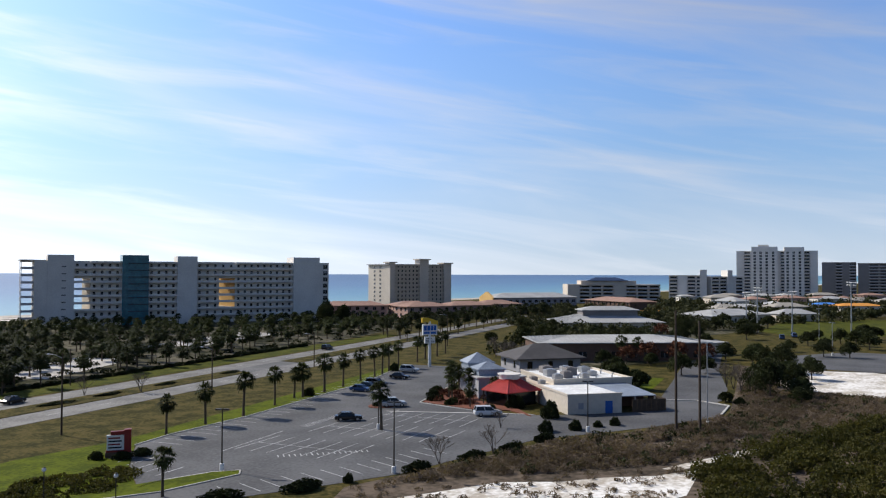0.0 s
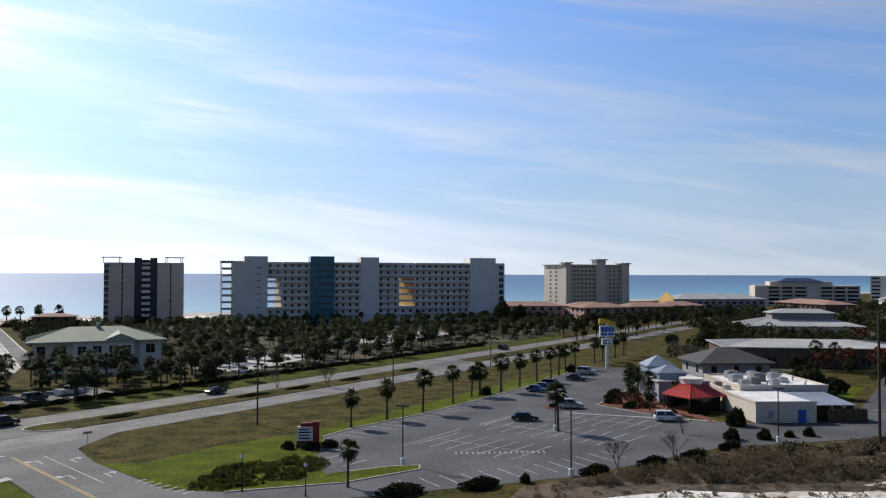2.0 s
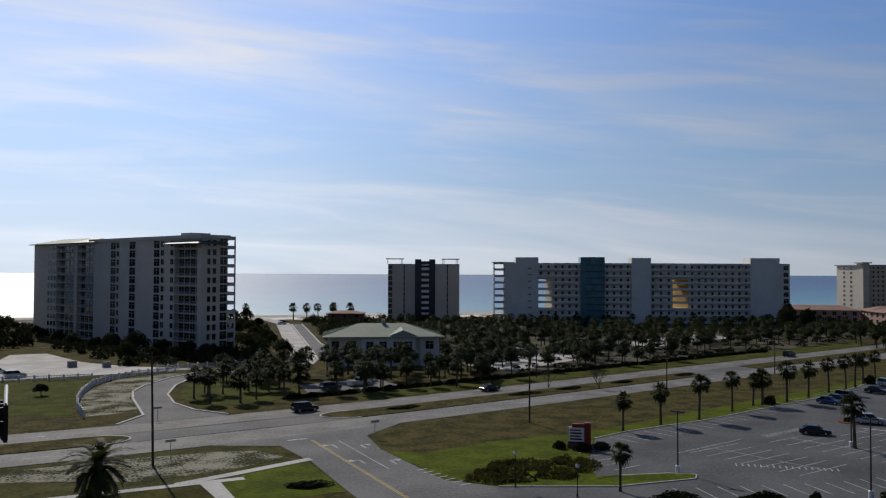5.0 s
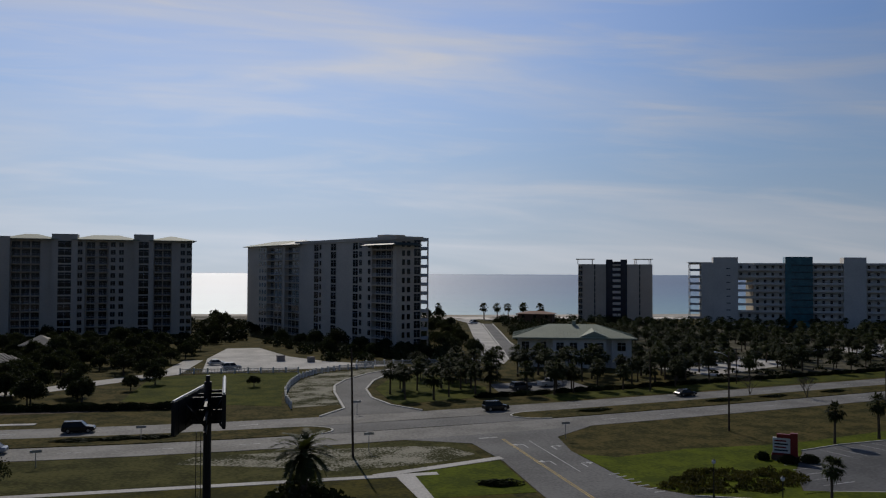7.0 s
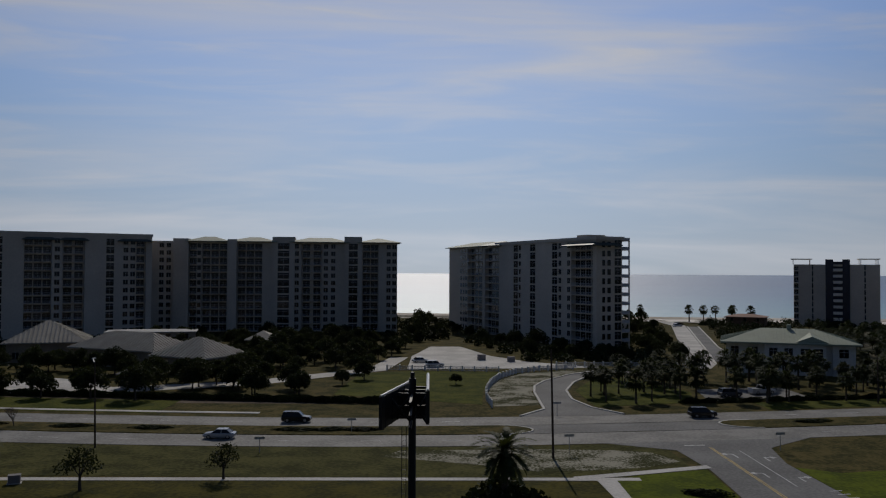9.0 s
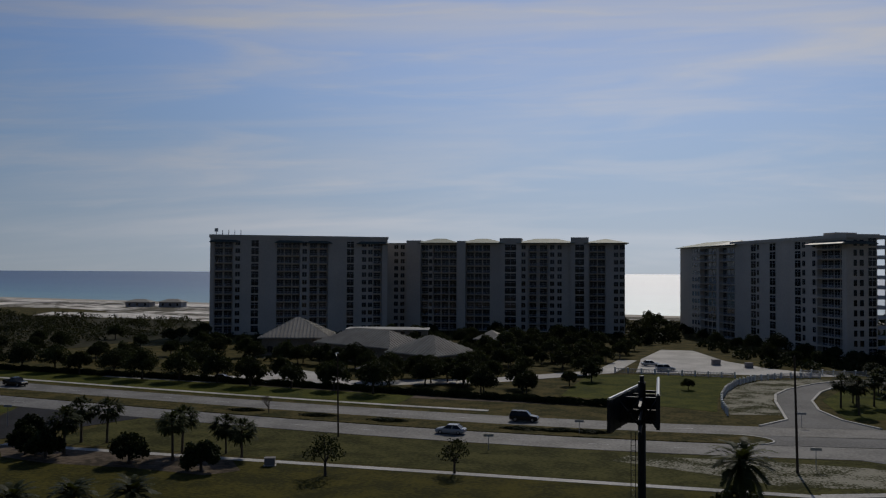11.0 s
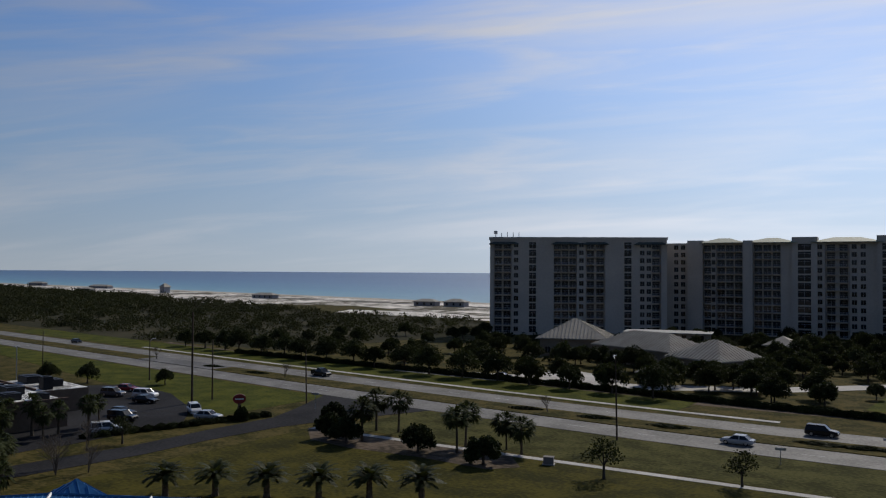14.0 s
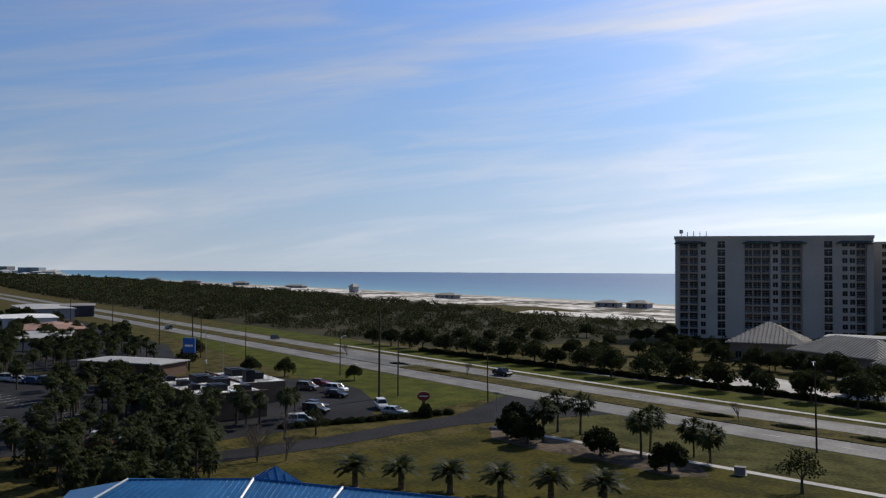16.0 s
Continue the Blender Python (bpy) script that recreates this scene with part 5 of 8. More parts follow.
for x, y, sx, sy, h in ((6.5, 7.5, 4.6, 3.0, 1.2), (13, 8.6, 4.2, 2.8, 1.3), (19.5, 6.0, 3.2, 2.6, 1.1), (10, 3.2, 2.6, 1.8, 0.9), (16.5, 3.0, 2.0, 1.6, 0.9), (22.6, 9.6, 2.2, 2.0, 1.0), (2.6, 3.0, 1.6, 1.6, 0.8), (-1, 17, 4.4, 3.0, 1.3), (6, 18, 3.6, 2.6, 1.2), (10, 15.4, 2.0, 1.6, 2.2)):
    zr = 4.17 if y < 12 else 3.97
    bm = bmesh.new()
    box(bm, x - sx / 2, x + sx / 2, y - sy / 2, y + sy / 2, zr, zr + h)
    tube(bm, [(x, y, zr + h), (x, y, zr + h + 0.1)], [sy * 0.36, sy * 0.36], 10)
    box(bm, x - sx / 2 - 0.08, x + sx / 2 + 0.08, y - sy / 2 - 0.08, y + sy / 2 + 0.08, zr + h * 0.7, zr + h * 0.8)
    part("roof_unit", bm, M_BLACK, W, "dark rooftop air unit")
for i in range(7):
    put_window(W, 2.2 + 3.6 * i, 0, 1.0, 2.2, 1.6)
low_house("west_shop", (-204, 79), (-184, 89), 10, 3.0, 0.5, M_BRICK, M_GROOF, "low shop with a pale flat roof", 0.6, group="west shops")
low_house("west_shop", (-330, 108), (-300, 98), 18, 4.0, 1.4, M_BRICK, M_TERRA, "low brown shop with hipped roof", 0.8, group="west shops")
low_house("west_shop", (-300, 96), (-272, 84), 16, 3.6, 0.8, M_CREAM, M_GROOF, "low shop with a pale flat roof", 0.8, group="west shops")
low_house("west_shop", (-400, 120), (-370, 112), 20, 4.2, 0.8, M_WHITE, M_WROOF, "low white shop with a pale flat roof", 0.8, group="west shops")
low_house("west_shop", (-480, 150), (-430, 140), 22, 5.0, 1.0, M_GREY, M_GROOF, "low grey shop far along the road", 0.8, group="west shops")
low_house("blue_store", (-470, 172), (-446, 162), 16, 5.5, 0.6, M_NAVY, M_SLATE, "blue-fronted store beside the far road", 0.5)

# houses along the dunes and the far shore
for x, y, w, h in ((-545, 520, 34, 6), (-350, 488, 26, 6), (-326, 490, 24, 6.5), (-735, 572, 9, 12), (-960, 640, 50, 6), (-1180, 690, 44, 7), (-1420, 730, 60, 6), (-1700, 790, 60, 8), (-1010, 560, 30, 5), (-860, 560, 26, 5)):
    low_house("beach_house", (x, y), (x + w * 0.62, y + w * 0.1), 9, h * 0.5, h * 0.3, M_GREY, M_TILE, "grey beach house on the dunes", 1.0, 1, group="beach houses")
rng = random.Random(9)
for i in range(46):
    x = rng.uniform(-4300, -2300)
    y = -x * rng.uniform(0.20, 0.36)
    w = rng.uniform(25, 60)
    low_house("far_house", (x, y), (x + w * 0.8, y + w * 0.5), 30, rng.uniform(6, 14), rng.uniform(2, 5), rng.choice((M_WHITE, M_CREAM, M_GREY)), M_GROOF, "pale building of a far town on the shore", 1.0, 2, 4.0, glazed=False, group="far town")
far_tower("far_hotel", (-3900, 1090), (-3760, 1150), 40, 30, 6, M_SLATE, "dark hotel on the far shore", "wbwbw")
far_tower("far_hotel", (-3500, 1110), (-3420, 1160), 40, 26, 5, M_GREY, "grey hotel on the far shore", "wbw")

# ---- the blue roof below the balcony ----
P = thing("pavilion", None, "low pavilion with bright blue standing-seam metal roof", "building")
RIDGE = [(-70.0, 31.2), (-63.0, 39.0), (-55.6, 42.8), (-41.0, 50.4)]


def offset_line(pts, d):
    out = []
    for i, p in enumerate(pts):
        a, b = Vector(pts[max(0, i - 1)]), Vector(pts[min(len(pts) - 1, i + 1)])
        t = (b - a).normalized()
        out.append(Vector(p) + Vector((t.y, -t.x)) * d)
    return out


near, away = offset_line(RIDGE, 9.0), offset_line(RIDGE, -7.0)
near[0] = Vector((-67.5, 22.0))
away[0] = Vector((-78.4, 29.6))
bm = bmesh.new()
rv = [bm.verts.new((*p, 7.2)) for p in RIDGE]
nv = [bm.verts.new((*p, 4.6)) for p in near]
av = [bm.verts.new((*p, 5.0)) for p in away]
for i in range(3):
    bm.faces.new((nv[i], nv[i + 1], rv[i + 1], rv[i]))
    bm.faces.new((rv[i], rv[i + 1], av[i + 1], av[i]))
bm.faces.new((nv[0], rv[0], av[0]))
part("roof", bm, M_BLUE, P)
bm = bmesh.new()
for i in range(3):
    n = int((Vector(RIDGE[i + 1]) - Vector(RIDGE[i])).length / 0.5)
    for k in range(1, n):
        a = Vector((*RIDGE[i], 7.22)).lerp(Vector((*RIDGE[i + 1], 7.22)), k / n)
        b = Vector((*near[i], 4.62)).lerp(Vector((*near[i + 1], 4.62)), k / n)
        tube(bm, [a, b], [0.045, 0.045], 4)
part("seams", bm, M_BLUE, P)["kind"] = "stuff"
for i in (0, 1, 2):
    bm = bmesh.new()
    tube(bm, [(*RIDGE[i], 7.25), (*near[i], 4.65)], [0.13, 0.13], 5)
    part("hip_cap", bm, M_SIGNWHITE, P, "pale hip capping")
bm = bmesh.new()
tube(bm, [(*p, 7.22) for p in RIDGE], [0.12] * 4, 5)
part("ridge_cap", bm, M_BLUE, P)
bm = bmesh.new()
for (a, b, z1) in ((near, 0, 4.5), (away, 0, 4.9)):
    for i in range(3):
        d = (a[i + 1] - a[i]).normalized() * 0.1
        n = Vector((-d.y, d.x)) * 2
        prism(bm, [tuple(a[i]), tuple(a[i + 1]), tuple(a[i + 1] + n), tuple(a[i] + n)], 0, z1)
part("wall", bm, M_CREAM, P)
bm = bmesh.new()
c = Vector((-62.9, 41.1, 8.0))
base = [c + Vector((-3.9, -1.9, -2.2)), c + Vector((0.7, -3.4, -2.2)), c + Vector((3.9, 1.9, -2.2)), c + Vector((-0.7, 3.4, -2.2))]
vs = [bm.verts.new(v) for v in base]
tv = bm.verts.new(c)
for i in range(4):
    bm.faces.new((vs[i], vs[(i + 1) % 4], tv))
bm.faces.new(vs[::-1])
part("pyramid_roof", bm, M_BLUE, P)
for i in range(4):
    for k in range(9):
        a = base[i].lerp(base[(i + 1) % 4], (k + 0.5) / 9)
        bm = bmesh.new()
        m2 = a.lerp(c, 0.02)
        mid = (base[i] + base[(i + 1) % 4]) / 2
        f = 1 - abs((k + 0.5) / 9 - 0.5) * 2
        tube(bm, [m2 + Vector((0, 0, 0.03)), m2 + (c - mid) * f * 0.96 + Vector((0, 0, 0.03))], [0.04, 0.04], 4)
        part("seam", bm, M_BLUE, P)

# ---- plants ----
NR = np.random.RandomState(11)


def mesh_from(name, verts, faces, mats, index=None, smooth=False):
    me = bpy.data.meshes.new(name)
    me.from_pydata(verts.tolist() if hasattr(verts, "tolist") else verts, [], faces.tolist() if hasattr(faces, "tolist") else faces)
    for m in mats:
        me.materials.append(m)
    if index is not None:
        me.polygons.foreach_set("material_index", index)
    me.update()
    return me


def cards(pos, size, tall=1.0, upright=0.0):
    """Leaf-sized quads at the places given, turned at random."""
    n = len(pos)
    a = NR.normal(size=(n, 3))
    a /= np.linalg.norm(a, axis=1)[:, None]
    b = NR.normal(size=(n, 3)) * (1 - upright)
    b[:, 2] += upright * 2
    b -= a * (a * b).sum(1)[:, None]
    b /= np.linalg.norm(b, axis=1)[:, None] + 1e-9
    s = (size * NR.uniform(0.6, 1.3, n))[:, None]
    a, b = a * s * 0.5, b * s * 0.5 * tall
    v = np.stack([pos - a - b * 0.6, pos + a * 0.8 - b, pos + a + b * 0.7, pos - a * 0.7 + b], 1).reshape(-1, 3)
    return v, np.arange(n * 4).reshape(n, 4)


def clump_mesh(name, centres, radii, heights, per, size, mat, tall=1.0, upright=0.0, shell=0.65):
    """Many shrubs as one mesh of leaves: each a lump of leaves sitting on the ground."""
    c = np.repeat(np.asarray(centres, float), per, 0)
    r = np.repeat(np.asarray(radii, float), per)
    h = np.repeat(np.asarray(heights, float), per)
    n = len(c)
    th, u = NR.uniform(0, 2 * np.pi, n), NR.uniform(0, 1, n)
    sh = NR.uniform(shell, 1.0, n)
    lump = 1 + 0.25 * np.sin(3 * th + c[:, 0]) * np.sin(4 * u + c[:, 1])
    rr = np.sqrt(1 - u * u) * r * sh * lump
    size = np.repeat(size, per) if not np.isscalar(size) else np.full(n, size)
    p = np.stack([c[:, 0] + rr * np.cos(th), c[:, 1] + rr * np.sin(th), c[:, 2] + u * h * sh * lump + size * 0.25], 1)
    v, f = cards(p, size, tall, upright)
    return mesh_from(name, v, f, [mat])


def scatter(poly, n, seed, gap=0.0, avoid=()):
    """Random places in an outline, no nearer to one another than gap."""
    rr = random.Random(seed)
    xs, ys = [p[0] for p in poly], [p[1] for p in poly]
    out, tries = [], 0
    while len(out) < n and tries < n * 60:
        tries += 1
        x, y = rr.uniform(min(xs), max(xs)), rr.uniform(min(ys), max(ys))
        if not inside(x, y, poly) or any(inside(x, y, a) for a in avoid):
            continue
        if gap and any((x - a) ** 2 + (y - b) ** 2 < gap * gap for a, b in out):
            continue
        out.append((x, y))
    return out


def stuff(name, me, label, category):
    return tagged(new(name, me), label, category, "", "stuff")


def blades(pts, widths):
    """A flat tapering leaf along points: vertices and faces."""
    v, f = [], []
    for i, p in enumerate(pts):
        a, b = Vector(pts[max(0, i - 1)]), Vector(pts[min(len(pts) - 1, i + 1)])
        d = (b - a).normalized()
        s = d.cross(Vector((0, 0, 1)))
        s = s.normalized() if s.length > 1e-4 else Vector((1, 0, 0))
        v += [Vector(p) - s * widths[i], Vector(p) + s * widths[i]]
        if i:
            k = 2 * i
            f.append((k - 2, k - 1, k + 1, k))
    return v, f


def sabal_crown(seed, r=1.8, n=52):
    rr = random.Random(seed)
    V, Fc = [], []
    for i in range(n):
        az = rr.uniform(0, 2 * math.pi)
        el = math.radians(rr.uniform(-68, 82))
        d = Vector((math.cos(az) * math.cos(el), math.sin(az) * math.cos(el), math.sin(el)))
        side = d.cross(Vector((0, 0, 1))).normalized()
        up = side.cross(d)
        stem = r * rr.uniform(0.42, 0.62)
        tip = d * stem - Vector((0, 0, 0.08))
        v, f = blades([Vector((0, 0, 0)), tip], [0.03, 0.03])
        k = len(V)
        V += v
        Fc += [tuple(j + k for j in q) for q in f]
        for j in range(8):
            a = math.radians(-75 + 150 * j / 7 + rr.uniform(-7, 7))
            L = r * rr.uniform(0.42, 0.62)
            w = d * math.cos(a) + side * math.sin(a) + up * rr.uniform(-0.1, 0.2)
            mid = tip + w * L * 0.55
            end = tip + w * L - Vector((0, 0, L * rr.uniform(0.15, 0.5)))
            v, f = blades([tip, mid, end], [0.035, 0.11, 0.02])
            k = len(V)
            V += v
            Fc += [tuple(q2 + k for q2 in q) for q in f]
    return mesh_from("crown", [tuple(v) for v in V], Fc, [M_FROND])


def pinnate_crown(seed, r, n, mat, rise=(-25, 78)):
    """Arching feather fronds, each with two rows of leaflets."""
    rr = random.Random(seed)
    V, Fc = [], []
    for i in range(n):
        az = 2.39996 * i + rr.uniform(-0.2, 0.2)
        el = math.radians(rise[0] + (rise[1] - rise[0]) * (i + 0.5) / n)
        L = r * rr.uniform(0.85, 1.1)
        out = Vector((math.cos(az), math.sin(az), 0))
        pts = []
        p, ang = Vector((0, 0, 0)), el
        for k in range(8):
            pts.append(p.copy())
            p += (out * math.cos(ang) + Vector((0, 0, 1)) * math.sin(ang)) * L / 7
            ang -= math.radians(rr.uniform(7, 12)) * (1.2 if el > 0.5 else 0.7)
        v, f = blades(pts, [0.05, 0.045, 0.04, 0.035, 0.03, 0.025, 0.02, 0.01])
        k0 = len(V)
        V += v
        Fc += [tuple(j + k0 for j in q) for q in f]
        side = Vector((-out.y, out.x, 0))
        for k in range(1, 15):
            a = pts[k // 2].lerp(pts[min(7, k // 2 + 1)], 0.5 * (k % 2))
            d = (pts[min(7, k // 2 + 1)] - pts[k // 2])
            d = d.normalized() if d.length > 0 else out
            ll = L * 0.19 * math.sin(math.pi * (0.12 + 0.8 * k / 15)) + 0.06
            for s in (-1, 1):
                w = (side * s * 0.75 + d * 0.65 + Vector((0, 0, 0.12 - 0.25 * rr.random()))).normalized()
                e = a + w * ll
                m = w.cross(d).cross(w).normalized() * 0.12
                k0 = len(V)
                V += [a - m, a + m, e]
                Fc.append((k0, k0 + 1, k0 + 2))
    return mesh_from("crown", [tuple(v) for v in V], Fc, [mat])


def palm_trunk(h, r0, r1, seed, lean=0.25):
    rr = random.Random(seed)
    bm = bmesh.new()
    dx, dy = rr.uniform(-lean, lean), rr.uniform(-lean, lean)
    n = 9
    pts = [(dx * (i / n) ** 2, dy * (i / n) ** 2, h * i / n) for i in range(n + 1)]
    tube(bm, pts, [(r0 + (r1 - r0) * i / n) * (1.12 if i % 2 else 0.95) * (1.3 if i == 0 else 1) for i in range(n + 1)], 7)
    me = bpy.data.meshes.new("trunk")
    bm.to_mesh(me)
    bm.free()
    me.materials.append(M_TRUNK)
    return me, Vector((dx, dy, h))


SABALS = []
for k in range(6):
    tr, tip = palm_trunk(4.6 + 0.35 * k, 0.22, 0.17, 50 + k)
    SABALS.append((tr, tip, sabal_crown(70 + k)))


def sabal(x, y, h=6.5, seed=0, label="sabal palm with a round dark green crown", group="sabal palms", width=1.0):
    rr = random.Random(seed * 7 + int(x * 13 + y * 17))
    tr, tip, cr = SABALS[rr.randrange(6)]
    s = h / (tip.z + 1.2)
    p = thing("palm_tree", pose(x, y, 0, 0, 0, rr.uniform(0, 360)), label, "palm tree", group)
    a = share("trunk", tr, p, Matrix.Diagonal((s, s, s, 1)))
    c = share("crown", cr, p, Matrix.Translation(tip * s) @ Matrix.Diagonal((max(0.8, s) * width, max(0.8, s) * width, max(0.8, s) * math.sqrt(width), 1)))
    return p


def joined_palms(name, places, label, h=6.0, width=1.3):
    """Palms too far off to be told apart, as one mesh."""
    rr = random.Random(len(places))
    V, Fc, idx, k = [], [], [], 0
    for x, y in places:
        tr, tip, cr = SABALS[rr.randrange(6)]
        s = h * rr.uniform(0.8, 1.15) / (tip.z + 1.2)
        rot = Matrix.Rotation(rr.uniform(0, 6.28), 4, "Z")
        for me, m, i in ((tr, Matrix.Diagonal((s, s, s, 1)), 0), (cr, Matrix.Translation(tip * s) @ Matrix.Diagonal((s * width, s * width, s * math.sqrt(width), 1)), 1)):
            co = np.empty(len(me.vertices) * 3)
            me.vertices.foreach_get("co", co)
            m = np.array(Matrix.Translation((x, y, 0)) @ rot @ m)
            V.append(co.reshape(-1, 3) @ m[:3, :3].T + m[:3, 3])
            Fc += [[j + k for j in pl.vertices] for pl in me.polygons]
            idx += [i] * len(me.polygons)
            k += len(me.vertices)
    me = mesh_from(name, np.concatenate(V), Fc, [M_TRUNK, M_FROND], idx)
    return tagged(new(name, me), label, "palm trees", "", "stuff")


def leafy_tree(seed, spread=3.2, h=5.5, lobes=15, per=80, mat=M_OAK, size=0.42):
    """Trunk, limbs and a crown of leaf lumps."""
    rr = random.Random(seed)
    bm = bmesh.new()
    fork = h * 0.32
    tube(bm, [(0, 0, -0.1), (0.05, 0.03, fork * 0.5), (0, 0, fork)], [0.22, 0.16, 0.15], 7)
    cs, rs, hs = [], [], []
    for i in range(lobes):
        a = 2 * math.pi * i / lobes * 2.4 + rr.uniform(-0.4, 0.4)
        q = math.sqrt((i + 0.6) / lobes)
        rad = spread * 0.78 * q
        z = h * (0.86 - 0.38 * q * q) + rr.uniform(-0.35, 0.35)
        c = Vector((math.cos(a) * rad, math.sin(a) * rad, z))
        cs.append(tuple(c - Vector((0, 0, 0.4))))
        rs.append(spread * rr.uniform(0.26, 0.42))
        hs.append(spread * rr.uniform(0.25, 0.40))
        if i % 2 == 0:
            tube(bm, [(0, 0, fork * 0.9), tuple(c * 0.5 + Vector((0, 0, fork * 0.45))), tuple(c)], [0.1, 0.06, 0.025], 5)
    me = bpy.data.meshes.new("trunk")
    bm.to_mesh(me)
    bm.free()
    me.materials.append(M_BARK)
    # lumps of leaves, with an underside
    c = np.repeat(np.asarray(cs), per, 0)
    r, hh = np.repeat(rs, per), np.repeat(hs, per)
    d = NR.normal(size=c.shape)
    d /= np.linalg.norm(d, axis=1)[:, None]
    sh = NR.uniform(0.55, 1.1, len(c))
    p = c + d * np.stack([r, r, hh], 1) * sh[:, None]
    v, f = cards(p, size)
    return me, mesh_from("crown", v, f, [mat])


def joined_trees(name, places, label, s=1.0):
    """Trees too far off to be told apart, as one mesh."""
    rr = random.Random(len(places) + 3)
    V, Fc, idx, k = [], [], [], 0
    for x, y in places:
        for i, me in enumerate(FAR_OAKS[rr.randrange(4)]):
            co = np.empty(len(me.vertices) * 3)
            me.vertices.foreach_get("co", co)
            q = s * (0.8 + 0.4 * ((x * 1.7 + y) % 1))
            V.append(co.reshape(-1, 3) * q + np.array((x, y, 0)))
            Fc += [[j + k for j in pl.vertices] for pl in me.polygons]
            idx += [i] * len(me.polygons)
            k += len(me.vertices)
    me = mesh_from(name, np.concatenate(V), Fc, [M_BARK, M_OAK], idx)
    return tagged(new(name, me), label, "trees", "", "stuff")


FAR_OAKS = [leafy_tree(200 + k, 2.9 + 0.25 * k, 5.0 + 0.3 * k) for k in range(4)]
OAKS = [leafy_tree(200 + k, 2.7 + 0.25 * k, 5.0 + 0.3 * k, 17, 190, M_OAK, 0.26) for k in range(4)]
OPEN = [leafy_tree(230 + k, 2.4, 5.6, 12, 80, M_OAK, 0.2) for k in range(2)]
RUST = [leafy_tree(240, 3.0, 6.5, 13, 45, M_RUST, 0.4)]
DENSE = [leafy_tree(250 + k, 2.2, 3.2, 15, 210, M_HEDGE, 0.24) for k in range(2)]


def tree(kinds, x, y, s=1.0, seed=0, label="broad dark live oak", group="live oaks", name="tree", sz=1.0):
    rr = random.Random(seed + int(x * 31 + y * 7))
    tr, cr = kinds[rr.randrange(len(kinds))]
    p = thing(name, pose(x, y, 0, 0, 0, rr.uniform(0, 360)), label, "tree", group)
    m = Matrix.Diagonal((s, s, s * sz, 1))
    share("trunk", tr, p, m)
    share("crown", cr, p, m)
    return p


def bare_tree(seed, h=4.6):
    rr = random.Random(seed)
    bm = bmesh.new()

    def grow(p, d, L, r, depth):
        q = p + d * L
        tube(bm, [p, (p + q) / 2 + Vector((rr.uniform(-0.05, 0.05), rr.uniform(-0.05, 0.05), 0)), q], [r, r * 0.8, r * 0.6], 4 if depth < 4 else 3, cap=False)
        if depth == 0:
            return
        for k in range(3 if depth > 1 else 4):
            v = Vector((rr.gauss(0, 0.42), rr.gauss(0, 0.42), rr.gauss(0.1, 0.2)))
            grow(q, (d + v).normalized(), L * rr.uniform(0.6, 0.82), r * 0.58, depth - 1)
    for k in range(4):
        grow(Vector((0, 0, 0)), Vector((rr.uniform(-0.4, 0.4), rr.uniform(-0.4, 0.4), 1)).normalized(), h * 0.3, 0.075, 4)
    me = bpy.data.meshes.new("branch_crown")
    bm.to_mesh(me)
    bm.free()
    me.materials.append(M_TWIG)
    return me


BARE = [bare_tree(300 + k) for k in range(2)]
SHRUBS = []
for k in range(4):
    pts = [(NR.uniform(-0.5, 0.5), NR.uniform(-0.4, 0.4), 0.05) for _ in range(5)]
    SHRUBS.append(clump_mesh("shrub", pts, [0.75] * 5, [1.05] * 5, 420, 0.13, M_HEDGE, shell=0.86))


def shrub(x, y, sx=1.0, sy=1.0, sz=1.0, rz=0, label="clipped dark green shrub", group="shrubs", name="shrub"):
    k = int(abs(x * 3 + y * 5)) % 4
    ob = new(name, SHRUBS[k])
    ob.matrix_basis = pose(x, y, 0, 0, 0, rz) @ Matrix.Diagonal((sx, sy, sz, 1))
    return tagged(ob, label, "shrub", group)


# palms along the near parking lot
for x, y, h in ((61.3, 78.8, 5.4), (84.9, 108.4, 6.0), (94.2, 110.4, 6.7), (103.2, 111.2, 7.6), (114.9, 115.4, 7.2), (123.6, 118.8, 6.2), (125.8, 118.6, 6.6), (133.1, 119.4, 7.9), (142.1, 122, 7.1),
                (151.6, 125, 7.2), (159.3, 127, 7.2), (163.5, 128, 7.3), (170, 131, 7.0), (178, 134, 7.0), (106.6, 83.6, 7.6), (192, 138, 7.2), (200, 141, 7.0), (209, 143, 7.2), (218, 146, 7.0)):
    sabal(x, y, h, 1, "slim sabal palm with a tufted crown beside the parking lot", "parking lot palms")
for x, y, h in ((141.2, 93.7, 6.0), (146.7, 92.5, 5.4), (137.6, 90.6, 4.6), (150, 97, 5.5), (133.6, 84, 4.2), (143.6, 84.6, 4.4), (152, 99.5, 6.0), (227.4, 92.6, 7.4), (229, 88, 7.0), (156, 103, 5.5)):
    sabal(x, y, h, 2, "sabal palm in the planting round the restaurant", "restaurant palms")
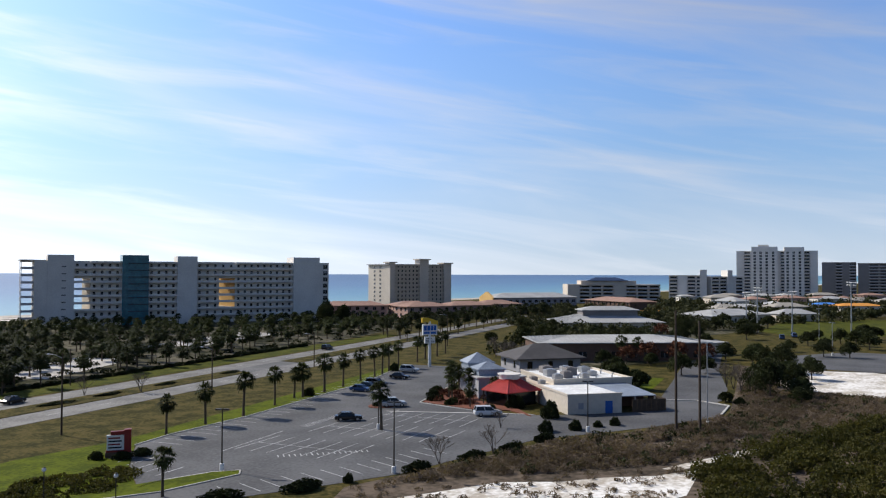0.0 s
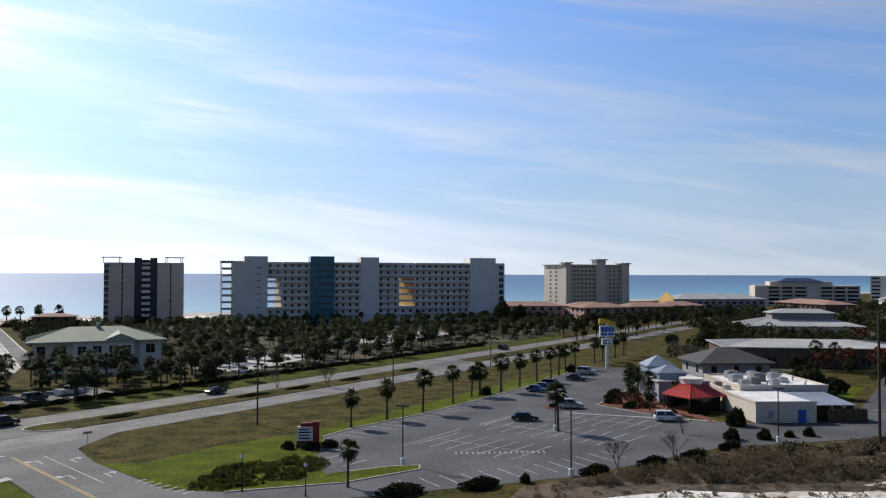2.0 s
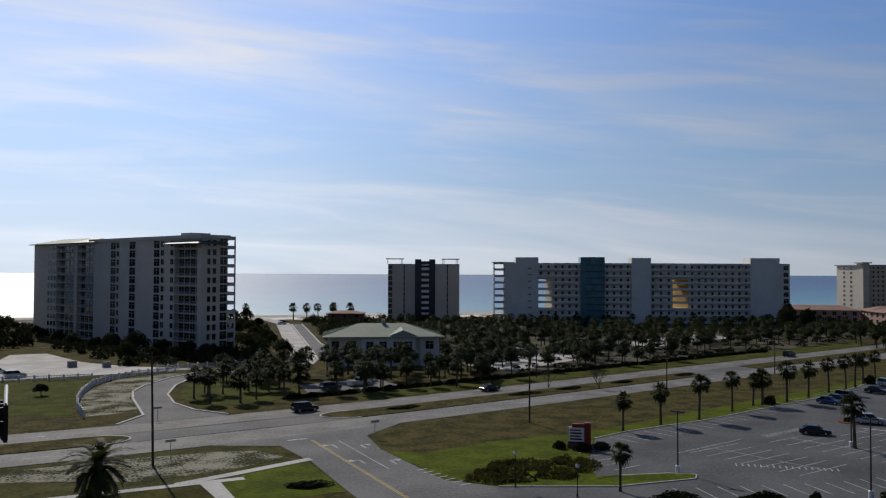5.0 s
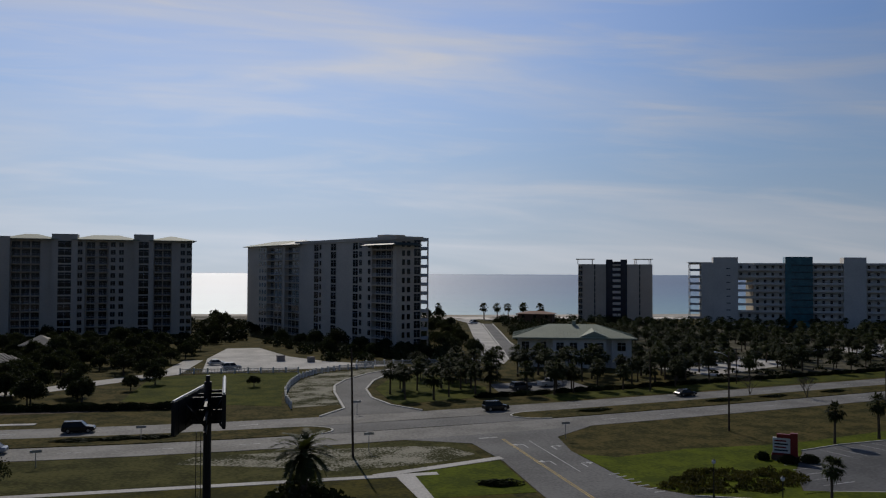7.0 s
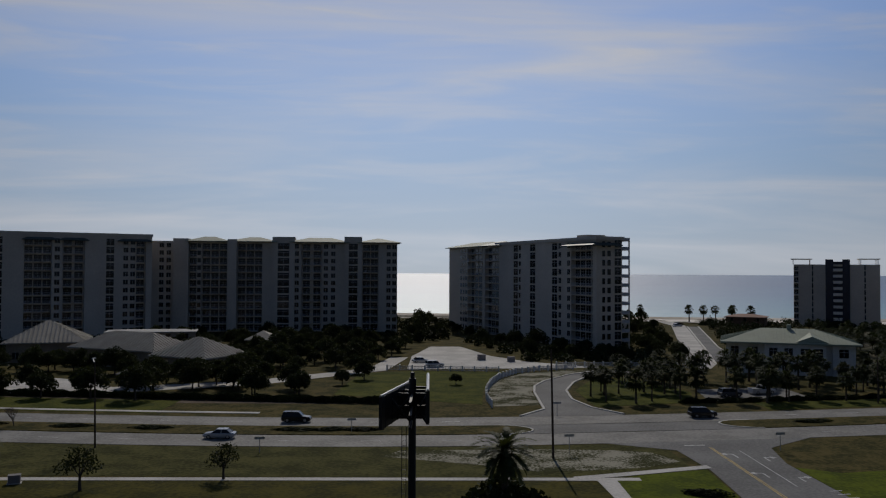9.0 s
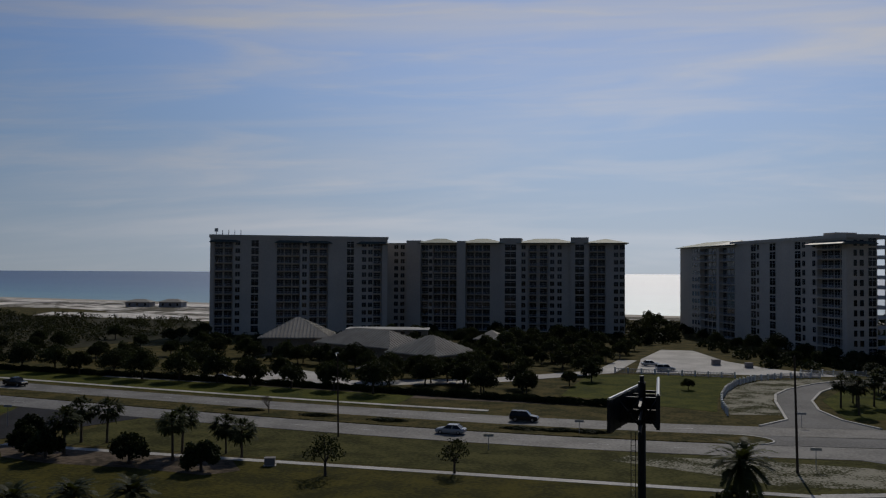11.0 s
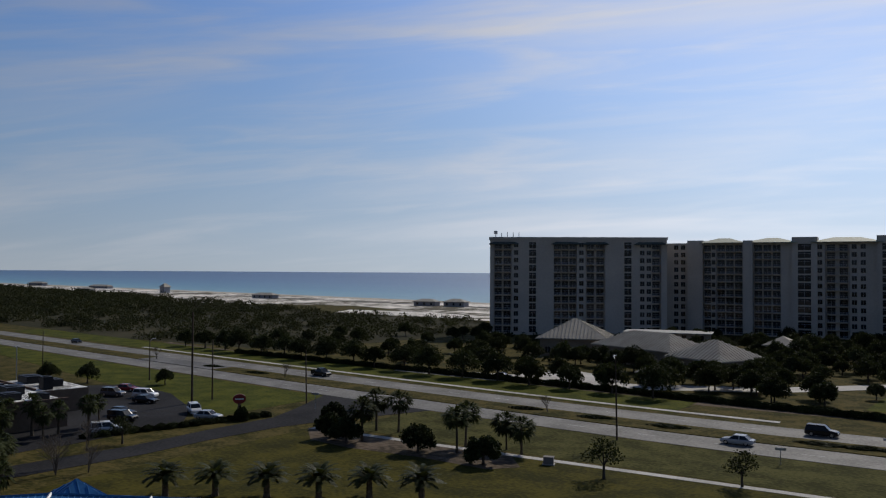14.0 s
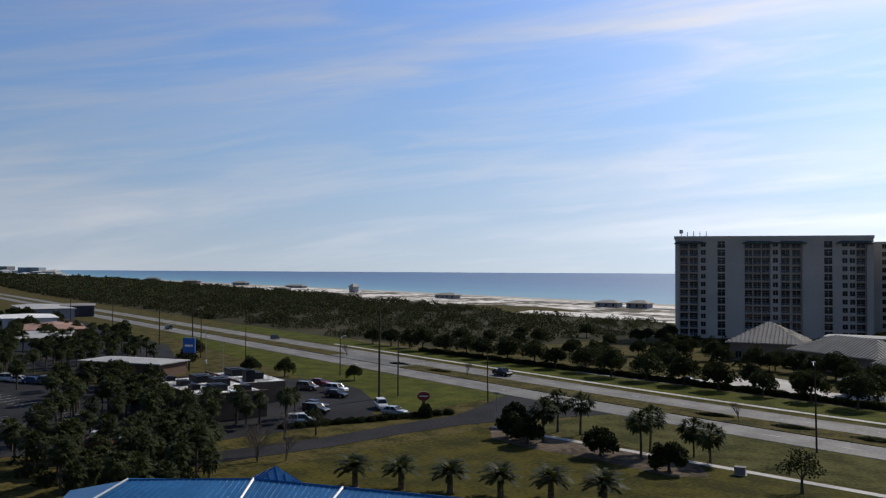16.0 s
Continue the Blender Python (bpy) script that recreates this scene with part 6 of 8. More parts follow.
# the palm grove before the long block
HOLES = [[(60, 198), (104, 194), (108, 226), (64, 234)], [(72, 232), (122, 400), (98, 400), (60, 232)], [(52, 166), (74, 172), (74, 186), (54, 182)]]
GROVE = [(100, 178), (150, 186), (205, 198), (262, 214), (335, 240), (340, 292), (300, 312), (215, 352), (150, 372), (118, 300), (104, 226)]
places = sorted(scatter(GROVE, 430, 21, 4.6, HOLES), key=lambda q: math.hypot(*q))
joined_palms("palm_grove", places[130:], "dark sabal palm grove before the long white block", 4.8, 1.5)
for x, y in places[:130]:
    sabal(x, y, 4.4 + 2.0 * ((x * 7.3 + y * 3.1) % 1), 3, "sabal palm with a round dark crown in a grove", "grove palms", 1.45)
for x, y in scatter([(50, 160), (104, 172), (106, 198), (62, 204), (46, 196)], 44, 22, 4.0, HOLES):
    sabal(x, y, 5.0 + 2.2 * ((x * 5.3 + y * 9.1) % 1), 4, "sabal palm in front of the white office", "office palms", 1.4)
for x, y in scatter([(30, 160), (47, 164), (51, 180), (44, 202), (36, 194), (29, 176)], 15, 23, 3.5):
    sabal(x, y, 5.0 + 1.6 * ((x * 5.3 + y * 9.1) % 1), 5, "sabal palm beside the entrance road", "entrance palms", 1.4)
for x, y in ((130, 424), (124, 428), (136, 424), (142, 418), (146, 428), (100, 430), (152, 420), (88, 430)):
    sabal(x, y, 8.5, 6, "tall palm by the beach road", "beach palms")
joined_palms("highway_palms", scatter([(230, 175), (420, 215), (470, 240), (420, 246), (345, 240), (262, 208)], 60, 24, 6), "sabal palms along the far highway", 6.5, 1.3)
for x, y in ((-79, 97.4), (-82.3, 105), (-78.6, 105.8), (-63.2, 98.5), (-58.7, 104.3), (-55.5, 102.8), (-64.6, 103)):
    sabal(x, y, 6.0 if x < -60 else 4.6, 8, "sabal palm on the lawn by the sidewalk", "lawn palms", 1.6)
for x, y in ((-89.9, 103.8), (-79.6, 94.6), (-67.7, 95.6), (-56.7, 94.7), (-84, 96)):
    tree(DENSE, x, y, 1.15, 1, "dense rounded dark shrub tree on the lawn", "lawn shrubs", "shrub_tree", 1.05)
for x, y, s in ((-40.9, 96.6, 1.0), (-26.1, 102.2, 0.86)):
    tree(OPEN, x, y, s, 2, "small open-crowned tree on the lawn", "lawn trees")
# palms and thickets to the west
for i, (x, y) in enumerate(((-123.8, 38.9), (-108.5, 36.7), (-111.4, 42.4), (-103.4, 42.1), (-109.7, 49.1), (-99.7, 46.1), (-105.1, 51.6), (-93.9, 48.3), (-96.4, 51.8), (-100.9, 56.2), (-101.1, 36.7), (-115.5, 53.4), (-113.5, 60.5), (-111.3, 58), (-118, 33), (-127, 43))):
    sabal(x, y, 4.2 + 1.6 * ((i * 0.37) % 1), 12, "broad sabal palm in a dark thicket", "thicket palms", 1.35)
for i, (x, y) in enumerate(((-150.5, 57.2), (-162.6, 57.7), (-185.9, 59.2), (-213.2, 71.6), (-230.1, 90.2), (-145, 62), (-138, 62.5), (-131, 62), (-142, 66), (-134, 65.5), (-172, 68), (-205, 66), (-220, 80), (-240, 84), (-250, 74))):
    sabal(x, y, 5.0 + 1.2 * ((i * 0.37) % 1), 13, "sabal palm on a car park island", "car park palms", 1.4)
for x, y in scatter([(-119, 37), (-90, 33), (-84, 40), (-88, 50), (-100, 57), (-112, 58)], 34, 25, 3.1):
    sabal(x, y, 4.0 + 2 * ((x * 5.3 + y * 9.1) % 1), 9, "sabal palm in a dark thicket", "thicket palms", 1.15)
for x, y in scatter([(-124, 58), (-116, 66), (-122, 73.5), (-149, 67), (-146, 60)], 20, 28, 3.2) + [(-119.5, 75), (-118, 79), (-120.5, 82.5), (-117, 71)]:
    sabal(x, y, 4.6 + 1.6 * ((x * 5.3 + y * 9.1) % 1), 9, "sabal palm hiding the restaurant front", "restaurant palms", 1.1)
for x, y in ((-136.4, 49.3), (-138, 50.6), (-140.4, 53), (-150, 57.5), (-153, 59), (-147, 55.8), (-133, 46.6), (-130, 52), (-128, 55), (-181, 66), (-178, 64), (-168, 62), (-164, 60.6), (-144, 61), (-134, 58), (-196, 58), (-214, 62), (-206, 50), (-190, 44), (-176, 40), (-222, 48)):
    sabal(x, y, 5.0 + 1.4 * ((x * 5.3 + y * 9.1) % 1), 9, "sabal palm on a car park island", "car park palms", 1.05)
joined_palms("shop_palms", scatter([(-320, 30), (-225, 34), (-205, 74), (-225, 108), (-320, 120)], 60, 26, 6, [[(-290, 24), (-225, 24), (-225, 60), (-290, 60)]]), "dark sabal palms among the shop car parks", 6.0, 1.15)
joined_palms("roadside_palms", scatter([(-300, 72), (-207, 78), (-207, 100), (-300, 132)], 46, 29, 4.5, [[(-305, 80), (-266, 78), (-266, 112), (-305, 116)]]), "dark sabal palms on the roadside car parks", 5.6, 1.1)
joined_trees("roadside_trees", scatter([(-480, 90), (-300, 70), (-235, 100), (-300, 135), (-470, 160)], 34, 27, 9), "dark trees among the roadside shops")
for x, y, s in ((-190, 78, 0.9), (-200, 104, 0.9), (-176, 108, 0.8), (-152, 120, 0.7), (-168, 112, 0.8), (-222, 118, 0.9)):
    tree(OAKS, x, y, s, 4, "dark oak beside the restaurant", "restaurant oaks")
for x, y, s in ((-166, 70, 0.95), (-172, 73, 1.05), (-178, 76, 1.0), (-160, 74, 0.9), (-164, 78, 1.0), (-184, 80, 1.0), (-157, 70, 0.75)):
    tree(OAKS, x, y, s, 16, "broad dark oak beside the restaurant", "restaurant oaks")
tree(OPEN, -105.5, 76, 0.8, 4, "small dark tree beside the street", "street trees")
# date palms on the lawn below
DATE = [pinnate_crown(400 + k, 2.75, 46, M_DATE, (6, 80)) for k in range(3)]
for i, (x, y) in enumerate(((-77.5, 61.4), (-73.1, 64.6), (-68.1, 67.5), (-63.1, 70.4), (-58.6, 73.6), (-53.3, 76.0))):
    p = thing("date_palm", pose(x, y, 0, 0, 0, 57 * i), "squat date palm with arching feather fronds on the lawn", "palm tree", "date palms")
    tr, tip = palm_trunk(2.05, 0.36, 0.30, 90 + i, 0.05)
    share("trunk", tr, p)
    share("crown", DATE[i % 3], p, Matrix.Translation(tip))
p = thing("date_palm", pose(5.6, 76, 0), "tall date palm with drooping feather fronds by the billboard", "palm tree")
tr, tip = palm_trunk(9.0, 0.36, 0.30, 99, 0.15)
share("trunk", tr, p)
share("crown", pinnate_crown(410, 3.1, 54, M_DATE, (-48, 80)), p, Matrix.Translation(tip))
for x, y, s in ((4.2, 74.6, 1.9), (7.4, 75.2, 1.8), (5.6, 77.2, 2.0), (10.4, 77, 1.2), (1.8, 76, 1.2)):
    tree(DENSE, x, y, s, 5, "dark tree below the tall date palm", "billboard trees")
# oaks round the clubhouse and the drive
for i, (x, y) in enumerate(((-112, 214), (-104, 216), (-96, 211), (-90, 208), (-84, 206), (-78, 203), (-73, 198), (-66, 193), (-58, 190), (-51, 192), (-100, 208), (-46, 198), (-118, 220), (-62, 184), (-86, 178), (-52, 182), (-106, 178), (-116, 184), (-74, 176), (-94, 176))):
    tree(OAKS, x, y, 0.9 + 0.3 * ((i * 0.37) % 1), 17, "broad dark oak beside the clubhouse drive", "clubhouse oaks")
for x, y in scatter([(-60, 168), (-30, 170), (-26, 178), (-34, 192), (-50, 190), (-62, 176)], 8, 37, 7.5):
    tree(OAKS, x, y, 1.0, 18, "broad dark oak above the hedge", "hedge oaks")
for i, (x, y) in enumerate(((-22, 187), (-18, 196), (-21, 208), (-19, 222), (-18, 238), (-15, 251), (-30, 174), (-38, 170), (-14, 263), (-12, 276), (-25, 231), (-29, 246), (-23, 259), (-27, 216), (-35, 206), (-41, 216), (-47, 207), (-34, 226), (-38, 238), (-50, 222))):
    tree(OAKS, x, y, 0.72 + 0.3 * ((i * 0.37) % 1), 24, "round dark oak beside the concrete drive", "drive oaks")
# oaks before the resort
AV = [[(-128, 170), (-100, 164), (-66, 170), (-40, 182), (-60, 192), (-82, 202), (-102, 207), (-110, 190)], [(-120, 222), (-52, 196), (-54, 216), (-100, 250)], [(-40, 164), (-12, 164), (-6, 300), (-20, 300), (-24, 222), (-44, 192)]]
for x, y in scatter([(-104, 172), (-60, 164), (-12, 178), (-18, 216), (-8, 280), (-40, 318), (-100, 300), (-118, 240)], 70, 31, 6.5, AV):
    tree(OAKS, x, y, 0.85 + 0.35 * ((x * 3.7 + y) % 1), 6, "broad dark live oak before the resort", "resort oaks")
for i in range(18):
    x = -222 + 9.6 * i
    tree(OAKS, x, road_y(x) + 39.5 + 3 * ((i * 0.37) % 1), 1.1 + 0.25 * ((i * 0.61) % 1), 7, "round street oak on the green lawn", "street oaks")
for x, y in scatter([(-210, 200), (-120, 186), (-124, 240), (-170, 282), (-205, 250)], 26, 32, 7):
    tree(OAKS, x, y, 1.0, 8, "dark oak beside the dunes", "dune oaks")
for x, y in scatter([(54, 272), (62, 250), (60, 232), (70, 240), (98, 380), (64, 372), (60, 300)], 22, 33, 5):
    tree(OAKS, x, y, 0.9, 9, "dark oak below the condominium", "condominium oaks")
for x, y, s in ((30, 270, 1.7), (36, 262, 1.5), (42, 256, 1.2), (24, 284, 1.4), (50, 258, 1.0), (6, 340, 1.0), (-2, 350, 1.0), (10, 320, 1.1), (-8, 300, 1.1), (-12, 330, 1.1), (3, 188, 0.75), (26, 256, 1.3), (38, 250, 1.2), (46, 246, 1.1), (53, 243, 1.0), (14, 302, 1.2), (20, 292, 1.2), (44, 262, 1.3), (58, 240, 1.0), (33, 254, 1.0), (-4, 322, 1.1), (0, 334, 1.1), (-10, 346, 1.1), (4, 356, 1.1), (-14, 312, 1.0)):
    tree(OAKS, x, y, s * 0.72, 10, "dark oak at the foot of the condominium", "condominium oaks")
joined_trees("beach_trees", scatter([(-20, 380), (100, 420), (104, 440), (-20, 440)], 26, 34, 6), "dark trees behind the beach")
for x, y, s in ((292, 262, 1.3), (300, 258, 1.3), (320, 286, 1.2)):
    tree(OAKS, x, y, s, 12, "tall dark cypress-like tree before the white block", "block trees", "tree", 1.7)
# by the back street and among the far roofs
for x, y, s, kinds in ((176, 70, 1.15, DENSE), (205, 68, 1.0, OAKS), (212, 64, 0.9, OAKS), (178, 44, 0.8, OPEN), (186, 47, 1.0, OPEN), (180, 36, 0.9, OAKS), (172, 34, 0.7, OAKS), (196, 48, 0.9, OAKS), (232, 78, 1.1, RUST), (238, 72, 1.0, RUST), (244, 92, 1.0, OAKS), (250, 70, 1.0, OAKS)):
    tree(kinds, x, y, s, 13, "tree beside the back street", "back street trees")
for i, (x, y, sc) in enumerate(((299, 141, 1.0), (306, 136, 0.9), (308, 129, 0.95), (292, 141, 0.9), (275, 48, 0.9), (276, 41, 0.9), (315, 60, 1.0), (354, 48, 1.2), (357, 44, 1.1), (328, 84, 1.1), (400, 93, 1.3), (322, 101, 1.0), (349, 115, 1.1), (286, 60, 0.8), (300, 52, 0.9), (330, 52, 1.0), (342, 62, 0.9), (372, 96, 1.0), (386, 98, 1.0), (268, 116, 0.9), (280, 122, 1.0), (288, 132, 0.9))):
    tree(OAKS, x, y, sc, 20, "dark rounded tree between the low roofs", "town trees")
for x, y, sc in ((309, 110, 1.1), (225, 84, 1.1), (222, 89, 0.9)):
    tree(RUST, x, y, sc, 21, "russet-leaved tree beside the shed", "russet trees")
for x, y, sc, sz in ((174.6, 67.5, 1.35, 1.0), (168, 47, 0.7, 0.9), (162.3, 42.8, 0.6, 1.0)):
    tree(DENSE, x, y, sc, 22, "dense olive shrub tree beside the back street", "back street shrubs", "shrub_tree", sz)
for x, y, sc, sz in ((178, 41, 0.95, 1.5), (192, 43, 1.0, 1.4), (187, 38, 0.9, 1.5), (225, 49, 1.0, 1.3)):
    tree(OAKS, x, y, sc, 23, "tall dark evergreen beside the back street", "back street evergreens", "tree", sz)
joined_trees("town_trees", scatter([(250, 110), (330, 100), (420, 60), (560, 40), (560, 130), (420, 180), (330, 190), (250, 150)], 70, 35, 8, [[(310, 120), (352, 100), (380, 140), (330, 190)], [(340, 60), (410, 30), (520, 50), (470, 100), (380, 92)]]), "dark trees among low roofs")
for x, y, s in ((262, 128, 1.0), (256, 120, 0.9), (270, 104, 1.1), (282, 96, 1.0), (276, 84, 1.1), (290, 108, 1.0), (300, 100, 1.1), (206, 100, 0.8), (214, 92, 0.8), (222, 82, 0.7), (206, 44, 1.1), (214, 40, 1.0), (212, 50, 1.0), (176, 73, 1.2), (182, 76, 1.2), (240, 60, 1.1), (252, 62, 1.1), (236, 56, 1.0)):
    tree(OAKS, x, y, s, 19, "large dark tree beside the back street", "back street trees")
c = scatter([(215, 128), (330, 175), (350, 200), (470, 235), (520, 200), (480, 140), (380, 104), (352, 122), (330, 150), (290, 130), (262, 112)], 210, 62, 0, [[(310, 120), (352, 100), (384, 140), (335, 190)], [(200, 112), (246, 70), (280, 92), (236, 136)]]) + scatter([(262, 96), (300, 104), (330, 118), (322, 156), (300, 150), (262, 120)], 60, 65) + scatter([(360, 108), (420, 128), (470, 112), (560, 100), (560, 140), (440, 170), (390, 150)], 90, 66)
stuff("mid_town_woods", clump_mesh("mid_town_woods", [(x, y, 0) for x, y in c], NR.uniform(1.8, 3.6, len(c)), NR.uniform(2.5, 5.5, len(c)), 110, 0.8, M_SCRUB), "dark trees and shrubs between the low roofs", "trees")
joined_trees("field_trees", scatter([(250, 40), (340, 52), (420, 20), (420, -10), (260, 0)], 22, 36, 8, [[(236, 18), (298, 22), (298, 46), (270, 60), (238, 54)]]), "dark trees at the edge of the field")
for x, y, k, s in ((92.1, 62.6, 0, 1.0), (101.1, 59.8, 1, 1.0), (111.2, 150, 0, 1.1), (102.1, 156, 1, 1.0), (-196, road_y(-196) + 12, 0, 0.9), (-140, road_y(-140) + 12, 1, 0.9), (-105, 70, 1, 1.1), (-99, 62, 0, 1.1), (-68, road_y(-68) + 12, 0, 0.8), (119, 69, 1, 0.8), (187, 50.6, 0, 1.5), (183, 48, 1, 1.4), (190, 53, 1, 1.4), (209, 118, 0, 1.4), (218, 128, 1, 1.5), (212, 115, 1, 1.3), (214, 122, 0, 1.4), (-96, 60, 0, 1.0), (-94, 63, 1, 0.9)):
    p = thing("bare_tree", pose(x, y, 0, 0, 0, 40 * k), "small leafless winter tree with fine twigs", "tree", "bare trees")
    share("branch_crown", BARE[k], p, Matrix.Diagonal((s, s, s, 1)))
# clipped shrubs and hedges
for x, y, a, b, c in ((71.6, 68.1, 2.6, 1.2, 1.0), (87.0, 62.8, 2.2, 1.2, 1.0), (96.3, 60.5, 2.4, 1.1, 1.0), (105, 59.0, 2.2, 1.1, 1.0), (114, 58.4, 2.0, 1.1, 1.0), (120, 61.5, 1.4, 1.3, 1.4), (124, 58.3, 1.2, 1.2, 1.3),
                      (129, 56.6, 0.9, 0.9, 0.8), (132, 54.9, 1.0, 1.0, 1.1), (131.5, 66.6, 1.9, 1.7, 2.3), (77.8, 66, 0.7, 0.7, 0.9), (64, 72, 2.6, 1.2, 1.0), (70.4, 98.6, 1.2, 0.8, 0.9), (73.4, 98.4, 1.3, 0.8, 0.9), (68.4, 101.4, 0.9, 0.8, 0.9), (128, 118.8, 1.2, 1.1, 1.4), (172, 131, 1.4, 1.2, 1.6),
                      (138, 76.5, 1.8, 1.5, 2.0), (134.6, 88.6, 1.6, 1.2, 1.1), (137, 94, 1.6, 1.3, 1.0), (132.6, 79, 1.4, 1.0, 1.0), (141, 97.6, 1.6, 1.2, 1.1), (146, 100, 1.6, 1.3, 1.2), (30, 96, 2.4, 1.0, 0.6), (126, 98.4, 2.0, 1.5, 0.9)):
    shrub(x, y, a, b, c, -20)
for x in (90.5, 105, 62.5, 92.9, -22.5, -12.3, -73.6, -59.4, -45.4, 121, 145, -18, -150, -170):
    shrub(x, road_y(x) + 12, 3.2, 1.1, 0.5, 4, "low dark hedge on the median", "median hedges", "hedge")
for i in range(44):
    x = -190 + 4.1 * i
    shrub(x, 171.5 - 0.085 * (x + 120) if x < -60 else 165.5 - 0.1 * (x + 60), 3.0, 0.9, 1.1, -6, "long dark clipped hedge beyond the highway", "resort hedge", "hedge")
for i in range(15):
    shrub(-113 + 0.55 * i, 76 + 2.0 * i, 1.2, 1.0, 0.75, 70, "low hedge along the restaurant lot", "lot hedge", "hedge")
for i in range(40):
    x = 48 + 4.2 * i
    shrub(x, road_y(x) + 35, 2.2, 0.9, 0.8, 10, "low dark hedge beyond the highway", "highway hedge", "hedge")
# brush, thicket and scrub
BRUSH = [(78, 62), (97, 59), (113, 56.5), (134, 46), (152, 41), (186, 48), (236, 58), (190, 42), (188, 20), (236, 14), (230, -10), (176, 12), (140, 26), (112, 36), (98, 46), (88, 56)]
c = scatter(BRUSH, 1700, 41)
stuff("dry_brush", clump_mesh("dry_brush", [(x, y, 0) for x, y in c], NR.uniform(0.6, 1.5, len(c)), NR.uniform(0.4, 1.0, len(c)), 80, 0.5, M_BRUSH, 0.16, 0.35), "dry brown winter brush over dark soil", "brush")
c = scatter(BRUSH, 240, 42)
stuff("low_scrub", clump_mesh("low_scrub", [(x, y, 0) for x, y in c], NR.uniform(0.6, 1.5, len(c)), NR.uniform(0.5, 1.2, len(c)), 60, 0.3, M_SCRUB), "scattered dark green scrub in the brush", "scrub")
c = scatter([(62, 42), (66, 54), (76, 64), (88, 55.5), (97, 45), (106, 37), (110, 34), (95, 30), (80, 35)], 130, 61)
stuff("sand_brush", clump_mesh("sand_brush", [(x, y, 0) for x, y in c], NR.uniform(0.3, 0.9, len(c)), NR.uniform(0.2, 0.6, len(c)), 40, 0.4, M_BRUSH, 0.22, 0.3), "thin dry brush on the white sand", "brush")
CORNER = [(86, 22), (93, 29.5), (108, 34), (124, 31.5), (150, 23), (172, 14), (190, 0), (150, -14), (112, 4), (98, 18)]
c = scatter(CORNER, 430, 43)
stuff("olive_thicket", clump_mesh("olive_thicket", [(x, y, 0) for x, y in c], NR.uniform(1.1, 2.2, len(c)), NR.uniform(0.9, 2.2, len(c)), 260, 0.25, M_OLIVE), "dense olive green thicket of low oak scrub", "thicket")
SWALE = [(46.8, 91), (55, 97.3), (66.5, 95.3), (67.5, 90.5), (66, 88), (60, 85.2), (51.5, 87)]
c = scatter(SWALE, 110, 44)
stuff("swale_shrubs", clump_mesh("swale_shrubs", [(x, y, 0) for x, y in c], NR.uniform(0.6, 1.2, len(c)), NR.uniform(0.3, 0.7, len(c)), 130, 0.17, M_OLIVE), "low olive shrubs in a grassy swale", "shrubs")
SCRUB = [(-190, 196), (-178, 292), (-215, 360), (-330, 372), (-420, 415), (-620, 470), (-900, 520), (-1500, 640), (-1500, 430), (-900, 300), (-600, 245), (-400, 214), (-260, 192)]
c = scatter(SCRUB, 3000, 45)
rad = np.array([1.8 + 0.004 * max(0, -x - 150) for x, y in c]) * NR.uniform(0.7, 1.4, len(c))
stuff("dune_scrub", clump_mesh("dune_scrub", [(x, y, 0) for x, y in c], rad * 1.3, rad * 0.9 + 0.6, 130, 0.2 * rad, M_SCRUB), "wide dark evergreen dune scrub", "scrub")
c = scatter([(-4800, 1260), (-1500, 650), (-1500, 470), (-1500, 340), (-4800, 700)], 900, 46)
stuff("far_woods", clump_mesh("far_woods", [(x, y, 0) for x, y in c], NR.uniform(14, 30, len(c)), NR.uniform(5, 9, len(c)), 60, 5.0, M_SCRUB), "far dark woods along the shore", "woods")
c = scatter([(-2600, -60), (-500, 60), (-500, 120), (-700, 200), (-1500, 330), (-2600, 480)], 500, 47)
stuff("roadside_woods", clump_mesh("roadside_woods", [(x, y, 0) for x, y in c if abs(y - road_y(x) - 12) > 30], [7.0] * len([1 for x, y in c if abs(y - road_y(x) - 12) > 30]), [6.0] * len([1 for x, y in c if abs(y - road_y(x) - 12) > 30]), 70, 2.2, M_SCRUB), "far dark trees along the highway", "woods")
c = scatter([(350, 270), (480, 300), (560, 250), (900, 130), (1000, 40), (560, 20), (430, 100), (400, 200)], 620, 48)
stuff("town_woods", clump_mesh("town_woods", [(x, y, 0) for x, y in c], NR.uniform(2.5, 6, len(c)), NR.uniform(3, 6.5, len(c)), 90, 1.3, M_SCRUB), "dark trees filling the town between roofs", "trees")
c = scatter(GROVE, 420, 49, 0, HOLES)
stuff("grove_undergrowth", clump_mesh("grove_undergrowth", [(x, y, 0) for x, y in c], NR.uniform(1.0, 2.2, len(c)), NR.uniform(0.4, 1.3, len(c)), 70, 0.4, M_HEDGE), "dark undergrowth below the palms", "undergrowth")
c = scatter([(-110, 206), (-24, 224), (-16, 300), (-20, 345), (-104, 318), (-165, 284), (-150, 230)], 190, 50, 0, AV)
stuff("resort_undergrowth", clump_mesh("resort_undergrowth", [(x, y, 0) for x, y in c], NR.uniform(1.2, 2.6, len(c)), NR.uniform(0.8, 2.2, len(c)), 60, 0.55, M_HEDGE), "dark shrubs below the resort oaks", "undergrowth")
c = scatter([(-118, 36), (-84, 34), (-88, 48), (-100, 55), (-112, 54)], 70, 51)
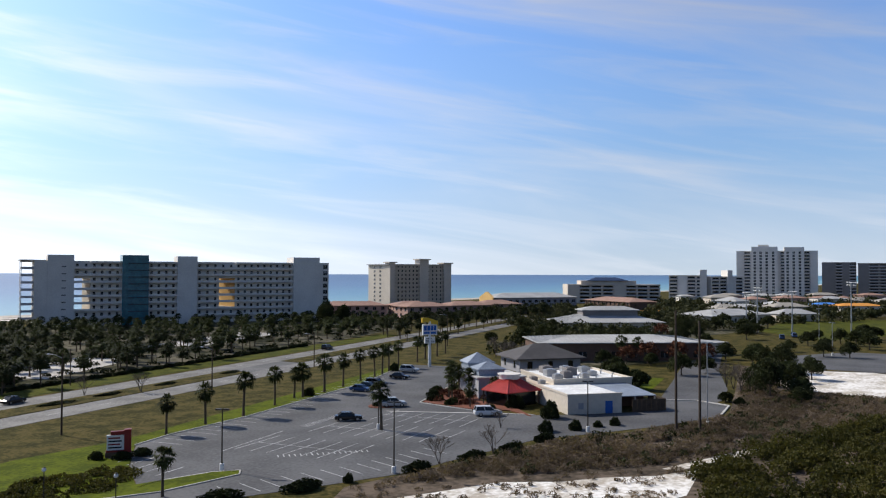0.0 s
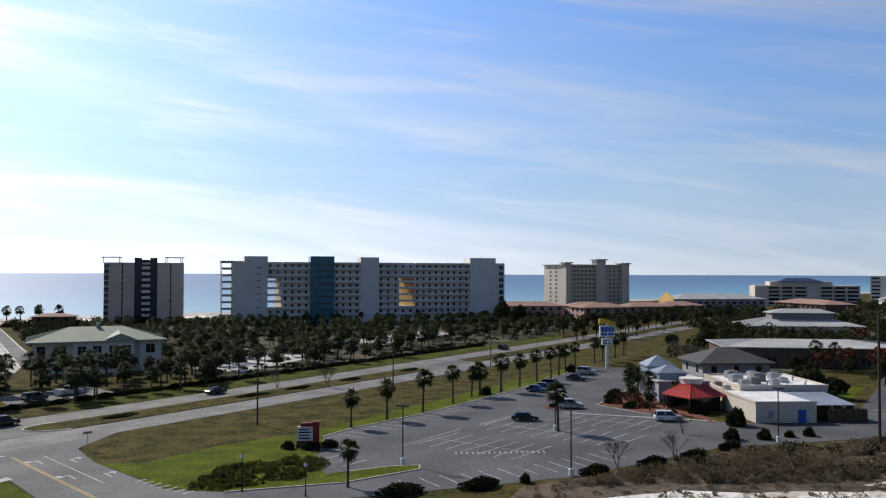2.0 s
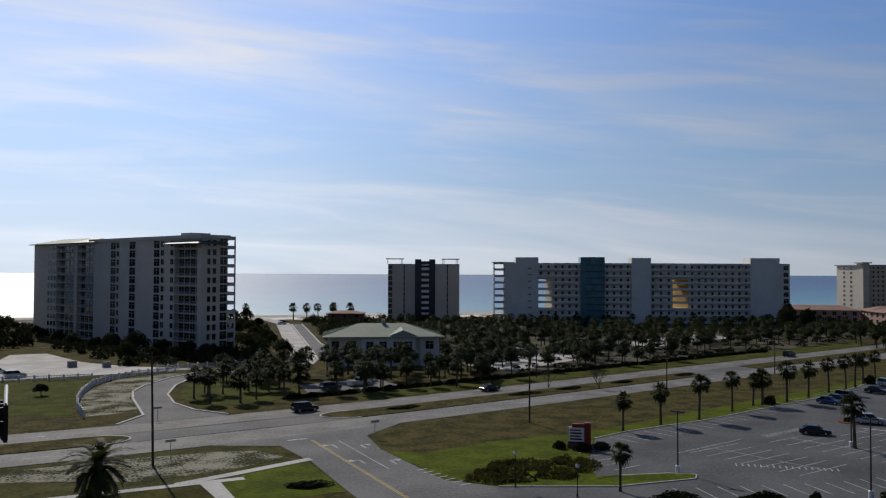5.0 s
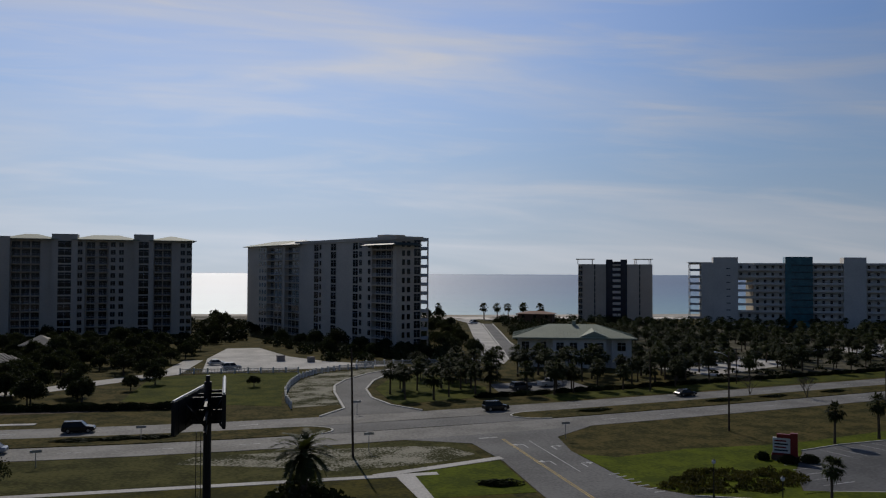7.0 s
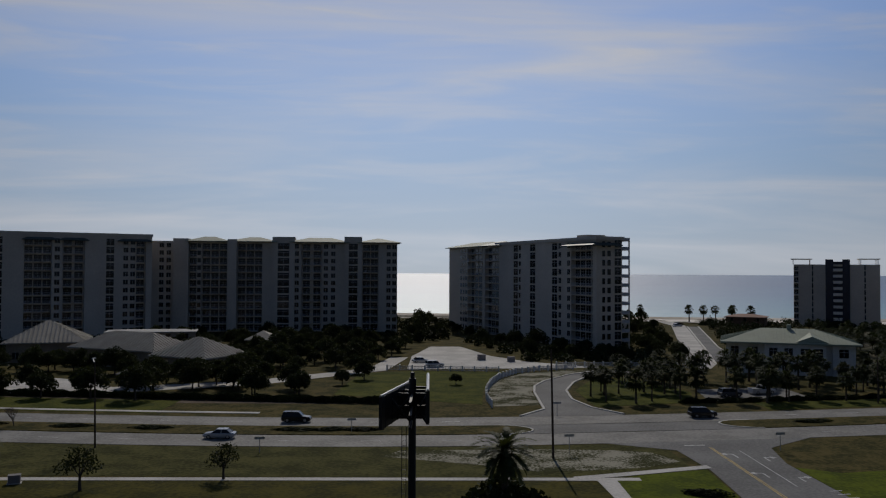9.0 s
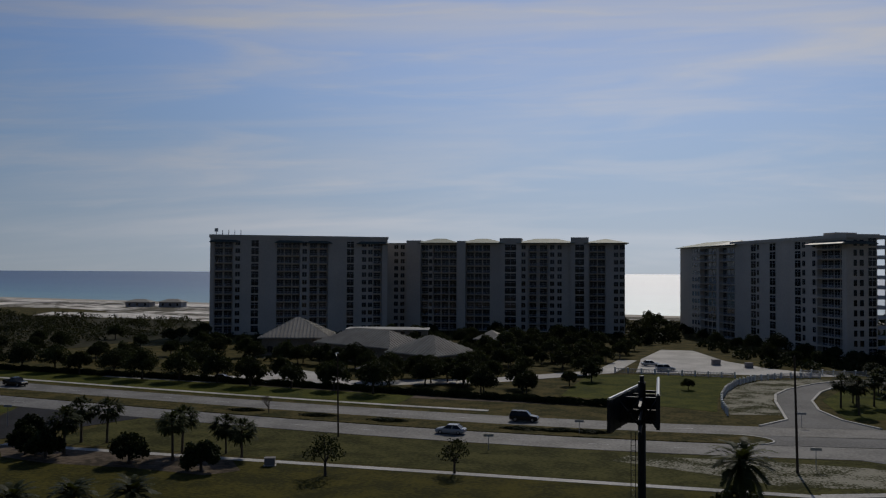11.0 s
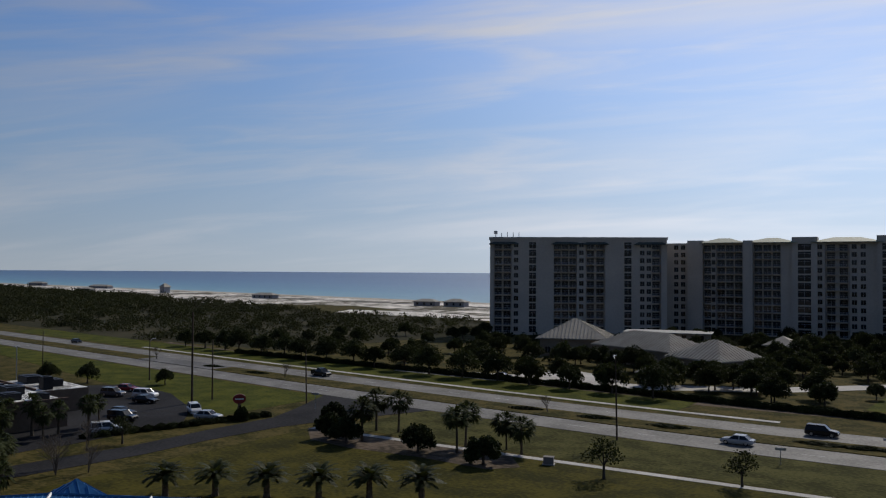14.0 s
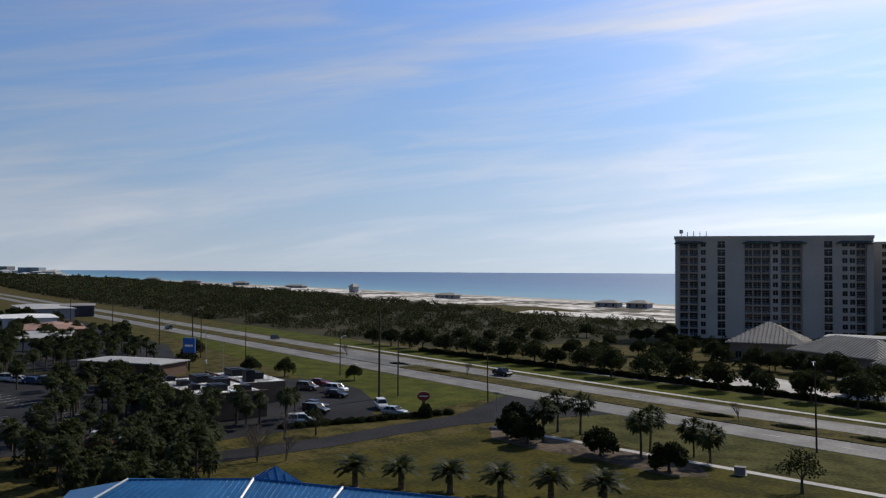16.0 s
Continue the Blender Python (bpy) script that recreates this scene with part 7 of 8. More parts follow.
stuff("thicket_undergrowth", clump_mesh("thicket_undergrowth", [(x, y, 0) for x, y in c], NR.uniform(0.9, 1.8, len(c)), NR.uniform(0.6, 1.5, len(c)), 80, 0.3, M_HEDGE), "dark undergrowth below the thicket palms", "undergrowth")
c = scatter([(-22, 296), (2, 300), (0, 372), (40, 420), (96, 420), (104, 438), (-40, 440), (-24, 372)], 170, 63)
stuff("beach_shrubs", clump_mesh("beach_shrubs", [(x, y, 0) for x, y in c], NR.uniform(1.4, 3.0, len(c)), NR.uniform(1.2, 3.6, len(c)), 80, 0.6, M_HEDGE), "dark shrubs and low trees behind the beach", "shrubs")
c = scatter([(122, 398), (168, 384), (214, 372), (210, 392), (164, 410), (126, 420)], 70, 67) + scatter([(62, 300), (72, 268), (102, 392), (104, 430), (60, 420)], 90, 68) + scatter([(96, 286), (116, 300), (150, 376), (122, 392)], 60, 69)
stuff("beach_road_shrubs", clump_mesh("beach_road_shrubs", [(x, y, 0) for x, y in c], NR.uniform(1.4, 3.0, len(c)), NR.uniform(1.4, 3.8, len(c)), 110, 0.5, M_HEDGE), "dark shrubs and low trees along the beach road", "shrubs")
c = scatter([(24, 236), (60, 230), (66, 262), (58, 300), (50, 268), (30, 266), (14, 300), (8, 300)], 110, 64)
stuff("condominium_shrubs", clump_mesh("condominium_shrubs", [(x, y, 0) for x, y in c], NR.uniform(1.2, 2.6, len(c)), NR.uniform(1.0, 3.0, len(c)), 80, 0.5, M_HEDGE), "dark shrubs at the foot of the condominium", "shrubs")
c = scatter([(131, 70), (136, 78), (134, 92), (150, 102), (150, 92), (140, 84)], 30, 52)
stuff("planting_bed", clump_mesh("planting_bed", [(x, y, 0.1) for x, y in c], NR.uniform(0.6, 1.2, len(c)), NR.uniform(0.5, 1.1, len(c)), 70, 0.25, M_RUST), "russet and green planting bed by the restaurant", "planting")

# ---- cars ----


def loft(bm, sections, mi=0):
    """A closed skin through cross-sections of equal count."""
    rings = [[bm.verts.new(p) for p in s] for s in sections]
    n = len(rings[0])
    for a, b in zip(rings, rings[1:]):
        for k in range(n):
            bm.faces.new((a[k], a[(k + 1) % n], b[(k + 1) % n], b[k])).material_index = mi
    bm.faces.new(rings[0][::-1]).material_index = mi
    bm.faces.new(rings[-1]).material_index = mi


_cars = {}


def car_meshes(kind):
    if kind in _cars:
        return _cars[kind]
    L, wd, h = {"sedan": (4.7, 1.82, 1.45), "suv": (4.8, 1.92, 1.75), "pickup": (5.6, 1.98, 1.85), "van": (5.2, 2.0, 2.1)}[kind]
    hood = {"sedan": 0.92, "suv": 1.08, "pickup": 1.15, "van": 1.2}[kind]
    W2 = wd / 2

    def ring(x, z0, z1, w):
        return [(x, -w * 0.9, z0), (x, w * 0.9, z0), (x, w, z0 + 0.18), (x, w, z1 - 0.15), (x, w * 0.88, z1), (x, -w * 0.88, z1), (x, -w, z1 - 0.15), (x, -w, z0 + 0.18)]
    bm = bmesh.new()
    loft(bm, [ring(-L / 2, 0.38, hood * 0.86, W2 * 0.86), ring(-L / 2 + 0.18, 0.26, hood * 0.98, W2), ring(-L * 0.2, 0.24, hood, W2), ring(L * 0.22, 0.24, hood * 0.99, W2), ring(L / 2 - 0.25, 0.26, hood * 0.86, W2 * 0.97), ring(L / 2, 0.36, hood * 0.68, W2 * 0.84)])
    body = bpy.data.meshes.new("body")
    bm.to_mesh(body)
    bm.free()
    x0, x1, x2, x3 = {"sedan": (-1.85, -1.2, 0.35, 1.1), "suv": (-2.3, -2.05, 0.45, 1.15), "pickup": (-0.75, -0.6, 0.75, 1.4), "van": (-2.5, -2.35, 1.3, 2.1)}[kind]
    bm = bmesh.new()
    loft(bm, [[(x0, -W2 * 0.93, hood - 0.05), (x0, W2 * 0.93, hood - 0.05), (x1, W2 * 0.76, h - 0.05), (x1, -W2 * 0.76, h - 0.05)], [(x3, -W2 * 0.93, hood - 0.05), (x3, W2 * 0.93, hood - 0.05), (x2, W2 * 0.76, h - 0.05), (x2, -W2 * 0.76, h - 0.05)]])
    cabin = bpy.data.meshes.new("glasshouse")
    bm.to_mesh(cabin)
    bm.free()
    cabin.materials.append(M_GLASS)
    bm = bmesh.new()
    box(bm, x1 - 0.02, x2 + 0.02, -W2 * 0.77, W2 * 0.77, h - 0.07, h)
    for s in (-1, 1):
        for a, b in ((x0, x1), (x3, x2), ((x0 + x3) / 2, (x1 + x2) / 2)):
            tube(bm, [(a, s * W2 * 0.935, hood - 0.05), (b, s * W2 * 0.77, h - 0.04)], [0.05, 0.04], 4)
    if kind == "pickup":
        box(bm, -2.75, -0.85, -W2, -W2 + 0.12, hood - 0.1, hood + 0.12)
        box(bm, -2.75, -0.85, W2 - 0.12, W2, hood - 0.1, hood + 0.12)
        box(bm, -2.78, -2.66, -W2, W2, hood - 0.1, hood + 0.12)
    top = bpy.data.meshes.new("roof")
    bm.to_mesh(top)
    bm.free()
    r = 0.33 if kind == "sedan" else 0.38
    bm = bmesh.new()
    tube(bm, [(0, -0.11, 0), (0, -0.08, 0), (0, 0.08, 0), (0, 0.11, 0)], [r * 0.92, r, r, r * 0.92], 14)
    tyre = bpy.data.meshes.new("tyre")
    bm.to_mesh(tyre)
    bm.free()
    tyre.materials.append(M_TYRE)
    bm = bmesh.new()
    tube(bm, [(0, -0.125, 0), (0, 0.125, 0)], [r * 0.6, r * 0.6], 10)
    rim = bpy.data.meshes.new("rim")
    bm.to_mesh(rim)
    bm.free()
    rim.materials.append(M_CHROME)
    lamp = plain_mesh("headlight", M_LENS, (-0.05, 0.05, -0.2, 0.2, -0.08, 0.08))
    tail = plain_mesh("tail_light", M_TAIL, (-0.05, 0.05, -0.14, 0.14, -0.1, 0.1))
    _cars[kind] = (L, wd, h, hood, r, body, cabin, top, tyre, rim, lamp, tail)
    return _cars[kind]


_painted = {}


def car(x, y, heading, kind="sedan", paint="black", where="parked on asphalt", group="parked cars", z=0.055):
    L, wd, h, hood, r, body, cabin, top, tyre, rim, lamp, tail = car_meshes(kind)
    key = (kind, paint)
    if key not in _painted:
        b2, t2 = body.copy(), top.copy()
        b2.materials.append(PAINTS[paint])
        t2.materials.append(PAINTS[paint])
        _painted[key] = (b2, t2)
    b2, t2 = _painted[key]
    c = thing("car" if kind != "pickup" else "pickup_truck", pose(x, y, z, 0, 0, heading), "%s %s %s" % (paint, {"sedan": "four-door sedan", "suv": "sport utility car", "pickup": "pickup truck", "van": "delivery van"}[kind], where), "car", group)
    share("body", b2, c)
    share("glasshouse", cabin, c)
    share("roof", t2, c)
    for sx in (-L * 0.29, L * 0.31):
        for sy in (-1, 1):
            w = share("wheel", tyre, c, pose(sx, sy * (wd / 2 - 0.11), r))
            share("rim", rim, w)
    for sy in (-1, 1):
        share("headlight", lamp, c, pose(L / 2 - 0.06, sy * wd * 0.32, hood * 0.68 - 0.06))
        share("tail_light", tail, c, pose(-L / 2 + 0.06, sy * wd * 0.34, hood * 0.78 - 0.05))
    return c


car(110.2, 93.4, -48, "sedan", "black", "parked across the open lot")
car(126.3, 96.2, -46, "suv", "silver", "parked beside the planted island")
car(127.6, 76.6, -48, "suv", "white", "parked by the restaurant walk")
for x, y, k, p in ((138.4, 114, "sedan", "blue"), (142.4, 115.2, "sedan", "black"), (146.6, 116.4, "suv", "grey"), (160, 120, "sedan", "black"), (172, 126, "suv", "silver")):
    car(x, y, -76, k, p, "parked along the far kerb")
for x, o, k, p, hd in ((45, 19.7, "suv", "black", 6), (88, 20.6, "sedan", "black", 12), (206, 21, "suv", "black", 13), (250, 5, "sedan", "silver", 193), (-24, 19.6, "suv", "black", 0), (-135, 19.6, "pickup", "black", -8), (-33, 5.5, "sedan", "silver", 180), (-330, 4, "suv", "grey", 171), (-260, 20, "sedan", "black", -8)):
    car(x, road_y(x) + o, hd, k, p, "on the highway", "highway cars")
for x, y, hd, k, p in ((-146, 103, 20, "suv", "grey"), (-139.5, 105.6, 20, "suv", "white"), (-134, 101.4, 20, "sedan", "black"), (-117.5, 99, -30, "suv", "white"), (-111.2, 96.6, 20, "sedan", "silver"), (-126, 90.6, 20, "sedan", "black"), (-121.4, 87.5, 20, "suv", "black"), (-114.4, 79.6, 60, "suv", "white"), (-150, 109, 20, "sedan", "red"),
                       (-200.5, 62.4, 40, "suv", "white"), (-197, 63.4, 40, "sedan", "white"), (-204, 61, 40, "suv", "silver"), (-193.6, 65, 40, "sedan", "blue"), (-208, 59.6, 40, "sedan", "white"), (-190, 67, 40, "suv", "grey"), (-120.5, 50.6, 55, "suv", "white"), (-118.6, 48.2, 55, "sedan", "red"), (-214, 57, 40, "sedan", "silver"), (-240, 60, 60, "suv", "grey"), (-250, 50, 60, "sedan", "black")):
    car(x, y, hd, k, p, "parked in a car park", "parked cars")
for x, y, k, p in ((-2, 222, "suv", "silver"), (-6, 233, "sedan", "silver"), (112, 404, "sedan", "black"), (108, 392, "sedan", "white"), (58, 172, "suv", "grey"), (66, 176, "pickup", "white"), (120, 210, "sedan", "silver"), (180, 236, "suv", "white"), (240, 252, "sedan", "white"), (205, 242, "sedan", "black"), (300, 262, "sedan", "silver"),
                   (-98, 172, "sedan", "grey"), (340, 74, "suv", "blue"), (352, 72, "suv", "blue"), (360, 74, "sedan", "blue"), (530, 251, "suv", "red")):
    car(x, y, 15, k, p, "parked among the trees")

# ---- poles, signs, fences ----


def utility_pole(x, y, h, r=0.17, lean=0.0, arm=False):
    p = thing("utility_pole", pose(x, y, 0, 0, lean, 0), "tall dark weathered timber utility pole", "utility pole", "utility poles")
    bm = bmesh.new()
    tube(bm, [(0, 0, -0.3), (0, 0, h * 0.5), (0, 0, h)], [r, r * 0.85, r * 0.68], 8)
    part("pole", bm, M_WOOD, p)
    if arm:
        bm = bmesh.new()
        tube(bm, [(0, 0, h - 0.8), (-0.6, 0.9, h - 0.3), (-1.0, 1.8, h - 0.2)], [0.05, 0.045, 0.04], 6)
        part("arm", bm, M_METAL, p)
        bm = bmesh.new()
        loft(bm, [[(-1.15, 1.7, h - 0.3), (-0.85, 1.7, h - 0.3), (-0.85, 1.7, h - 0.15), (-1.15, 1.7, h - 0.15)], [(-1.2, 2.4, h - 0.24), (-0.8, 2.4, h - 0.24), (-0.85, 2.4, h - 0.14), (-1.15, 2.4, h - 0.14)]])
        part("lamp_head", bm, M_METAL, p)
    return p


for x, y, h, r, ln_, ar in ((131.8, 44.6, 19.1, 0.24, 0, 0), (133.9, 41.5, 17.4, 0.24, 0, 0), (14.9, 114.4, 14.6, 0.17, -1.2, 0), (75.4, 120.9, 12.5, 0.16, 0, 1), (122.4, 141.5, 9.2, 0.14, 0, 1), (166.7, 153.2, 9, 0.14, 0, 1), (-48.6, 119.6, 12.5, 0.15, -1.0, 1),
                            (-109.5, 118.5, 9.9, 0.14, -1.5, 0), (-126.8, 106.2, 17, 0.22, 0, 0), (-127.2, 111.4, 11.4, 0.16, 0, 0), (-160.7, 122.6, 9.4, 0.14, 0, 1), (-225, 118.7, 15.6, 0.2, 0, 0), (-218, 117.6, 12, 0.16, 0, 0), (-205, 124, 9, 0.13, 0, 0), (-265, 128, 14, 0.2, 0, 0), (-330, 140, 12, 0.2, 0, 0),
                            (240, 160, 11, 0.16, 0, 1), (-400, 150, 12, 0.2, 0, 0), (109, road_y(109) + 31, 8, 0.13, 0, 0), (84, road_y(84) + 29, 9, 0.13, 0, 0)):
    utility_pole(x, y, h, r, ln_, bool(ar))


def lot_lamp(x, y, h, mat=M_BRONZE, label="bronze car park lamp on a white concrete base"):
    p = thing("car_park_lamp", pose(x, y, 0, 0, 0, 30), label, "street lamp", "car park lamps")
    bm = bmesh.new()
    tube(bm, [(0, 0, 0), (0, 0, 0.85), (0, 0, 0.9)], [0.3, 0.3, 0.24], 12)
    part("base", bm, M_SIGNWHITE, p)
    bm = bmesh.new()
    tube(bm, [(0, 0, 0.85), (0, 0, h)], [0.1, 0.075], 8)
    part("pole", bm, mat, p)
    for s in (-1, 1):
        bm = bmesh.new()
        box(bm, -0.2, 0.2, min(0.15 * s, 0.85 * s), max(0.15 * s, 0.85 * s), h - 0.05, h + 0.13)
        box(bm, -0.03, 0.03, min(0, 0.2 * s), max(0, 0.2 * s), h, h + 0.06)
        part("lamp_head", bm, mat, p)


for x, y, h in ((73.6, 83.1, 7.6), (84.7, 64.4, 8.8), (106.9, 84.4, 7.4), (123.8, 56.0, 7.9)):
    lot_lamp(x, y, h)
lot_lamp(139.5, 42.0, 13.6, M_METAL, "tall grey metal lamp pole beside the back street")
for x, y, h in ((280.5, 46.5, 10), (309.9, 55.5, 13), (-205, 112, 9), (-168, 96, 9), (-250, 70, 9)):
    lot_lamp(x, y, h, M_METAL, "grey metal car park lamp on a pale base")
for x, y, h in ((369.2, 76.3, 17.5), (391, 57.4, 21.3), (369, 90, 18.8), (402, 103, 16), (445, 40, 19)):
    p = thing("floodlight_mast", pose(x, y, 0, 0, 0, 60), "tall grey sports field floodlight mast with lamp bank", "floodlight", "floodlight masts")
    bm = bmesh.new()
    tube(bm, [(0, 0, 0), (0, 0, h)], [0.3, 0.2], 8)
    part("mast", bm, M_METAL, p)
    for r in range(2):
        bm = bmesh.new()
        box(bm, -2.4, 2.4, -0.05, 0.05, h - 1.2 * r - 0.1, h - 1.2 * r)
        part("crossarm", bm, M_METAL, p)
        for k in range(5):
            bm = bmesh.new()
            tube(bm, [(-2 + k, -0.1, h - 1.2 * r), (-2 + k, -0.5, h - 0.15 - 1.2 * r)], [0.2, 0.35], 8)
            part("lamp", bm, M_METAL, p)
for x, y, h in ((51.4, 85.5, 4.3), (55.4, 78.8, 3.8), (-7, 168, 3.0)):
    p = thing("garden_lamp", pose(x, y, 0), "small black post lamp with a white globe", "street lamp", "post lamps")
    bm = bmesh.new()
    tube(bm, [(0, 0, 0), (0, 0, 0.4), (0, 0, 0.5), (0, 0, h - 0.5)], [0.12, 0.1, 0.06, 0.05], 8)
    part("post", bm, M_BLACK, p)
    bm = bmesh.new()
    bmesh.ops.create_uvsphere(bm, u_segments=10, v_segments=7, radius=0.24, matrix=Matrix.Translation((0, 0, h - 0.3)))
    part("globe", bm, M_LENS, p, "white glass globe")
    bm = bmesh.new()
    tube(bm, [(0, 0, h - 0.12), (0, 0, h)], [0.2, 0.03], 8)
    part("cap", bm, M_BLACK, p)

# the red monument sign
p = thing("monument_sign", pose(71, 100.5, 0, 0, 0, -38), "red and white monument sign with shrubs at its foot", "sign")
bm = bmesh.new()
box(bm, -1.7, 1.7, -0.35, 0.35, 0, 0.7)
part("plinth", bm, M_BRICK, p)
bm = bmesh.new()
box(bm, 0.7, 1.6, -0.4, 0.4, 0.7, 3.7)
box(bm, -1.6, 0.7, -0.3, 0.3, 0.7, 1.0)
box(bm, -1.0, 0.7, -0.3, 0.3, 3.0, 3.5)
part("frame", bm, M_SIGNRED, p)
bm = bmesh.new()
box(bm, -1.5, 0.7, -0.26, 0.26, 1.0, 3.0)
part("panel", bm, M_SIGNWHITE, p, "white sign panel")
for k in range(4):
    bm = bmesh.new()
    box(bm, -1.3, 0.4 - 0.2 * (k % 2), -0.275, 0.275, 1.25 + 0.42 * k, 1.45 + 0.42 * k)
    part("text_bar", bm, M_SIGNRED if k % 2 else M_BLACK, p)
# the pylon sign
p = thing("pylon_sign", pose(185, 129, 0, 0, 0, -36), "tall restaurant pylon sign with yellow top and white panels", "sign")
bm = bmesh.new()
tube(bm, [(0, 0, 0), (0, 0, 12)], [0.45, 0.4], 10)
part("pole", bm, M_SIGNWHITE, p)
bm = bmesh.new()
loft(bm, [[(-2.2 + 0.73 * k, -0.35, 11.3 + 0.5 * math.sin(math.pi * (0.3 + k / 6))), (-2.2 + 0.73 * k, 0.35, 11.3 + 0.5 * math.sin(math.pi * (0.3 + k / 6))), (-2.2 + 0.73 * k, 0.35, 12.5 + 0.5 * math.sin(math.pi * (0.3 + k / 6))), (-2.2 + 0.73 * k, -0.35, 12.5 + 0.5 * math.sin(math.pi * (0.3 + k / 6)))] for k in range(7)])
part("top_panel", bm, M_SIGNYEL, p, "yellow arched sign panel")
bm = bmesh.new()
box(bm, -2.0, 2.0, -0.35, 0.35, 8.4, 11.2)
part("main_panel", bm, M_SIGNWHITE, p, "white sign panel")
for k, (a, b, z0, z1) in enumerate(((-1.7, -0.9, 9.6, 10.9), (-0.75, 0.05, 9.6, 10.9), (0.2, 0.9, 9.6, 10.9), (1.05, 1.7, 9.6, 10.9), (-1.7, 1.7, 8.7, 9.3))):
    bm = bmesh.new()
    box(bm, a, b, -0.39, 0.39, z0, z1)
    part("logo_bar", bm, M_SIGNBLUE, p)
bm = bmesh.new()
box(bm, -1.4, 1.4, -0.3, 0.3, 6.2, 7.9)
part("reader_board", bm, M_SIGNWHITE, p)
for k in range(3):
    bm = bmesh.new()
    box(bm, -1.1, 1.1 - 0.3 * k, -0.33, 0.33, 6.5 + 0.45 * k, 6.7 + 0.45 * k)
    part("text_bar", bm, M_BLACK, p)
# the blue sign and the round red sign to the west
p = thing("blue_sign", pose(-193, 101, 0, 0, 0, 40), "square blue sign on a tall pole", "sign")
bm = bmesh.new()
tube(bm, [(0, 0, 0), (0, 0, 5)], [0.25, 0.22], 8)
part("pole", bm, M_BLACK, p)
bm = bmesh.new()
box(bm, -1.5, 1.5, -0.3, 0.3, 4.4, 8.0)
part("panel", bm, M_SIGNBLUE, p)
bm = bmesh.new()
box(bm, -1.0, 1.0, -0.34, 0.34, 5.9, 6.4)
part("logo_bar", bm, M_SIGNWHITE, p)
p = thing("red_sign", pose(-107.5, 100, 0, 0, 0, 50), "small red oval restaurant sign on a post", "sign")
bm = bmesh.new()
tube(bm, [(0, 0, 0), (0, 0, 2.6)], [0.25, 0.25], 8)
part("post", bm, M_BRICK, p)
bm = bmesh.new()
prism(bm, [(1.1 * math.cos(2 * math.pi * k / 16), 0.8 * math.sin(2 * math.pi * k / 16)) for k in range(16)], -0.2, 0.2)
ob = part("panel", bm, M_SIGNRED, p)
ob.matrix_basis = pose(0, 0, 3.3, 90)
bm = bmesh.new()
box(bm, -0.7, 0.7, -0.24, 0.24, 3.2, 3.4)
part("text_bar", bm, M_SIGNWHITE, p)
shrub(-105.8, 98.8, 1.3, 1.2, 1.9)
# small road signs
for x, y, h in ((17.5, 117.5, 2.7), (20, road_y(20) + 24.6, 2.4), (47.6, 120.2, 2.6), (-101.6, 112.2, 3.4), (-25, 117, 2.2), (-14, road_y(-14) + 11, 2.2)):
    p = thing("road_sign", pose(x, y, 0, 0, 0, 10), "small grey road sign on a thin post", "road sign", "road signs")
    bm = bmesh.new()
    tube(bm, [(0, 0, 0), (0, 0, h)], [0.05, 0.05], 6)
    part("post", bm, M_METAL, p)
    bm = bmesh.new()
    box(bm, -0.7, 0.7, -0.07, -0.04, h - 0.35, h)
    part("plate", bm, M_METAL, p)

# the billboard seen from behind
p = thing("billboard", pose(0, 0, 0), "dark V-shaped billboard on a steel pole, seen from behind", "billboard")
bm = bmesh.new()
tube(bm, [(-2.45, 70, 0), (-2.45, 70, 16.2)], [0.34, 0.30], 12)
part("pole", bm, M_BLACK, p)
bm = bmesh.new()
tube(bm, [(-2.45, 70, 15.2), (-2.45, 70, 16.7)], [0.18, 0.18], 8)
part("pole_top", bm, M_BLACK, p)
for (x0, y0), (x1, y1), z1 in (((-4.75, 65.6), (-2.75, 75.2), 15.3), ((-1.1, 64.0), (-1.25, 74.4), 16.0)):
    d = Vector((x1 - x0, y1 - y0)).normalized()
    n = Vector((-d.y, d.x)) * 0.13
    bm = bmesh.new()
    prism(bm, [(x0 - n.x, y0 - n.y), (x1 - n.x, y1 - n.y), (x1 + n.x, y1 + n.y), (x0 + n.x, y0 + n.y)], z1 - 2.5, z1)
    bmesh.ops.recalc_face_normals(bm, faces=bm.faces)
    part("panel", bm, M_BLACK, p)
    bm = bmesh.new()
    tube(bm, [(x0, y0, z1 + 0.05), (x1, y1, z1 + 0.05)], [0.1, 0.1], 6)
    part("top_rail", bm, M_METAL, p)
    for k in range(5):
        c = Vector((x0, y0)).lerp(Vector((x1, y1)), (k + 0.5) / 5)
        bm = bmesh.new()
        tube(bm, [(c.x, c.y, z1 - 2.55), (c.x, c.y, z1)], [0.16, 0.16], 4)
        part("stringer", bm, M_BLACK, p)
for z in (13.0, 13.9, 14.9):
    bm = bmesh.new()
    for y0, y1 in ((70, 70), (74, 74)):
        tube(bm, [(-4.7 + (y0 - 65.6) * 0.15, y0, z), (-1.15, y1, z)], [0.14, 0.14], 4)
    tube(bm, [(-2.45, 65, z), (-2.45, 75, z)], [0.14, 0.14], 4)
    part("cross_beam", bm, M_BLACK, p)
bm = bmesh.new()
box(bm, -3.6, -1.3, 71.9, 72.1, 12.7, 15.0)
part("rear_panel", bm, M_BLACK, p)
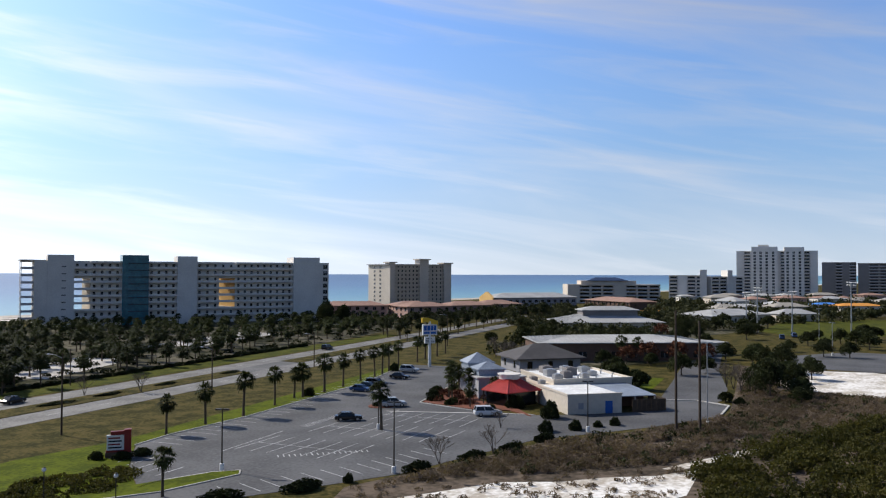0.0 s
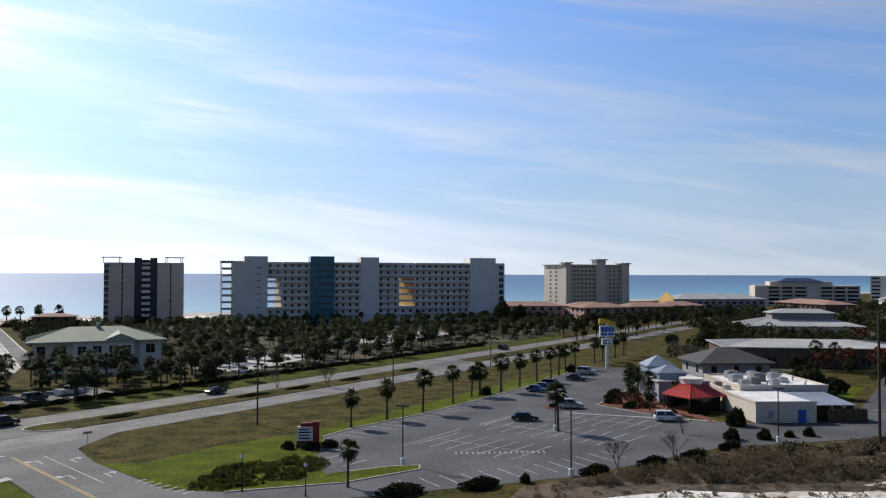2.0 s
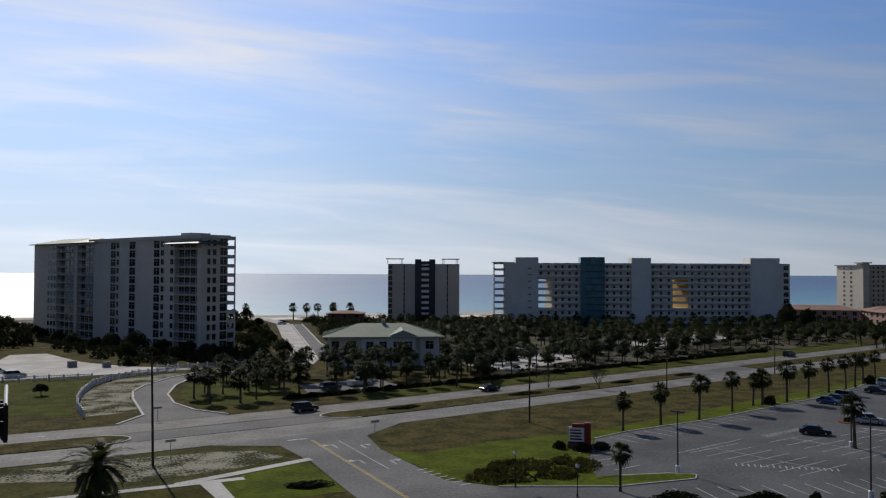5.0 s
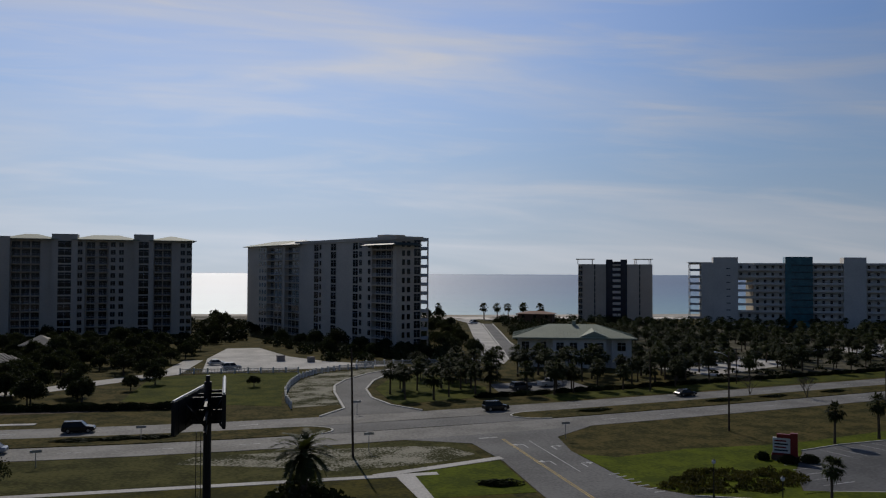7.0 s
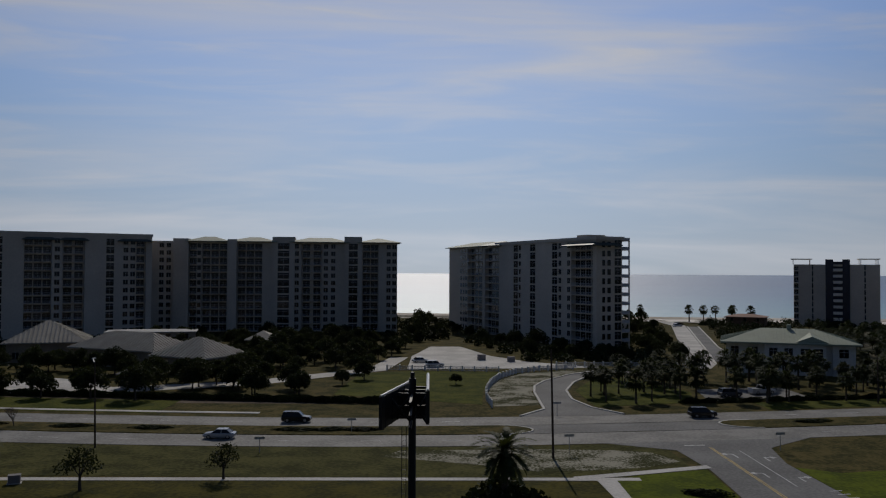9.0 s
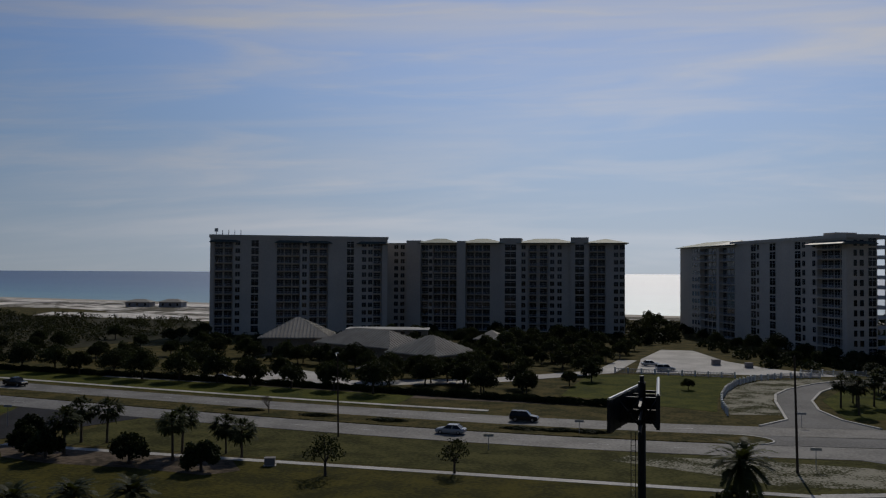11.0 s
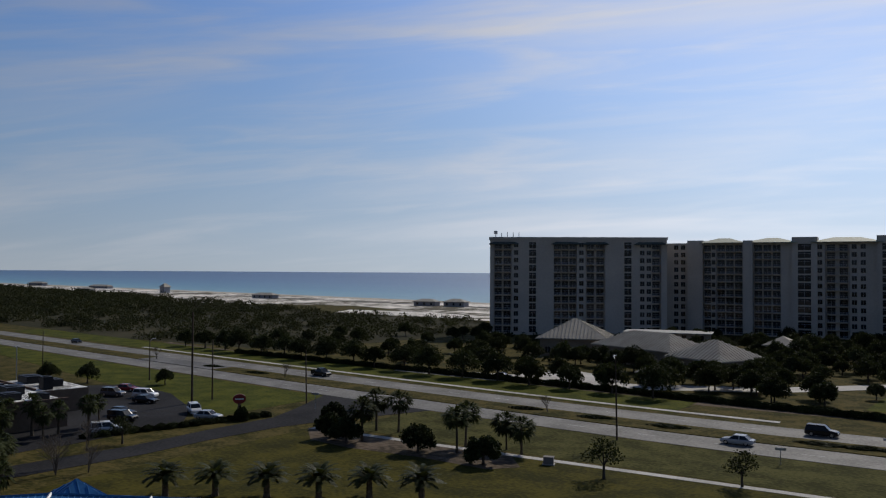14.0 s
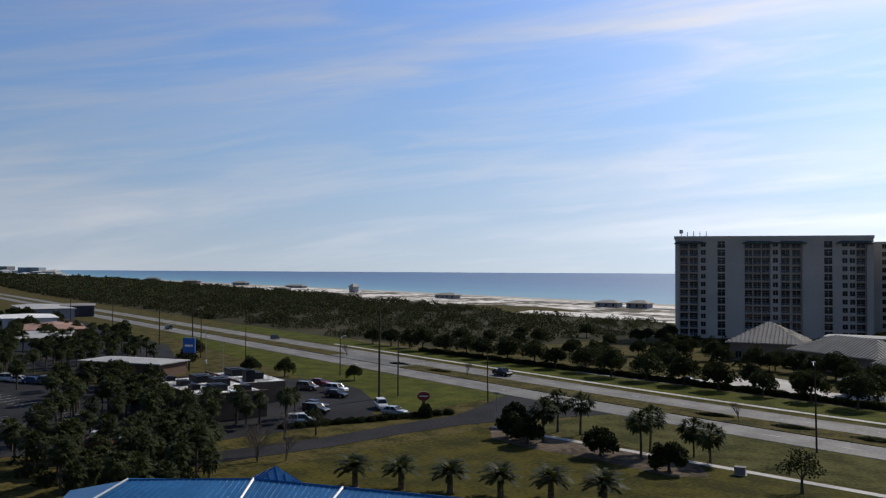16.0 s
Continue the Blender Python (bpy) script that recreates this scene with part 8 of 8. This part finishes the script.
for x0, x1 in ((-4.3, -2.5), (-2.5, -1.3)):
    bm = bmesh.new()
    tube(bm, [(x0, 68.4, 12.9), (x1, 68.4, 15.0)], [0.09, 0.09], 5)
    tube(bm, [(x1, 68.4, 12.9), (x0, 68.4, 15.0)], [0.09, 0.09], 5)
    part("brace", bm, M_BLACK, p)
bm = bmesh.new()
for s in (-0.18, 0.18):
    tube(bm, [(-3.1 + s, 69.6, 2), (-3.1 + s, 69.6, 12.3)], [0.03, 0.03], 5)
for k in range(26):
    tube(bm, [(-3.28, 69.6, 2.2 + 0.39 * k), (-2.92, 69.6, 2.2 + 0.39 * k)], [0.02, 0.02], 4)
part("ladder", bm, M_BLACK, p)


def white_fence(pts, step, label, h=1.25):
    f = thing("fence", None, label, "fence", "white fences")
    post = plain_mesh("post", M_SIGNWHITE, (-0.16, 0.16, -0.16, 0.16, 0, h + 0.12), (-0.21, 0.21, -0.21, 0.21, h + 0.12, h + 0.2))
    line = [Vector(p) for p in pts]
    for a, b in zip(line, line[1:]):
        n = max(1, round((b - a).length / step))
        ang = math.degrees(math.atan2((b - a).y, (b - a).x))
        L = (b - a).length / n
        panel = plain_mesh("panel", M_RAIL, (0, L, -0.04, 0.04, h - 0.2, h - 0.08), (0, L, -0.04, 0.04, 0.15, 0.27), *[(L * (k + 0.5) / 9 - 0.05, L * (k + 0.5) / 9 + 0.05, -0.025, 0.025, 0.2, h - 0.1) for k in range(9)])
        for i in range(n):
            c = a.lerp(b, i / n)
            share("post", post, f, pose(c.x, c.y, 0, 0, 0, ang))
            share("panel", panel, f, pose(c.x, c.y, 0, 0, 0, ang))
    c = line[-1]
    share("post", post, f, pose(c.x, c.y, 0))


white_fence([(9.1, 157), (8.6, 166), (9.0, 175), (10.6, 187), (13.4, 199), (18, 208.5), (24.5, 215.2), (33.5, 218.6)], 2.2, "curved white post fence round a lawn")
white_fence([(-14, 214.8), (2, 213.4), (14, 212.6)], 3.2, "straight white post fence before the pale car park")
white_fence([(30, 224), (50, 226), (64, 224)], 2.4, "white post fence below the condominium")
for x, y, w in ((-49.8, 99.6, 1.3), (13, 78, 1.6), (1.5, 73, 1.5), (11, 240, 2.0), (19, 236, 1.8)):
    p = thing("utility_cabinet", pose(x, y, 0, 0, 0, 20), "dark metal utility cabinet on a concrete pad", "cabinet", "utility cabinets")
    bm = bmesh.new()
    box(bm, -w * 0.6, w * 0.6, -w * 0.45, w * 0.45, 0, 0.12)
    part("pad", bm, M_CONC, p)
    bm = bmesh.new()
    box(bm, -w / 2, w / 2, -w * 0.35, w * 0.35, 0.12, w * 0.75)
    box(bm, -w * 0.53, w * 0.53, -w * 0.39, w * 0.39, w * 0.75, w * 0.8)
    part("cabinet_body", bm, M_SLATE, p)
    bm = bmesh.new()
    box(bm, -w * 0.42, w * 0.42, -w * 0.37, -w * 0.345, 0.2, w * 0.68)
    part("cabinet_door", bm, M_SLATE, p)
for x, y, r in ((126, 98.4, 3.4), (139, 88, 0), ):
    if r:
        flat("planted_island", [(x + r * math.cos(2 * math.pi * k / 14), y + 0.7 * r * math.sin(2 * math.pi * k / 14)) for k in range(14)], 0.17, M_MULCH, "kerbed island with red mulch", "planting")
flat("planting_beds", [(131.3, 70), (134.4, 76), (131.8, 83), (133.6, 94.6), (152, 101.4), (151, 95), (141, 86), (139, 78)], 0.17, M_MULCH, "red mulch planting bed beside the restaurant", "planting")
# stall lines of the western car park
lines = thing("stall_lines", None, "worn white stall lines on dark asphalt", "markings")
lines["kind"] = "structure"
line_mesh = plain_mesh("stall_line", M_PAINT, (-0.06, 0.06, -2.6, 2.6, 0.0, 0.006))
for k in range(16):
    share("stall_line", line_mesh, lines, pose(-186 + 3.0 * k, 52.6 + 0.2 * k, 0.042, 0, 0, 22))
for k in range(14):
    share("stall_line", line_mesh, lines, pose(-184 + 3.0 * k, 43 + 0.2 * k, 0.042, 0, 0, -18))
